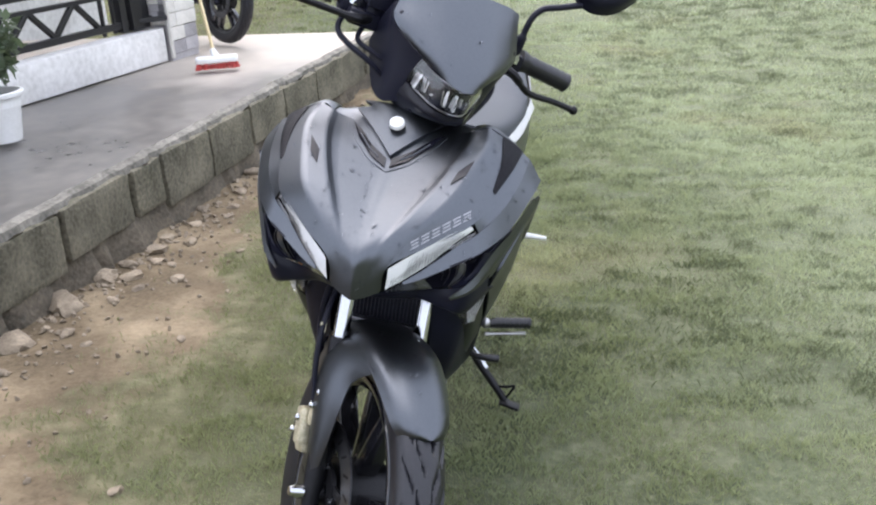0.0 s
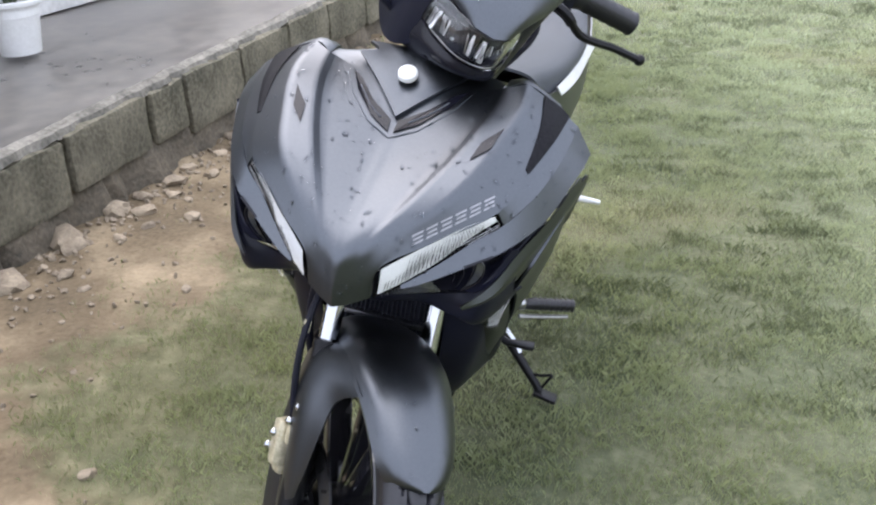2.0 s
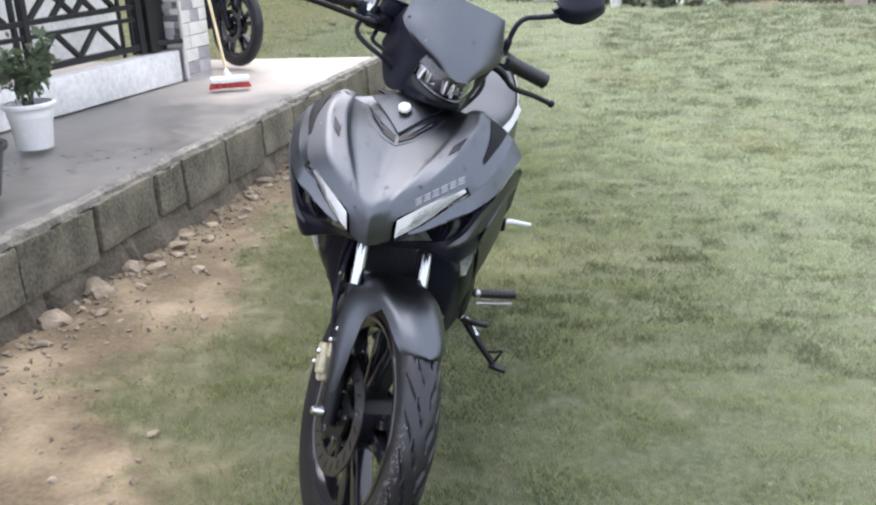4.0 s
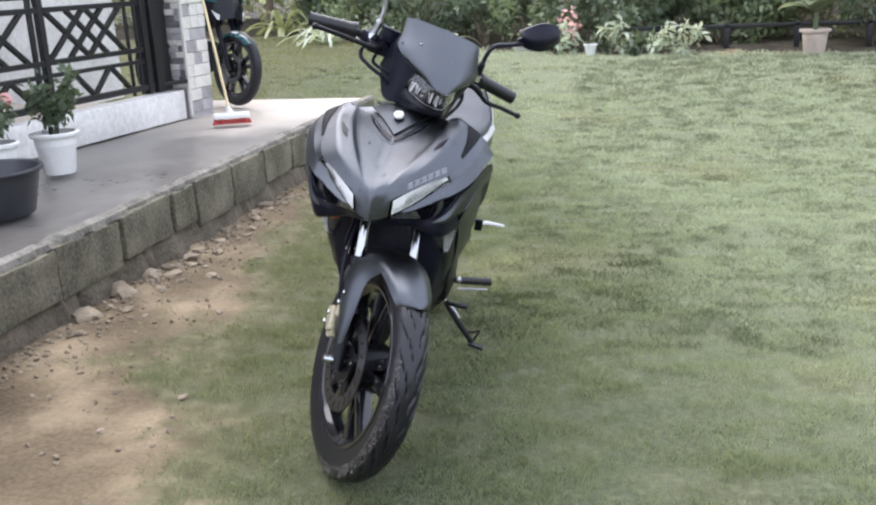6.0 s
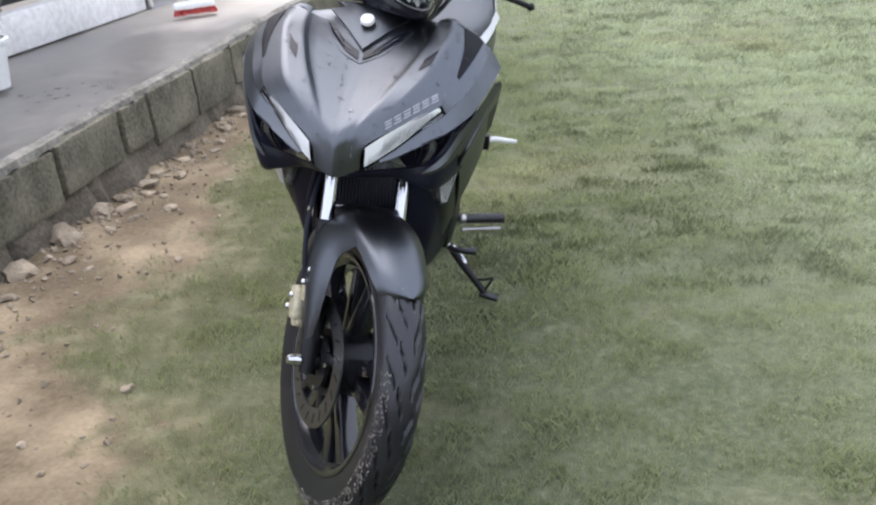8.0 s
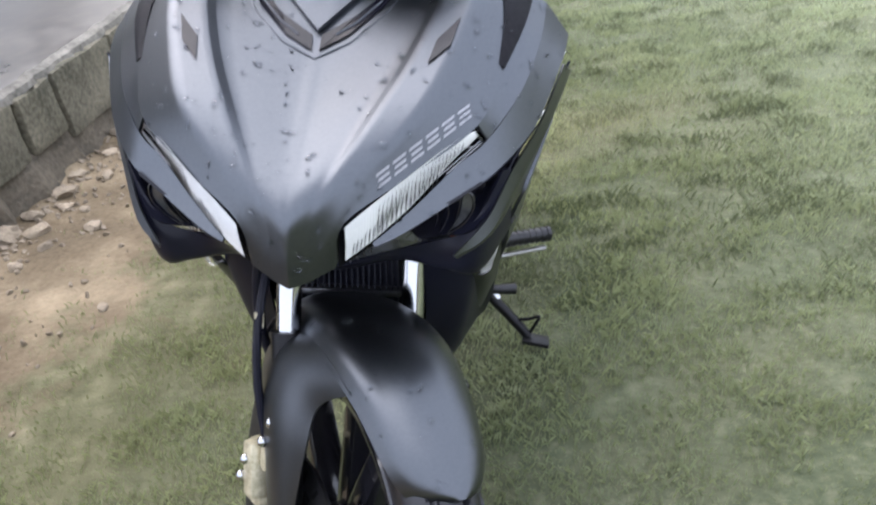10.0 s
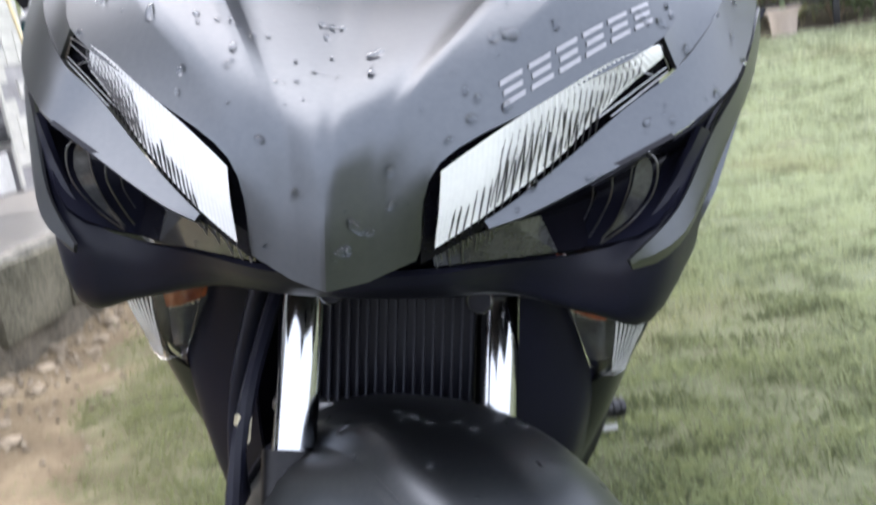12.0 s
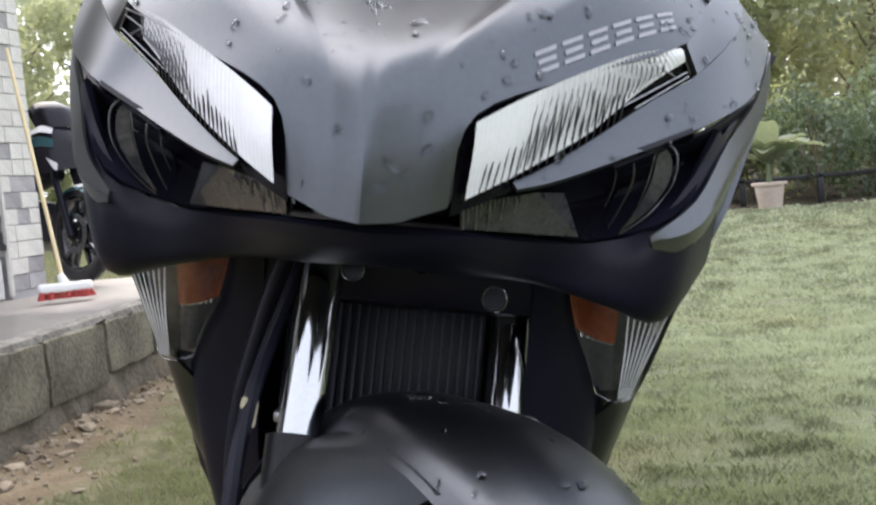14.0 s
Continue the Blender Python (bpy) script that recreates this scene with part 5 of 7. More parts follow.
bm = sheet([
    [(0, 0.25, 0.86), (0, 0.45, 0.70), (0, 0.60, 0.66), (0, 0.75, 0.74), (0, 0.95, 0.79)],
    [(0.08, 0.25, 0.85), (0.08, 0.45, 0.69), (0.08, 0.60, 0.65), (0.09, 0.75, 0.73), (0.10, 0.95, 0.78)],
    [(0.14, 0.26, 0.80), (0.12, 0.45, 0.64), (0.12, 0.60, 0.60), (0.14, 0.75, 0.66), (0.16, 0.95, 0.72)],
    [(0.15, 0.28, 0.66), (0.13, 0.45, 0.52), (0.13, 0.60, 0.48), (0.15, 0.75, 0.52), (0.16, 0.95, 0.60)]], mirror=True, thick=0.004, cuts=4)
put("centre_tunnel", bm, M_BODY, label="matte grey centre cover")
bm = sheet([
    [(0, 0.70, 0.80), (0, 0.85, 0.795), (0, 1.05, 0.80), (0, 1.20, 0.835), (0, 1.45, 0.85)],
    [(0.09, 0.70, 0.79), (0.13, 0.85, 0.785), (0.14, 1.05, 0.79), (0.12, 1.20, 0.825), (0.07, 1.45, 0.84)],
    [(0.12, 0.71, 0.75), (0.15, 0.85, 0.745), (0.16, 1.05, 0.75), (0.13, 1.20, 0.785), (0.08, 1.45, 0.80)]], mirror=True, thick=0.006, cuts=4)
put("seat", bm, M_SEAT, label="black vinyl seat")
bm = sheet([
    [(0.13, 0.70, 0.755), (0.155, 0.85, 0.75), (0.165, 1.05, 0.755), (0.14, 1.25, 0.80), (0.07, 1.55, 0.84)],
    [(0.155, 0.72, 0.66), (0.17, 0.88, 0.67), (0.17, 1.05, 0.70), (0.14, 1.28, 0.76), (0.065, 1.55, 0.82)],
    [(0.13, 0.76, 0.56), (0.15, 0.92, 0.58), (0.15, 1.08, 0.63), (0.12, 1.3, 0.71), (0.05, 1.5, 0.79)]], thick=0.004, cuts=4, creases=(1,))
tails = both("tail_fairing", bm, M_BODY, label="matte grey tail fairing with a silver flash")
bm = sheet([[(0.142, 0.76, 0.760), (0.153, 0.90, 0.761), (0.160, 1.12, 0.776)], [(0.152, 0.77, 0.742), (0.166, 0.90, 0.741), (0.171, 1.12, 0.756)]], thick=0.002, cuts=4)
other = flip(bm)
put("flash", bm, M_LAMP, tails[0], "silver flash")
put("flash", other, M_LAMP, tails[1], "silver flash")
bm = bmesh.new()
for s in (1, -1):
    box(bm, (s * 0.105, 1.0, 0.31), (0.03, 0.56, 0.045), 0.01, Matrix.Rotation(radians(-2), 4, "X"))
put("swingarm", bm, M_METALB)
# pegs, pedals, stand
for s in (1, -1):
    bm = bmesh.new()
    tube(bm, [(s * 0.165, 0.695, 0.298), (s * 0.180, 0.702, 0.300), (s * 0.265, 0.742, 0.297)], [0.011, 0.0130, 0.0125], 12)
    ribs = []
    for k in range(8):
        t = k / 7
        c = Vector((s * 0.185, 0.705, 0.300)).lerp(Vector((s * 0.262, 0.74, 0.297)), t)
        ribs.append((c + Vector((-s * 0.003, -0.001, 0)), c + Vector((s * 0.003, 0.001, 0))))
    peg = put("footpeg", bm, M_RUBBER, label="ribbed rubber footpeg")
    for a, b in ribs:
        bm = bmesh.new()
        tube(bm, [a, b], 0.0145, 12)
        put("peg_rib", bm, M_RUBBER, peg)
    bm = bmesh.new()
    tube(bm, [(s * 0.16, 0.68, 0.275), (s * 0.258, 0.735, 0.270)], 0.005, 8)
    bmesh.ops.create_uvsphere(bm, u_segments=12, v_segments=8, radius=0.014, matrix=Matrix.Translation((s * 0.158, 0.690, 0.301)))
    put("peg_bar", bm, M_STEEL, peg, "bright peg bar")
    bm = bmesh.new()
    tube(bm, [(s * 0.18, 1.0, 0.425), (s * 0.20, 1.01, 0.427), (s * 0.262, 1.03, 0.420)], [0.008, 0.009, 0.006], 10)
    rp = put("passenger_peg", bm, M_WHITE if s > 0 else M_STEEL, label="pale folding passenger peg")
    bm = bmesh.new()
    box(bm, (s * 0.172, 0.995, 0.422), (0.03, 0.03, 0.045), 0.008)
    put("peg_bracket", bm, M_METALB, rp)
bm = bmesh.new()
tube(bm, [(0.118, 0.770, 0.185), (0.150, 0.755, 0.15), (0.222, 0.735, 0.078), (0.232, 0.733, 0.066)], [0.012, 0.011, 0.010, 0.011], 10)
box(bm, (0.247, 0.728, 0.060), (0.055, 0.034, 0.010), 0.004, Matrix.Rotation(radians(9.9), 4, "Y"))
stand = put("side_stand", bm, M_METALB, label="black side stand folded out to the grass")
bm = bmesh.new()
tube(bm, bez([(0.205, 0.742, 0.098), (0.232, 0.735, 0.105), (0.252, 0.73, 0.115), (0.246, 0.73, 0.098), (0.236, 0.733, 0.075)]), 0.0035, 8)
put("stand_hook", bm, M_METALB, stand)
bm = bmesh.new()
tube(bm, [(0.128, 0.76, 0.186), (0.150, 0.758, 0.164), (0.172, 0.748, 0.142)], 0.006, 8)
put("stand_spring", bm, M_CHROME, stand, "bright spring")
bm = bmesh.new()
tube(bm, [(0.12, 0.66, 0.232), (0.15, 0.64, 0.230), (0.205, 0.655, 0.226)], [0.009, 0.008, 0.011], 10)
gear = put("gear_pedal", bm, M_RUBBER, label="black gear pedal")
bm = bmesh.new()
bmesh.ops.create_uvsphere(bm, u_segments=10, v_segments=8, radius=0.010, matrix=Matrix.Translation((0.127, 0.652, 0.236)))
put("pedal_bolt", bm, M_CHROME, gear)
bm = bmesh.new()
tube(bm, bez([(-0.13, 0.66, 0.30), (-0.155, 0.58, 0.27), (-0.16, 0.50, 0.25), (-0.19, 0.48, 0.25)]), [0.006] * 20 + [0.011] * 5, 8)
put("brake_pedal", bm, M_STEEL, label="bright brake pedal")

# ---- handlebar and its cowl; built straight, then turned with the fork ----
TOP = Matrix.Translation(PIVOT) @ Matrix.Rotation(radians(30), 4, AXIS) @ Matrix.Translation(-PIVOT) @ Matrix.Translation((0, 0.3, 1.05)) @ Matrix.Rotation(radians(4), 4, "Y") @ Matrix.Translation((0, -0.3, -1.05))

bm = sheet([
    [(0, 0.096, 1.020), (0, 0.118, 1.050), (0, 0.155, 1.085), (0, 0.205, 1.130), (0, 0.250, 1.168)],
    [(0.026, 0.108, 1.024), (0.042, 0.128, 1.053), (0.048, 0.163, 1.086), (0.048, 0.209, 1.128), (0.046, 0.253, 1.166)],
    [(0.050, 0.146, 1.034), (0.080, 0.165, 1.056), (0.095, 0.192, 1.084), (0.092, 0.224, 1.120), (0.088, 0.262, 1.164)],
    [(0.066, 0.176, 1.042), (0.098, 0.195, 1.058), (0.124, 0.228, 1.082), (0.120, 0.244, 1.112), (0.114, 0.272, 1.158)]], mirror=True, thick=0.004, cuts=5)
screen_faces = [(f.calc_center_median().copy(), f.normal.copy(), f.calc_area()) for f in bm.faces]
hcowl = put("handlebar_cowl", bm, M_BODY, label="matte grey flyscreen over the handlebar", steer=TOP)
bm = sheet([
    [(0.064, 0.176, 1.040), (0.098, 0.197, 1.056), (0.126, 0.232, 1.080), (0.122, 0.250, 1.11)],
    [(0.072, 0.190, 0.998), (0.092, 0.215, 1.00), (0.108, 0.255, 1.02), (0.125, 0.285, 1.07)],
    [(0.066, 0.21, 0.945), (0.086, 0.24, 0.930), (0.098, 0.29, 0.940), (0.12, 0.33, 1.01)]], thick=0.004, cuts=4)
both("cowl_side", bm, M_BLACK, hcowl, "black side of the handlebar cowl", steer=TOP)
bm = sheet([
    [(0, 0.098, 1.017), (0.026, 0.110, 1.021), (0.050, 0.148, 1.031), (0.066, 0.180, 1.038)],
    [(0, 0.106, 0.990), (0.028, 0.120, 0.994), (0.056, 0.160, 1.005), (0.074, 0.194, 1.012)],
    [(0, 0.128, 0.964), (0.03, 0.140, 0.967), (0.052, 0.172, 0.976), (0.066, 0.2, 0.985)]], mirror=True, thick=0.003, cuts=4)
hl = put("headlight", bm, M_LENS, hcowl, "clear headlight with bright facets", steer=TOP)
hl.visible_shadow = False
bm = sheet([[(0, 0.125, 1.012), (0.03, 0.14, 1.015), (0.062, 0.19, 1.02)], [(0, 0.145, 0.97), (0.03, 0.155, 0.97), (0.060, 0.2, 0.985)]], mirror=True, thick=0.003, cuts=4)
put("headlight_back", bm, M_GLOSS, hl, steer=TOP)
rg = random.Random(5)
for k in range(26):
    x = -0.062 + 0.124 * k / 25
    y = 0.116 + abs(x) * 0.95
    bm = bmesh.new()
    box(bm, (x, y + 0.003, 0.992 + 0.14 * abs(x)), (0.0020, 0.008, 0.016 + 0.014 * rg.random()), 0.0008, Matrix.Rotation(rg.uniform(-0.5, 0.5), 4, "Z") @ Matrix.Rotation(rg.uniform(-0.35, 0.35), 4, "Y"))
    put("facet", bm, (M_STEEL, M_LAMP, M_GLOSS)[k % 3], hl, steer=TOP)
for z, dy in ((0.972, 0.0),):
    bm = bmesh.new()
    tube(bm, bez([(-0.060, 0.182 + dy, z + 0.012), (-0.03, 0.135 + dy, z + 0.002), (0, 0.119 + dy, z), (0.03, 0.135 + dy, z + 0.002), (0.060, 0.182 + dy, z + 0.012)]), 0.0010 if dy == 0 else 0.0008, 6)
    put("light_outline", bm, M_STEEL, hl, "thin white light strip", steer=TOP)
bm = sheet([
    [(0, 0.120, 0.968), (0.03, 0.134, 0.970), (0.055, 0.172, 0.979), (0.070, 0.20, 0.99)],
    [(0, 0.128, 0.952), (0.03, 0.140, 0.953), (0.055, 0.178, 0.958), (0.070, 0.21, 0.96)],
    [(0, 0.20, 0.935), (0.03, 0.20, 0.935), (0.055, 0.22, 0.936), (0.074, 0.25, 0.935)]], mirror=True, thick=0.003, cuts=4)
put("headlight_chin", bm, M_GLOSS, hcowl, steer=TOP)
bm = bmesh.new()
box(bm, (0, 0.225, 0.985), (0.11, 0.10, 0.10), 0.02)
box(bm, (0, 0.30, 1.06), (0.19, 0.10, 0.11), 0.03)
tube(bm, [(0, 0.19, 0.70), (0, 0.33, 1.0)], 0.028, 12)
put("steering_head", bm, M_BLACK, label="black steering head and meter housing", steer=TOP)
for s in (1, -1):
    bm = bmesh.new()
    bmesh.ops.create_uvsphere(bm, u_segments=12, v_segments=8, radius=0.006, matrix=Matrix.Translation((s * 0.112, 0.226, 1.092)))
    put("screen_bolt", bm, M_BLACK, hcowl, steer=TOP)
BZ = 0.046
bm = bmesh.new()
tube(bm, bez([(-0.325, 0.395, 1.000 + BZ), (-0.20, 0.370, 1.016 + BZ), (-0.10, 0.340, 1.0 + BZ), (0, 0.33, 0.985 + BZ), (0.10, 0.34, 1.002 + BZ), (0.20, 0.360, 1.020 + BZ), (0.305, 0.372, 1.010 + BZ)]), 0.011, 12)
bar = put("handlebar", bm, M_METALB, label="black handlebar", steer=TOP)
for s in (1, -1):
    e0, e1 = (Vector((0.190, 0.360, 1.021 + BZ)), Vector((0.314, 0.372, 1.009 + BZ))) if s > 0 else (Vector((-0.205, 0.371, 1.020 + BZ)), Vector((-0.338, 0.398, 0.998 + BZ)))
    bm = bmesh.new()
    tube(bm, [e0.lerp(e1, k / 14) for k in range(15)], [0.0225, 0.0225] + [0.0185 if k % 2 else 0.0200 for k in range(12)] + [0.0205], 14)
    grip = put("grip", bm, M_RUBBER, bar, "black rubber grip", steer=TOP)
    bm = bmesh.new()
    box(bm, (s * 0.165, 0.357, 1.012 + BZ), (0.055, 0.05, 0.045), 0.012)
    box(bm, (s * 0.13, 0.335, 1.01 + BZ), (0.04, 0.04, 0.035), 0.01)
    put("switch_housing", bm, M_BLACK, bar, steer=TOP)
    dz = BZ - 0.022 if s > 0 else BZ
    bm = bmesh.new()
    tube(bm, bez([(s * 0.135, 0.315, 1.005 + BZ), (s * 0.165, 0.292, 1.0 + BZ), (s * 0.21, 0.300, 0.998 + dz), (s * 0.28, 0.318, 0.995 + dz), (s * 0.328, 0.320, 0.992 + dz)]), [0.009] * 12 + [0.0065] * 20 + [0.006], 8)
    bmesh.ops.create_uvsphere(bm, u_segments=10, v_segments=8, radius=0.0095, matrix=Matrix.Translation((s * 0.331, 0.320, 0.992 + dz)))
    put("lever", bm, M_METALB, bar, "black lever with a ball end", steer=TOP)
    bm = bmesh.new()
    tube(bm, bez([(s * 0.168, 0.335, 1.075), (s * 0.166, 0.332, 1.115), (s * 0.168, 0.330, 1.155), (s * 0.182, 0.330, 1.178), (s * 0.212, 0.331, 1.192), (s * 0.256, 0.334, 1.212)]), [0.010] * 9 + [0.0065] * 32, 8)
    # right stalk in pale steel stands in for the sky light it catches
    stalk = put("mirror_stalk", bm, M_BLACK if s > 0 else M_STEEL, bar, steer=TOP)
    bm = bmesh.new()
    tube(bm, [(s * 0.168, 0.336, 1.062), (s * 0.168, 0.336, 1.074), (s * 0.1675, 0.334, 1.078), (s * 0.167, 0.333, 1.100)], [0.014, 0.014, 0.010, 0.009], 6)
    put("stalk_nut", bm, M_CHROME, stalk, "bright mirror nut", steer=TOP)
    MX, MZ = 0.072, 0.108
    bm = sheet([
        [(s * (0.225 + MX), 0.335, 1.128 + MZ), (s * (0.255 + MX), 0.328, 1.105 + MZ), (s * (0.31 + MX), 0.328, 1.10 + MZ), (s * (0.365 + MX), 0.338, 1.118 + MZ), (s * (0.375 + MX), 0.34, 1.135 + MZ)],
        [(s * (0.235 + MX), 0.315, 1.138 + MZ), (s * (0.265 + MX), 0.308, 1.13 + MZ), (s * (0.31 + MX), 0.305, 1.13 + MZ), (s * (0.35 + MX), 0.315, 1.138 + MZ), (s * (0.365 + MX), 0.33, 1.142 + MZ)],
        [(s * (0.23 + MX), 0.335, 1.148 + MZ), (s * (0.265 + MX), 0.33, 1.162 + MZ), (s * (0.31 + MX), 0.328, 1.172 + MZ), (s * (0.355 + MX), 0.335, 1.165 + MZ), (s * (0.373 + MX), 0.343, 1.148 + MZ)]], thick=0.0, cuts=5)
    bmesh.ops.transform(bm, matrix=Matrix.Translation((s * 0.302, 0.328, 1.249)) @ Matrix.Rotation(radians(-s * 20), 4, "Y") @ Matrix.Diagonal((0.92, 1.0, 1.12, 1)) @ Matrix.Translation((-s * 0.372, -0.325, -1.242)), verts=bm.verts)
    r = bmesh.ops.extrude_edge_only(bm, edges=[e for e in bm.edges if e.is_boundary])
    bmesh.ops.translate(bm, vec=(0, 0.012, 0), verts=[v for v in r["geom"] if isinstance(v, bmesh.types.BMVert)])
    bmesh.ops.contextual_create(bm, geom=[e for e in bm.edges if e.is_boundary])
    put("mirror", bm, M_BLACK, stalk, "black rear-view mirror", steer=TOP)
bm = bmesh.new()
tube(bm, bez([(-0.160, 0.335, 1.050), (-0.186, 0.318, 1.035), (-0.188, 0.305, 1.012), (-0.165, 0.285, 0.998), (-0.125, 0.265, 0.985), (-0.085, 0.26, 0.965)]), 0.0055, 8)
put("throttle_cable", bm, M_BLACK, bar, steer=TOP)
bm = bmesh.new()
box(bm, (-0.128, 0.322, 1.088), (0.052, 0.044, 0.034), 0.008)
box(bm, (-0.128, 0.322, 1.107), (0.056, 0.048, 0.008), 0.003)
box(bm, (-0.150, 0.318, 1.045), (0.060, 0.030, 0.030), 0.008)
put("brake_reservoir", bm, M_BLACK, bar, "black brake fluid reservoir", steer=TOP)
bm = bmesh.new()
tube(bm, bez([(-0.140, 0.320, 1.040), (-0.150, 0.300, 1.010), (-0.120, 0.275, 1.000), (-0.080, 0.262, 0.990)]), 0.005, 8)
put("brake_line", bm, M_BLACK, bar, steer=TOP)
bm = bmesh.new()
tube(bm, bez([(0.125, 0.335, 1.05), (0.145, 0.32, 1.0), (0.12, 0.30, 0.95), (0.07, 0.28, 0.89)]), 0.006, 8)
put("clutch_cable", bm, M_BLACK, bar, steer=TOP)

# ---- rain drops on the paint ----
rg = random.Random(12)
bm = bmesh.new()
pool = [(c, n, a * 0.3, TOP) for c, n, a in screen_faces if n.y < -0.3] + [(c, n, a, None) for c, n, a in hood_faces if n.z > 0.15 or n.y < -0.5] + [(c, n, a * 0.6, STEER) for c, n, a in fender_faces if n.z > 0.1 or n.y < -0.4]
for c, n, a, m in rg.choices(pool, weights=[p[2] for p in pool], k=400):
    big = rg.choice([0.0007, 0.0009, 0.0011, 0.0014, 0.0018, 0.0022, 0.0028])
    q = n.to_track_quat("Z", "Y").to_matrix().to_4x4()
    for k in range(rg.choice([1, 1, 1, 1, 2])):
        s = big if k == 0 else big * rg.uniform(0.4, 0.8)
        j = Vector((rg.uniform(-1, 1), rg.uniform(-1, 1), rg.uniform(-1, 1))) * (0.004 if k == 0 else 0.006)
        j -= n * j.dot(n)
        t = (m or Matrix()) @ Matrix.Translation(c + j + n * s * 0.1) @ q @ Matrix.Rotation(rg.uniform(0, 6), 4, "Z") @ Matrix.Diagonal((s * rg.uniform(0.9, 2.2), s, s * 0.75, 1))
        bmesh.ops.create_icosphere(bm, subdivisions=2 if s > 0.0016 else 1, radius=1.0, matrix=t)
drops = part("water_drops", bm, M_WATER)
drops.matrix_basis = LEAN
tagged(drops, "rain drops standing on the motorcycle's paint", "water drops", kind="stuff")


# ---- porch beside the walk: low wall, clad pillar, iron fence ----
WALLDIR = math.atan2(0.16, 1.23)
PORCH = Matrix.Translation((-1.12, 2.20, SLAB)) @ Matrix.Rotation(-WALLDIR, 4, "Z")   # x out of the wall, y along it to the far end


def porch(bm):
    bmesh.ops.transform(bm, matrix=PORCH, verts=bm.verts)
    return bm


bm = bmesh.new()
box(bm, (-0.085, -2.54, 0.095), (0.15, 5.0, 0.21), 0.008)
bmesh.ops.subdivide_edges(bm, edges=[e for e in bm.edges if e.calc_length() > 1], cuts=40)
for v in bm.verts:
    v.co += noise.noise_vector(v.co * 6) * 0.003
tagged(part("wall_low", porch(bm), M_PAINTW), "low white-painted wall, stained, under an iron fence", "wall", kind="structure")

pillar = tagged(new("pillar"), "square porch pillar clad in white and grey stone pieces", "pillar", kind="structure")
bm = bmesh.new()
box(bm, (-0.135, 0.145, 1.35), (0.265, 0.285, 2.75), 0.0)
part("core", porch(bm), M_TILEG, pillar)
rng = random.Random(11)
tile_mesh = {}


def tile(w, h, d, material):
    key = (round(w, 2), h, d, material.name)
    if key not in tile_mesh:
        bm = bmesh.new()
        box(bm, (0, 0, 0), (d, w - 0.004, h - 0.004), 0.003, seg=1)
        me = bpy.data.meshes.new("cladding_stone")
        bm.to_mesh(me)
        bm.free()
        me.materials.append(material)
        tile_mesh[key] = me
    return tile_mesh[key]


def lay(face, u, z, w, h, d, material):
    ob = new("cladding_stone", tile(w, h, d, material))
    ob.parent = pillar
    if face == "x":
        ob.matrix_basis = PORCH @ Matrix.Translation((d / 2 - 0.003, u + w / 2, z + h / 2))
    else:
        ob.matrix_basis = PORCH @ Matrix.Translation((u + w / 2, -d / 2 + 0.005, z + h / 2)) @ Matrix.Rotation(radians(90), 4, "Z")


H = 0.088
for k in range(25):
    z = 0.02 + k * H
    u = -0.002
    cut = rng.choice([[0.10, 0.10, 0.09], [0.07, 0.22], [0.21, 0.08], [0.145, 0.145]])
    for w in cut:
        white = rng.random() < 0.74
        lay("x", u, z, w, H, 0.020 if white else 0.012, M_TILEW if white else M_TILEG)
        u += w
for k in range(50):
    z = 0.21 + k * H * 0.5
    u = -0.27
    while u < -0.01:
        w = rng.choice([0.09, 0.13, 0.2])
        w = min(w, -u)
        g = rng.random()
        lay("y", u, z, max(w, 0.02), H * 0.5, rng.choice([0.010, 0.014, 0.020]), M_TILED if g < 0.24 else M_TILEG if g < 0.62 else M_TILEW)
        u += w
bm = bmesh.new()
box(bm, (0.012, -0.012, 1.1), (0.022, 0.022, 2.2), 0.004)
part("corner_trim", porch(bm), M_TILEW, pillar, "pale corner trim")

fence = tagged(new("fence"), "black iron fence with crossed bars on the low wall", "fence", kind="structure")


def bar_between(name, a, b, s):
    bm = bmesh.new()
    d = Vector(b) - Vector(a)
    box(bm, (0, 0, 0), (s, s, d.length), 0.003, seg=1)
    q = d.to_track_quat("Z", "X").to_matrix().to_4x4()
    bmesh.ops.transform(bm, matrix=PORCH @ Matrix.Translation((Vector(a) + Vector(b)) / 2) @ q, verts=bm.verts)
    return part(name, bm, M_IRON, fence)


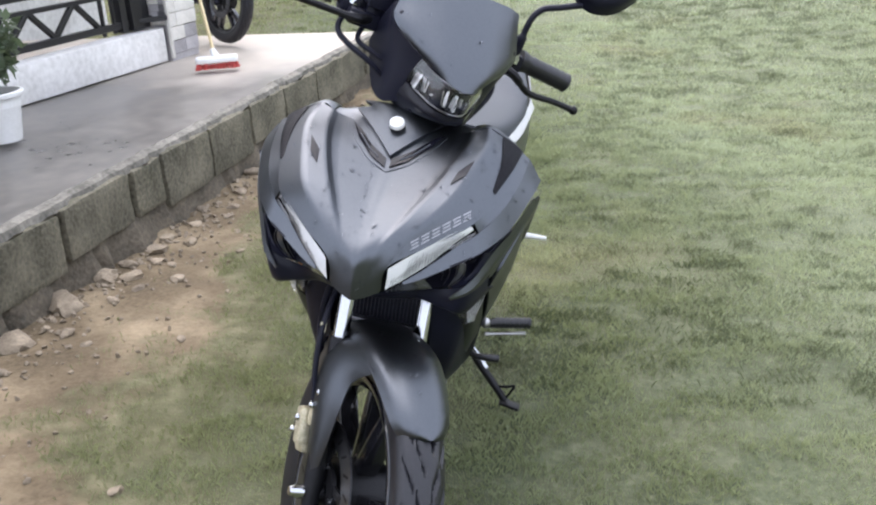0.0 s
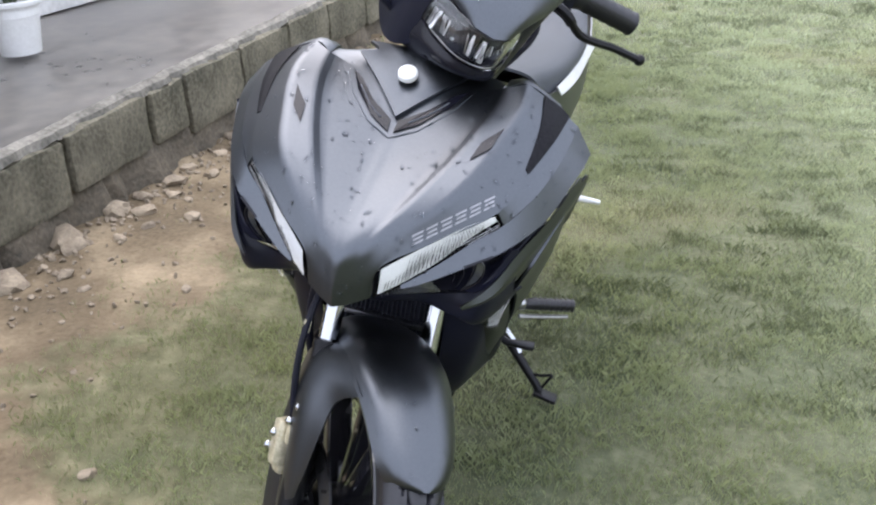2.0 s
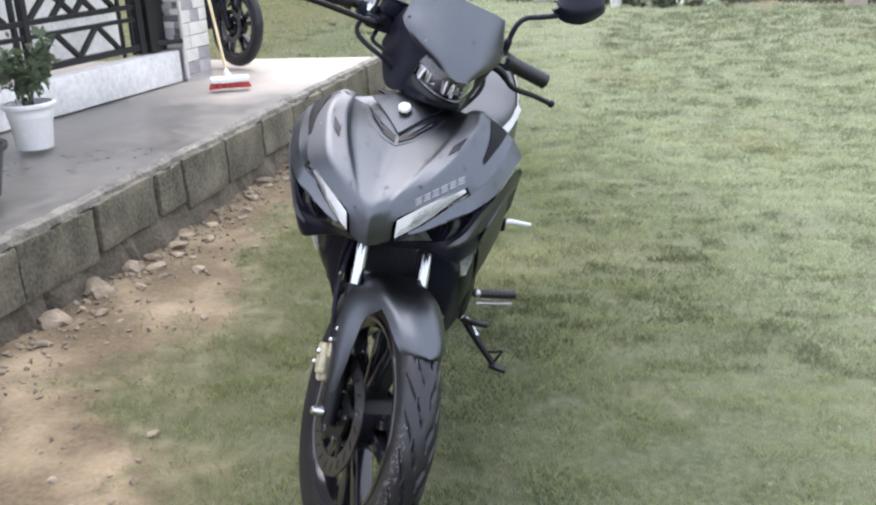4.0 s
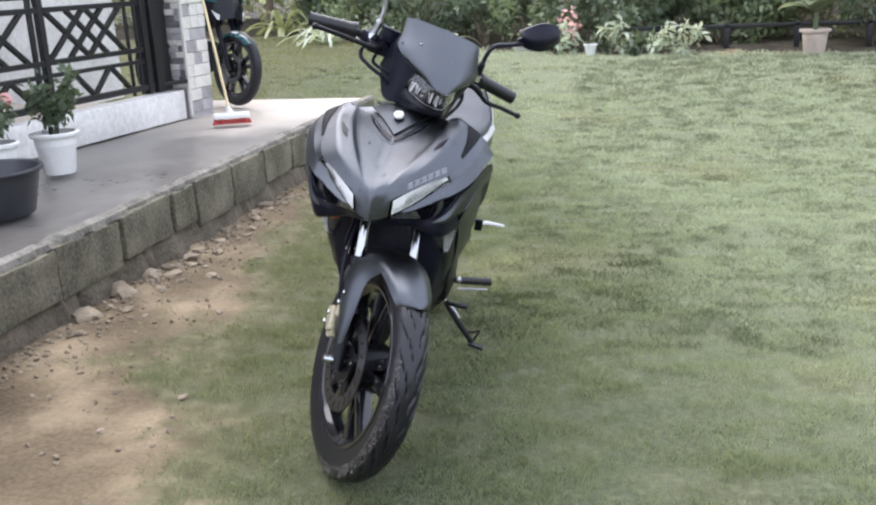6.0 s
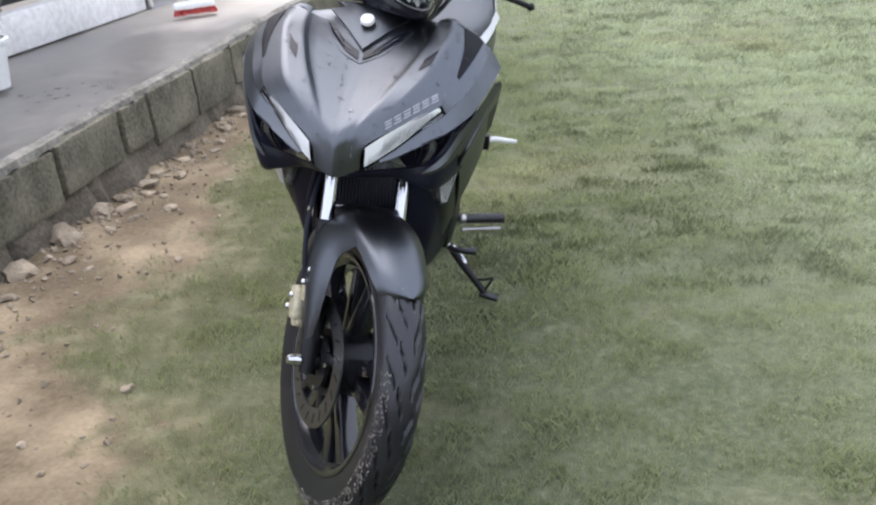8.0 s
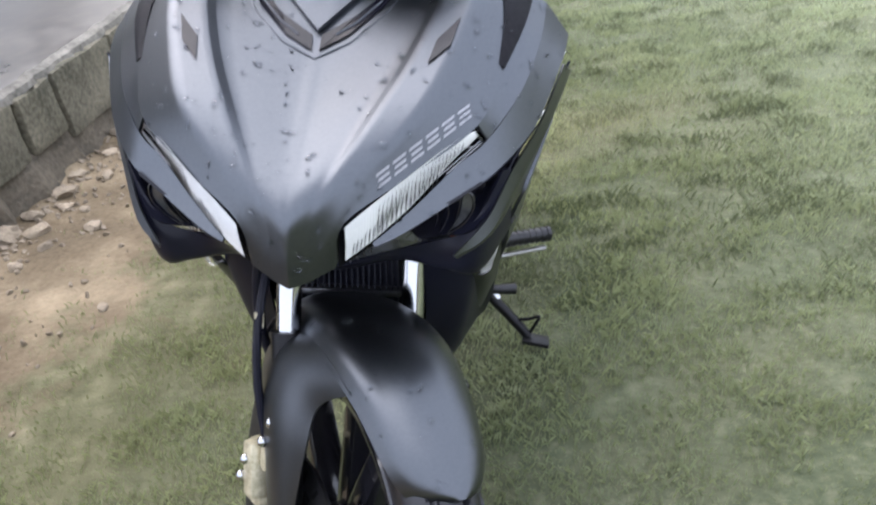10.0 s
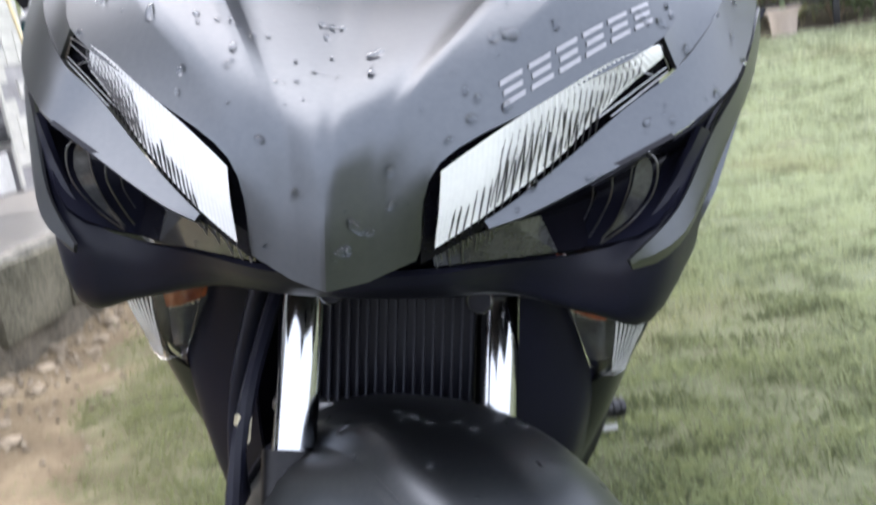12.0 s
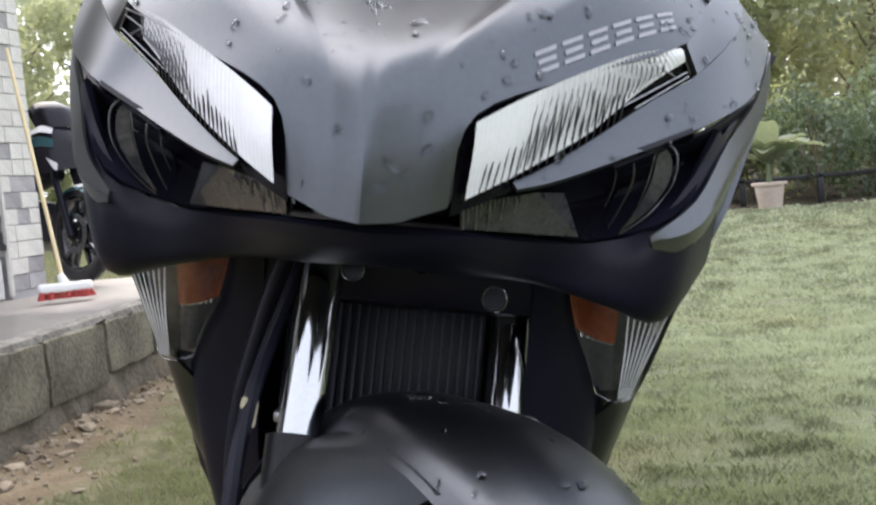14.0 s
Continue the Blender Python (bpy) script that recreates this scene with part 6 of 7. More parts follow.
FX = -0.13
for z, s in ((0.255, 0.042), (0.44, 0.028), (0.52, 0.034), (0.84, 0.034), (0.92, 0.028), (1.12, 0.042)):
    bar_between("rail", (FX, -5.0, z), (FX, -0.01, z), s)
for y, s in ((-0.09, 0.07), (-0.19, 0.10), (-0.29, 0.06), (-0.36, 0.022), (-0.46, 0.022), (-1.28, 0.045), (-1.36, 0.03), (-2.25, 0.045), (-3.2, 0.045), (-4.2, 0.045)):
    bar_between("post", (FX, y, 0.21), (FX, y, 1.14), s)
for y0 in (-0.50, -1.42, -2.30, -3.25):
    L = 0.74
    for a, b in (((0.0, 0.52), (0.5, 0.84)), ((0.5, 0.52), (1.0, 0.84)), ((0.5, 0.52), (0.0, 0.84)), ((1.0, 0.52), (0.5, 0.84)), ((0.25, 0.52), (0.75, 0.84)), ((0.75, 0.52), (0.25, 0.84)), ((0.0, 0.26), (0.25, 0.44)), ((0.5, 0.26), (0.25, 0.44)), ((0.5, 0.26), (0.75, 0.44)), ((1.0, 0.26), (0.75, 0.44))):
        bar_between("cross_bar", (FX, y0 - L * a[0], a[1] + 0.01), (FX, y0 - L * b[0], b[1]), 0.030)
bar_between("foot_plate", (FX + 0.02, -0.20, 0.262), (FX + 0.14, -0.02, 0.262), 0.03)

# porch room behind the fence
bm = bmesh.new()
box(bm, (-2.4, -1.5, 1.3), (0.12, 7.4, 2.9), 0.0)
tagged(part("wall_house", porch(bm), M_PAINTW), "pale house wall behind the porch", "wall", kind="structure")
bm = bmesh.new()
box(bm, (-1.24, -2.4, 2.80), (2.7, 5.6, 0.12), 0.01)
tagged(part("ceiling", porch(bm), M_PAINTW), "porch ceiling", "ceiling", kind="structure")


def porch_bench(m):
    t = thing("garden_bench", "white slatted bench in the porch behind the fence", "bench", m)
    for k in range(5):
        bm = bmesh.new()
        box(bm, (0, 0, 0), (0.07, 1.1, 0.025), 0.006)
        bmesh.ops.translate(bm, vec=(k * 0.085, 0, 0.42), verts=bm.verts)
        part("slat", bm, M_PAINTW, t)
    for k in range(4):
        bm = bmesh.new()
        box(bm, (-0.03, 0, 0.52 + k * 0.09), (0.025, 1.1, 0.06), 0.006)
        part("back_slat", bm, M_PAINTW, t)
    for x in (0, 0.34):
        for y in (-0.5, 0.5):
            bm = bmesh.new()
            box(bm, (x, y, 0.21), (0.045, 0.045, 0.42), 0.006)
            part("leg", bm, M_IRON, t)
    return t


porch_bench(PORCH @ Matrix.Translation((-1.5, -1.3, 0.0)))


# ---- broom ----
def broom():
    t = thing("broom", "red-bristled push broom with yellow stick leaning on a pillar", "broom")
    c = Vector((-0.61, 1.80, SLAB))
    turn = Matrix.Translation(c) @ Matrix.Rotation(radians(24), 4, "Z")
    bm = bmesh.new()
    box(bm, (0, 0, 0.055), (0.25, 0.07, 0.045), 0.018, seg=3)
    tube(bm, [(0, 0, 0.06), (-0.02, 0.01, 0.12)], [0.028, 0.016], 10)
    bmesh.ops.transform(bm, matrix=turn, verts=bm.verts)
    part("head", bm, M_WHITE, t, "white plastic head")
    rg = random.Random(1)
    bm = bmesh.new()
    for k in range(260):
        x, y = rg.uniform(-0.115, 0.115), rg.uniform(-0.03, 0.03)
        tube(bm, [(x, y, 0.045), (x * 1.12 + rg.uniform(-0.006, 0.006), y * 1.5 + rg.uniform(-0.006, 0.006), 0.003)], 0.0035, 4)
    bmesh.ops.transform(bm, matrix=turn, verts=bm.verts)
    tagged(part("bristles", bm, M_REDB, t, "red bristles"), kind="stuff")
    bm = bmesh.new()
    tube(bm, [c + Vector((-0.015, 0.01, 0.08)), Vector((-1.015, 2.24, 1.62))], 0.0105, 10)
    part("stick", bm, M_YELLOW, t, "yellow stick")


broom()


# ---- leaves ----
def leaf_cloud(name, pts, size, material, parent, seed, flat=0.0, aspect=0.5, label=""):
    """Many single leaves at the points, each a folded blade of its own."""
    rg = np.random.default_rng(seed)
    pts = np.asarray(pts, np.float32)
    k = len(pts)
    d = rg.normal(size=(k, 3))
    d[:, 2] = d[:, 2] * (1 - flat) - 0.25
    d /= np.linalg.norm(d, axis=1)[:, None]
    up = rg.normal(size=(k, 3)) * 0.6 + np.array([0, 0, 1.0])
    s = np.cross(d, up)
    s /= np.linalg.norm(s, axis=1)[:, None] + 1e-6
    nrm = np.cross(s, d)
    L = (size * rg.uniform(0.6, 1.35, k))[:, None]
    W = L * aspect * 0.5
    v = np.empty((k, 6, 3), np.float32)
    v[:, 0] = pts
    v[:, 1] = pts + d * L * 0.45 + s * W + nrm * L * 0.08
    v[:, 2] = pts + d * L * 0.45 - s * W + nrm * L * 0.08
    v[:, 3] = pts + d * L - nrm * L * 0.12
    v[:, 4] = pts + d * L * 0.5
    v[:, 5] = pts + d * L * 0.5
    idx = np.array([0, 1, 4, 0, 4, 2, 1, 3, 4, 4, 3, 2])
    me = bpy.data.meshes.new(name)
    me.vertices.add(k * 6)
    me.vertices.foreach_set("co", v.ravel())
    me.loops.add(k * 12)
    me.loops.foreach_set("vertex_index", (np.arange(k)[:, None] * 6 + idx).ravel().astype(np.int32))
    me.polygons.add(k * 4)
    me.polygons.foreach_set("loop_start", np.arange(0, k * 12, 3, dtype=np.int32))
    me.update(calc_edges=True)
    me.materials.append(material)
    ob = new(name, me)
    ob.parent = parent
    if label:
        ob["label"] = label
    return ob


def clumps(seed, c, r, n, lumps=14, spread=0.45):
    """Points of a crown: many uneven lumps inside an ellipsoid."""
    rg = np.random.default_rng(seed)
    c, r = np.array(c), np.array(r)
    q = rg.normal(size=(lumps, 3))
    q /= np.linalg.norm(q, axis=1)[:, None]
    q *= rg.uniform(0.35, 1.0, lumps)[:, None]
    pick = rg.integers(0, lumps, n)
    rad = rg.uniform(0.5, 1.0, lumps)[pick][:, None]
    off = rg.normal(size=(n, 3))
    off /= np.linalg.norm(off, axis=1)[:, None]
    off *= rg.uniform(0, 1, n)[:, None] ** 0.5
    return c + (q[pick] + off * spread * rad) * r


def tree(name, label, x, y, h, r, seed, material, leaf=0.11, n=2600, lean=0.0, low=0.35):
    t = thing(name, label, "tree", Matrix.Translation((x, y, rise(y) - 0.04)))
    rg = random.Random(seed)
    top = Vector((lean, 0, h * 0.8))
    bm = bmesh.new()
    pts = bez([(0, 0, 0), (lean * 0.2 + rg.uniform(-0.1, 0.1), 0, h * 0.3), (lean * 0.6, rg.uniform(-0.1, 0.1), h * 0.55), top], 5)
    tube(bm, pts, [0.03 + 0.05 * h / 4 * (1 - i / len(pts)) for i in range(len(pts))], 9)
    trunk = part("trunk", bm, M_BARK, t)
    for k in range(7):
        bm = bmesh.new()
        z = rg.uniform(low, 0.75) * h
        a = rg.uniform(0, 6.28)
        b = Vector((lean * z / h, 0, z))
        e = b + Vector((math.cos(a), math.sin(a), rg.uniform(0.4, 1.0))) * r * 0.6
        tube(bm, bez([b, b.lerp(e, 0.5) + Vector((0, 0, -0.05)), e], 4), [0.03 - 0.0025 * i for i in range(9)], 6)
        part("limb", bm, M_BARK, trunk)
    leaf_cloud("crown", clumps(seed, (lean, 0, h * (0.5 + low / 2)), (r, r * 0.8, h * (0.62 - low / 2)), n, 26, 0.36), leaf, material, t, seed)
    return t


def shrub(name, label, x, y, h, r, seed, material, leaf=0.08, n=900, aspect=0.5):
    t = thing(name, label, "shrub", Matrix.Translation((x, y, rise(y) - 0.03)))
    rg = random.Random(seed)
    bm = bmesh.new()
    for k in range(7):
        a = rg.uniform(0, 6.28)
        tube(bm, bez([(0.03 * math.cos(a), 0.03 * math.sin(a), 0), (r * 0.3 * math.cos(a), r * 0.3 * math.sin(a), h * 0.4), (r * 0.6 * math.cos(a), r * 0.6 * math.sin(a), h * 0.8)], 4), [0.012 - 0.001 * i for i in range(9)], 5)
    tagged(part("stem", bm, M_BARK, t), kind="stuff")
    leaf_cloud("leaves", clumps(seed, (0, 0, h * 0.55), (r, r, h * 0.55), n, 12, 0.5), leaf, material, t, seed, aspect=aspect)
    return t


def blade_plant(name, label, cat, m, n, length, width, material, seed, droop=0.5, stem=0.0):
    """A plant of long arching leaves, each a curved strip with a folded midrib."""
    t = thing(name, label, cat, m)
    rg = random.Random(seed)
    for k in range(n):
        a = 2 * math.pi * k / n + rg.uniform(-0.4, 0.4)
        L = length * rg.uniform(0.7, 1.15)
        rise = rg.uniform(0.55, 1.25)
        bm = bmesh.new()
        prev = None
        for i in range(9):
            u = i / 8
            out = L * u * math.cos(rise) * 0.9
            z = stem * rg.uniform(0.9, 1.0) * 0 + stem + L * (u * math.sin(rise) - droop * u * u)
            w = width * (math.sin(math.pi * min(1, u * 0.86 + 0.12)) ** 0.7) * 0.5
            c = Vector((math.cos(a) * out, math.sin(a) * out, z))
            sd = Vector((-math.sin(a), math.cos(a), 0)) * w
            row = [bm.verts.new(c + sd + Vector((0, 0, w * 0.35))), bm.verts.new(c), bm.verts.new(c - sd + Vector((0, 0, w * 0.35)))]
            if prev:
                for j in (0, 1):
                    bm.faces.new((prev[j], prev[j + 1], row[j + 1], row[j]))
            prev = row
        part("leaf", bm, material, t)
    if stem:
        bm = bmesh.new()
        tube(bm, [(0, 0, 0), (0, 0, stem + 0.05)], [0.03, 0.02], 8)
        part("stem", bm, M_LEAF, t)
    return t


def pot(name, label, m, r, h, material, soil_z=0.85, taper=0.72, rim=0.012, group=""):
    t = thing(name, label, "plant pot", m, group)
    bm = bmesh.new()
    lathe(bm, [(0.0, 0.0), (r * taper * 0.96, 0.0), (r * taper, 0.008), (r * 0.93, h * 0.86), (r * 0.95, h * 0.88), (r * 0.97 + rim, h * 0.9), (r + rim, h * 0.93), (r + rim, h * 0.985), (r + rim * 0.5, h), (r - 0.006, h), (r * 0.93, h * 0.88), (r * 0.9, h * 0.7), (0.0, h * 0.68)], 40)
    part("body", bm, material, t)
    bm = bmesh.new()
    lathe(bm, [(0.0, h * soil_z + 0.01), (r * 0.5, h * soil_z + 0.004), (r * 0.925, h * soil_z)], 24)
    for v in bm.verts:
        v.co.z += noise.noise(v.co * 40) * 0.006
    part("soil", bm, M_SOIL, t)
    return t


# pots on the walk
P1 = Vector((-0.86, 0.13, SLAB))
pot("flower_pot", "white plastic flower pot on the concrete walk", Matrix.Translation(P1), 0.118, 0.225, M_WHITE, group="white pots")
P2 = Vector((-0.98, -0.22, SLAB))
pot("flower_pot", "white plastic flower pot on the concrete walk", Matrix.Translation(P2), 0.118, 0.225, M_WHITE, group="white pots")


def potted(name, label, p, seed, h, material, flowers=0):
    t = thing(name, label, "potted plant", Matrix.Translation(p + Vector((0, 0, 0.19))))
    rg = random.Random(seed)
    tips = []
    bm = bmesh.new()
    for k in range(9):
        a = rg.uniform(0, 6.28)
        e = Vector((math.cos(a) * rg.uniform(0.04, 0.2), math.sin(a) * rg.uniform(0.04, 0.2), h * rg.uniform(0.6, 1.0)))
        tube(bm, bez([(0.02 * math.cos(a), 0.02 * math.sin(a), 0), (e.x * 0.35, e.y * 0.35, e.z * 0.55), e], 4), [0.006 - 0.0004 * i for i in range(9)], 5)
        tips.append(e)
    tagged(part("stem", bm, M_LEAFD, t), kind="stuff")
    pts = []
    g = np.random.default_rng(seed)
    for e in tips:
        for k in range(34):
            u = g.uniform(0.35, 1.05)
            pts.append(np.array(e) * [u * 0.9, u * 0.9, u] + g.normal(size=3) * 0.025)
    leaf_cloud("leaves", pts, 0.055, material, t, seed, aspect=0.62)
    for k in range(flowers):
        e = tips[k] + Vector((0.03, -0.05, 0.01))
        bm = bmesh.new()
        for j in range(16):
            a = j * 2.4
            rr = 0.012 + 0.0016 * j
            c = e + Vector((math.cos(a) * rr, math.sin(a) * rr, 0.03 - 0.0022 * j))
            bmesh.ops.create_uvsphere(bm, u_segments=8, v_segments=5, radius=0.021, matrix=Matrix.Translation(c) @ Matrix.Rotation(a, 4, "Z") @ Matrix.Diagonal((0.35, 1, 0.9, 1)))
        part("flower", bm, M_PINK if k else M_CREAM, t, "pale pink bloom")


potted("potted_plant", "leafy green plant in a white pot", P1, 21, 0.34, M_LEAFD)
potted("rose_plant", "rose bush with pale pink blooms in a white pot", P2, 22, 0.30, M_LEAFD, 3)
tub = thing("plastic_tub", "dark round plastic tub on the edge of the walk", "tub", Matrix.Translation((-0.56, -0.80, SLAB)))
bm = bmesh.new()
lathe(bm, [(0.0, 0.0), (0.155, 0.0), (0.165, 0.01), (0.205, 0.19), (0.222, 0.195), (0.226, 0.205), (0.222, 0.215), (0.206, 0.212), (0.198, 0.195), (0.158, 0.02), (0.0, 0.015)], 48)
part("shell", bm, M_TUB, tub)


# ---- second motorcycle, parked beyond the pillar ----
B2 = Matrix.Translation((-0.99, 2.74, SLAB)) @ Matrix.Rotation(radians(60), 4, "Z") @ Matrix.Rotation(radians(6), 4, "Y")
bike2 = thing("motorcycle", "teal and black underbone motorcycle parked behind the pillar", "motorcycle", B2)


def put2(name, bm, material, label="", parent=None):
    return part(name, bm, material, parent or bike2, label)


make_wheel(bike2, Vector((0, 0, 0.292)), 0.292, 0.080, 0.220, -0.05, M_METALB, mud=False)
for s in (1, -1):
    bm = bmesh.new()
    tube(bm, [(s * 0.07, 0.0, 0.27), (s * 0.07, 0.16, 0.62), (s * 0.05, 0.22, 0.78)], [0.022, 0.02, 0.016], 12)
    put2("fork_leg", bm, M_BLACK)
bm = bmesh.new()
rows2 = []
for f, dr in ((0.0, 0.022), (0.6, 0.016), (1.0, -0.012)):
    rows2.append([(0.058 * f, -(0.280 + dr) * math.sin(radians(a)), 0.275 + (0.280 + dr) * math.cos(radians(a))) for a in (44, 30, 14, 0, -25, -50)])
put2("front_fender", sheet(rows2, mirror=True, thick=0.003, cuts=4), M_TEAL, "glossy teal fender")
bm = sheet([
    [(0, 0.02, 0.68), (0, 0.06, 0.82), (0, 0.14, 0.93)],
    [(0.10, 0.06, 0.66), (0.12, 0.10, 0.80), (0.11, 0.16, 0.92)],
    [(0.17, 0.16, 0.62), (0.20, 0.20, 0.76), (0.16, 0.24, 0.89)],
    [(0.17, 0.32, 0.42), (0.19, 0.34, 0.60), (0.15, 0.36, 0.80)]], mirror=True, thick=0.004, cuts=4)
put2("front_cowl", bm, M_GLOSS, "black glossy front cowl")
for s in (1, -1):
    bm = sheet([[(s * 0.11, 0.065, 0.70), (s * 0.15, 0.12, 0.735), (s * 0.185, 0.18, 0.77)], [(s * 0.11, 0.07, 0.66), (s * 0.15, 0.13, 0.68), (s * 0.18, 0.19, 0.70)]], thick=0.004)
    put2("lamp", bm, M_LAMP, "clear lamp")
    bm = sheet([[(s * 0.18, 0.22, 0.62), (s * 0.19, 0.36, 0.55), (s * 0.17, 0.48, 0.50)], [(s * 0.17, 0.25, 0.48), (s * 0.18, 0.36, 0.42), (s * 0.165, 0.48, 0.38)]], thick=0.004, cuts=4)
    put2("side_panel", bm, M_TEAL, "glossy teal side panel")
# pale strip stands in for the cowl's white highlights; teal stripe below it
for s in (1, -1):
    bm = sheet([[(s * 0.118, 0.095, 0.905), (s * 0.150, 0.160, 0.925), (s * 0.158, 0.250, 0.905)], [(s * 0.128, 0.092, 0.875), (s * 0.170, 0.160, 0.885), (s * 0.172, 0.250, 0.872)]], thick=0.003, cuts=4)
    put2("gloss_highlight", bm, M_LAMP, "pale strip painted in for the cowl's gloss highlight")
    bm = sheet([[(s * 0.120, 0.092, 0.845), (s * 0.178, 0.160, 0.860), (s * 0.196, 0.240, 0.83)], [(s * 0.122, 0.086, 0.79), (s * 0.182, 0.158, 0.80), (s * 0.206, 0.240, 0.77)]], thick=0.003, cuts=4)
    put2("cowl_stripe", bm, M_TEAL, "glossy teal stripe on the cowl")
bm = sheet([[(0, 0.12, 0.93), (0, 0.18, 1.05), (0, 0.26, 1.10)], [(0.10, 0.15, 0.92), (0.12, 0.2, 1.03), (0.10, 0.28, 1.08)], [(0.12, 0.24, 0.90), (0.15, 0.28, 0.98), (0.13, 0.34, 1.04)]], mirror=True, thick=0.004, cuts=4)
put2("headlight_cowl", bm, M_GLOSS, "black headlight cowl")
bm = bmesh.new()
tube(bm, bez([(-0.32, 0.40, 1.03), (-0.15, 0.34, 1.04), (0, 0.30, 1.0), (0.15, 0.34, 1.04), (0.32, 0.40, 1.03)]), 0.012, 8)
put2("handlebar", bm, M_BLACK)
bm = bmesh.new()
box(bm, (0, 0.65, 0.38), (0.24, 0.5, 0.26), 0.05)
box(bm, (0, 0.5, 0.62), (0.14, 0.5, 0.1), 0.04, Matrix.Rotation(radians(-12), 4, "X"))
put2("engine", bm, M_BLACK)
bm = bmesh.new()
box(bm, (0, 1.0, 0.76), (0.24, 0.66, 0.09), 0.04, seg=3)
put2("seat", bm, M_SEAT)
bm = bmesh.new()
box(bm, (0, 1.05, 0.66), (0.22, 0.7, 0.14), 0.05, seg=3)
put2("tail_cover", bm, M_TEAL)
make_wheel(bike2, Vector((0, 1.23, 0.275)), 0.275, 0.09, 0.214, None, M_METALB, mud=False)

# ---- planting at the far end of the lawn ----
green = [M_LEAF, M_LEAFY, M_LEAFD]
crown = [M_TREE, M_TREEY, M_TREE]
rng = random.Random(17)
for i, (x, y, h, r, mi, lf) in enumerate([
        (-9.0, 16.5, 5.0, 1.9, 0, 0.13), (-6.6, 17.0, 5.6, 2.0, 1, 0.12), (-4.2, 15.6, 5.2, 1.9, 1, 0.12), (-2.0, 13.2, 4.8, 1.7, 0, 0.12), (0.2, 12.8, 4.6, 1.6, 2, 0.13),
        (2.0, 12.4, 4.6, 1.5, 0, 0.12), (3.7, 12.0, 4.8, 1.5, 2, 0.13), (5.1, 12.6, 5.2, 1.6, 1, 0.12), (6.5, 11.4, 4.6, 1.5, 0, 0.12), (8.0, 10.6, 4.8, 1.6, 0, 0.12),
        (9.6, 9.6, 4.6, 1.6, 2, 0.13), (3.0, 15.0, 6.2, 2.2, 1, 0.14), (7.2, 14.5, 6.4, 2.3, 1, 0.14), (-1.0, 16.5, 6.6, 2.4, 1, 0.14), (-5.5, 20.0, 7.0, 2.6, 0, 0.15)]):
    tree("tree", "leafy green garden tree at the end of the lawn", x, y, h, r, 100 + i, crown[mi], lf * 1.25, 5200, rng.uniform(-0.3, 0.3), 0.12)
for i, (x, back, h, r, mi, lf, n) in enumerate([
        (-3.6, 1.4, 1.3, 0.8, 0, 0.10, 900), (-1.6, 1.3, 1.2, 0.8, 2, 0.10, 900), (-0.4, 1.3, 1.0, 0.6, 2, 0.09, 900), (0.4, 1.3, 1.1, 0.6, 0, 0.10, 900), (1.2, 1.2, 0.9, 0.5, 2, 0.11, 700),
        (1.9, 1.3, 1.2, 0.6, 2, 0.12, 800), (2.7, 2.4, 1.3, 0.6, 2, 0.10, 900), (4.7, 1.3, 1.3, 0.6, 2, 0.08, 1200), (5.5, 1.1, 1.2, 0.7, 2, 0.08, 1200), (6.4, 1.0, 1.3, 0.7, 0, 0.08, 1200),
        (4.3, 2.6, 1.7, 0.7, 1, 0.09, 1100), (3.6, 2.8, 1.6, 0.6, 0, 0.10, 900)]):
    shrub("shrub", "dense green shrub in the border of the lawn", x, border(x) + back, h, r, 200 + i, green[mi], lf, n)
for i in range(13):
    x = -4.6 + 0.95 * i
    shrub("shrub", "dense green shrub at the back of the border", x, border(x) + 2.1 + 0.5 * (i % 2), 1.05 + 0.2 * (i % 3), 0.75, 400 + i, M_LEAFD if x < 2.6 else M_LEAF, 0.11, 1500)
for i, (x, back) in enumerate([(1.95, 0.25), (2.28, 0.3), (1.68, 0.4), (0.82, 0.35), (1.05, 0.25), (2.55, 0.3), (1.50, 0.4), (0.60, 0.45)]):
    shrub("variegated_plant", "low plant with white-striped leaves in the border", x, border(x) + back, 0.30 + 0.04 * (i % 3), 0.18, 300 + i, M_LEAFP if i % 3 else M_LEAFD, 0.15, 100, 0.32)
for x, y, n, big, seed in ((-3.25, 11.35, 46, 1.35, 51), (-2.1, border(-2.1) + 0.5, 30, 1.0, 52), (-0.9, border(-0.9) + 0.6, 24, 0.8, 53)):
    blade_plant("spiky_plant", "spiky plant with pale striped leaves in the border", "plant", Matrix.Translation((x, y, 0.14)), n, big, 0.06, M_LEAFP, seed, 0.7)
shrub("flowering_plant", "pink-red flowering plant in the border", 1.10, border(1.1) + 0.5, 0.46, 0.24, 310, M_PINK, 0.09, 60, 0.6)
shrub("flowering_plant", "pink-red flowering plant in the border", 0.75, border(0.75) + 0.7, 0.36, 0.22, 311, M_PINK, 0.07, 90, 0.6)
pot("border_pot", "small white pot in the border", Matrix.Translation((1.38, border(1.38) + 0.15, rise(8.0) - 0.02)), 0.08, 0.14, M_WHITE)
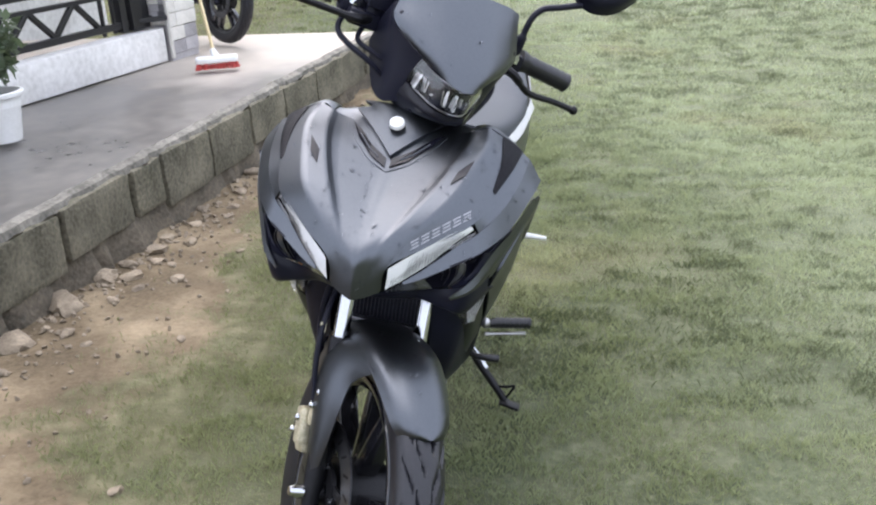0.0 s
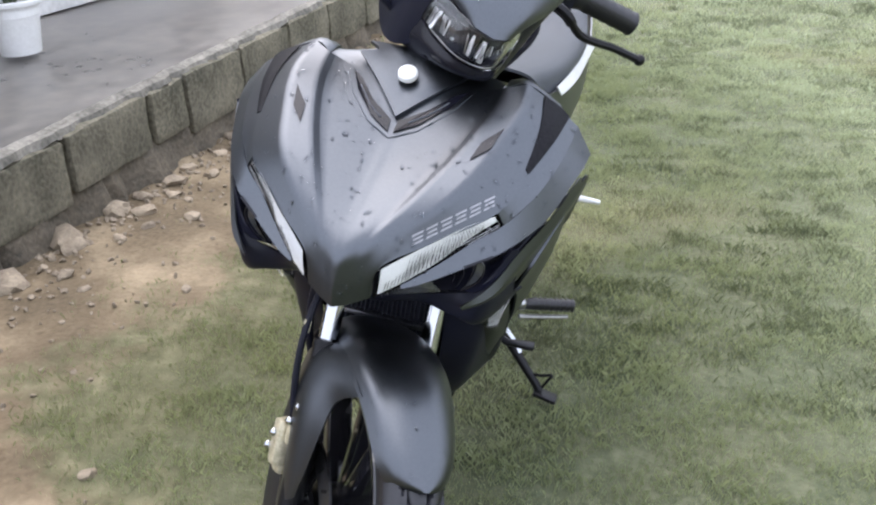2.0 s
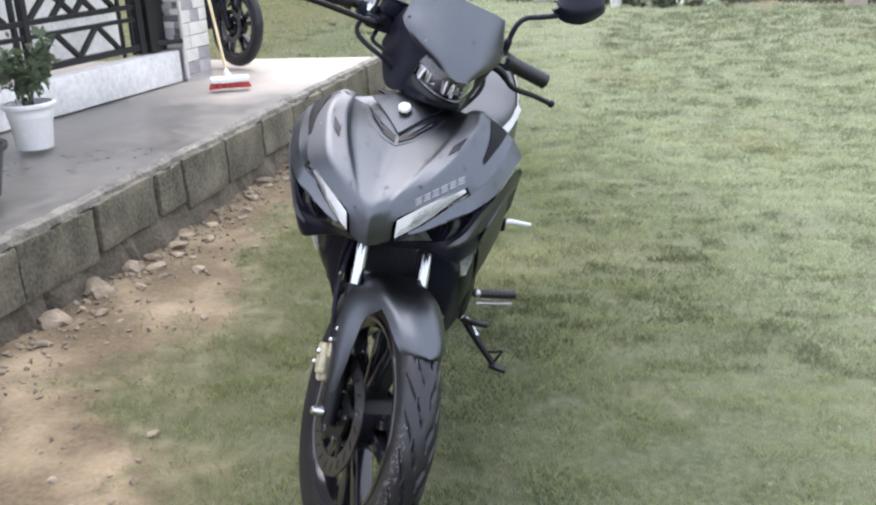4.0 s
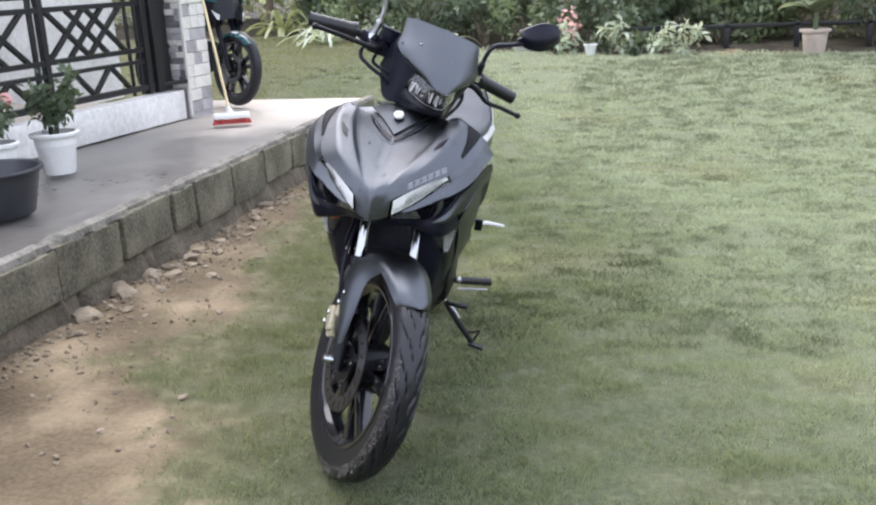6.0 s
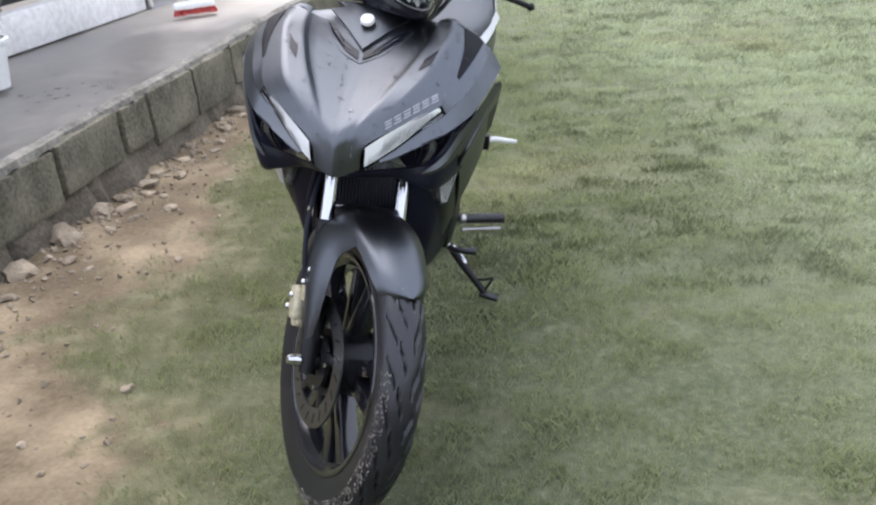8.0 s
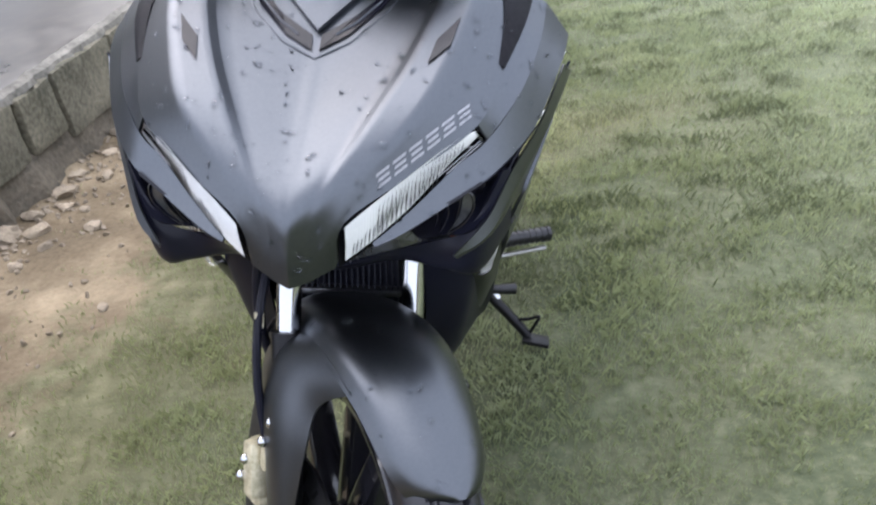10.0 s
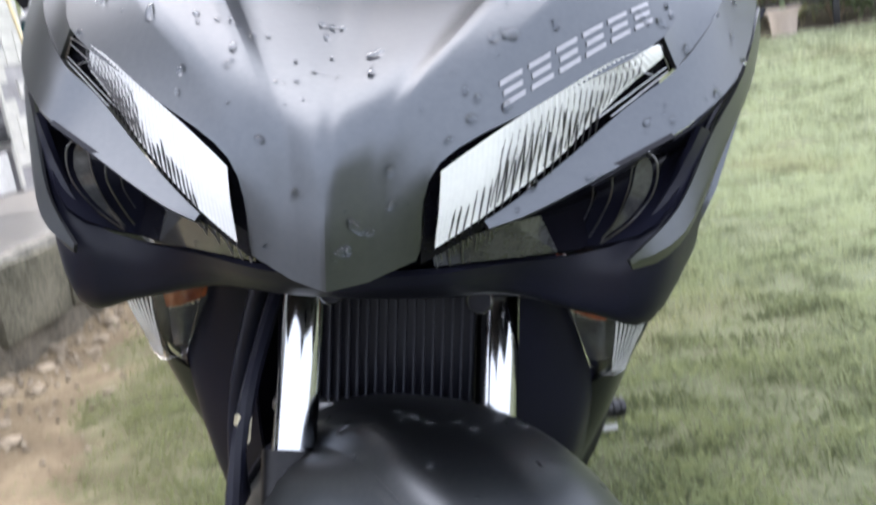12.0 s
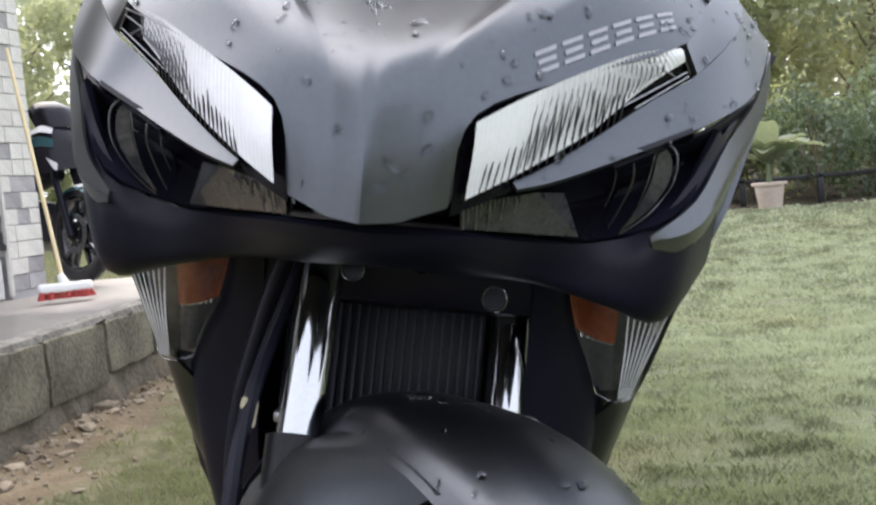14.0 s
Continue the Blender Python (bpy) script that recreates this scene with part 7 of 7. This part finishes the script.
pot("border_pot", "small white pot in the border", Matrix.Translation((0.45, border(0.45) + 0.3, rise(8.5) - 0.02)), 0.19, 0.10, M_WHITE)
blade_plant("palm", "arching palm at the far corner of the lawn", "palm", Matrix.Translation((-5.2, border(-5.2) + 0.6, 0.15)), 26, 1.6, 0.09, M_LEAFY, 41, 0.75)
blade_plant("palm", "arching palm at the far corner of the lawn", "palm", Matrix.Translation((-3.6, border(-3.6) + 0.7, 0.15)), 22, 1.4, 0.08, M_LEAF, 42, 0.75)
BP = Vector((3.93, 7.35, rise(7.3) - 0.03))
pot("large_pot", "large pale clay pot at the edge of the lawn", Matrix.Translation(BP), 0.150, 0.30, M_TERRA, rim=0.022)
blade_plant("broad_leaved_plant", "broad-leaved plant in a large clay pot", "potted plant", Matrix.Translation(BP + Vector((0, 0, 0.25))), 14, 0.80, 0.24, M_BROAD, 43, 0.45, 0.22)
rail_fence = tagged(new("garden_fence"), "low dark rail fence behind the border", "fence", kind="structure")
bm = bmesh.new()
box(bm, (4.6, 8.25, 0.46), (5.4, 0.05, 0.05), 0.01)
part("rail", bm, M_IRON, rail_fence)
for k in range(7):
    bm = bmesh.new()
    box(bm, (2.2 + k * 0.82, 8.25, 0.30), (0.07, 0.05, 0.40), 0.01)
    part("post", bm, M_IRON, rail_fence)

bucket = thing("bucket", "teal plastic bucket standing on the bare earth", "bucket", Matrix.Translation((0.15, -2.02, -0.01)))
bm = bmesh.new()
lathe(bm, [(0.0, 0.0), (0.105, 0.0), (0.112, 0.01), (0.142, 0.24), (0.152, 0.242), (0.154, 0.255), (0.146, 0.262), (0.138, 0.25), (0.106, 0.02), (0.0, 0.016)], 40)
part("shell", bm, M_TEAL, bucket)
bm = bmesh.new()
tube(bm, bez([(-0.15, 0, 0.245), (-0.14, 0.06, 0.25), (0, 0.15, 0.25), (0.14, 0.06, 0.25), (0.15, 0, 0.245)]), 0.003, 6)
part("handle", bm, M_STEEL, bucket)

far = np.random.default_rng(77)
spots = np.stack([far.uniform(-26, 26, 34000), far.uniform(20, 24, 34000), far.uniform(0, 1, 34000) ** 0.8 * 8.0], 1)
keep = np.array([noise.noise((p[0] * 0.35, p[2] * 0.45, 4.0)) + 0.45 - p[2] * 0.055 > 0 for p in spots])
woods = leaf_cloud("far_woods", spots[keep], 0.55, M_TREE, None, 78)
tagged(woods, "far green trees behind the garden", "trees", kind="stuff")

# plain unseen wall added on the side away from the planting, to dim front reflections
bm = bmesh.new()
box(bm, (2.0, -8.0, 0.55), (26.0, 0.15, 1.2), 0.02)
tagged(part("wall_garden", bm, M_BLOCK), "low plain grey concrete wall, added out of view to dim front reflections", "wall", kind="structure")
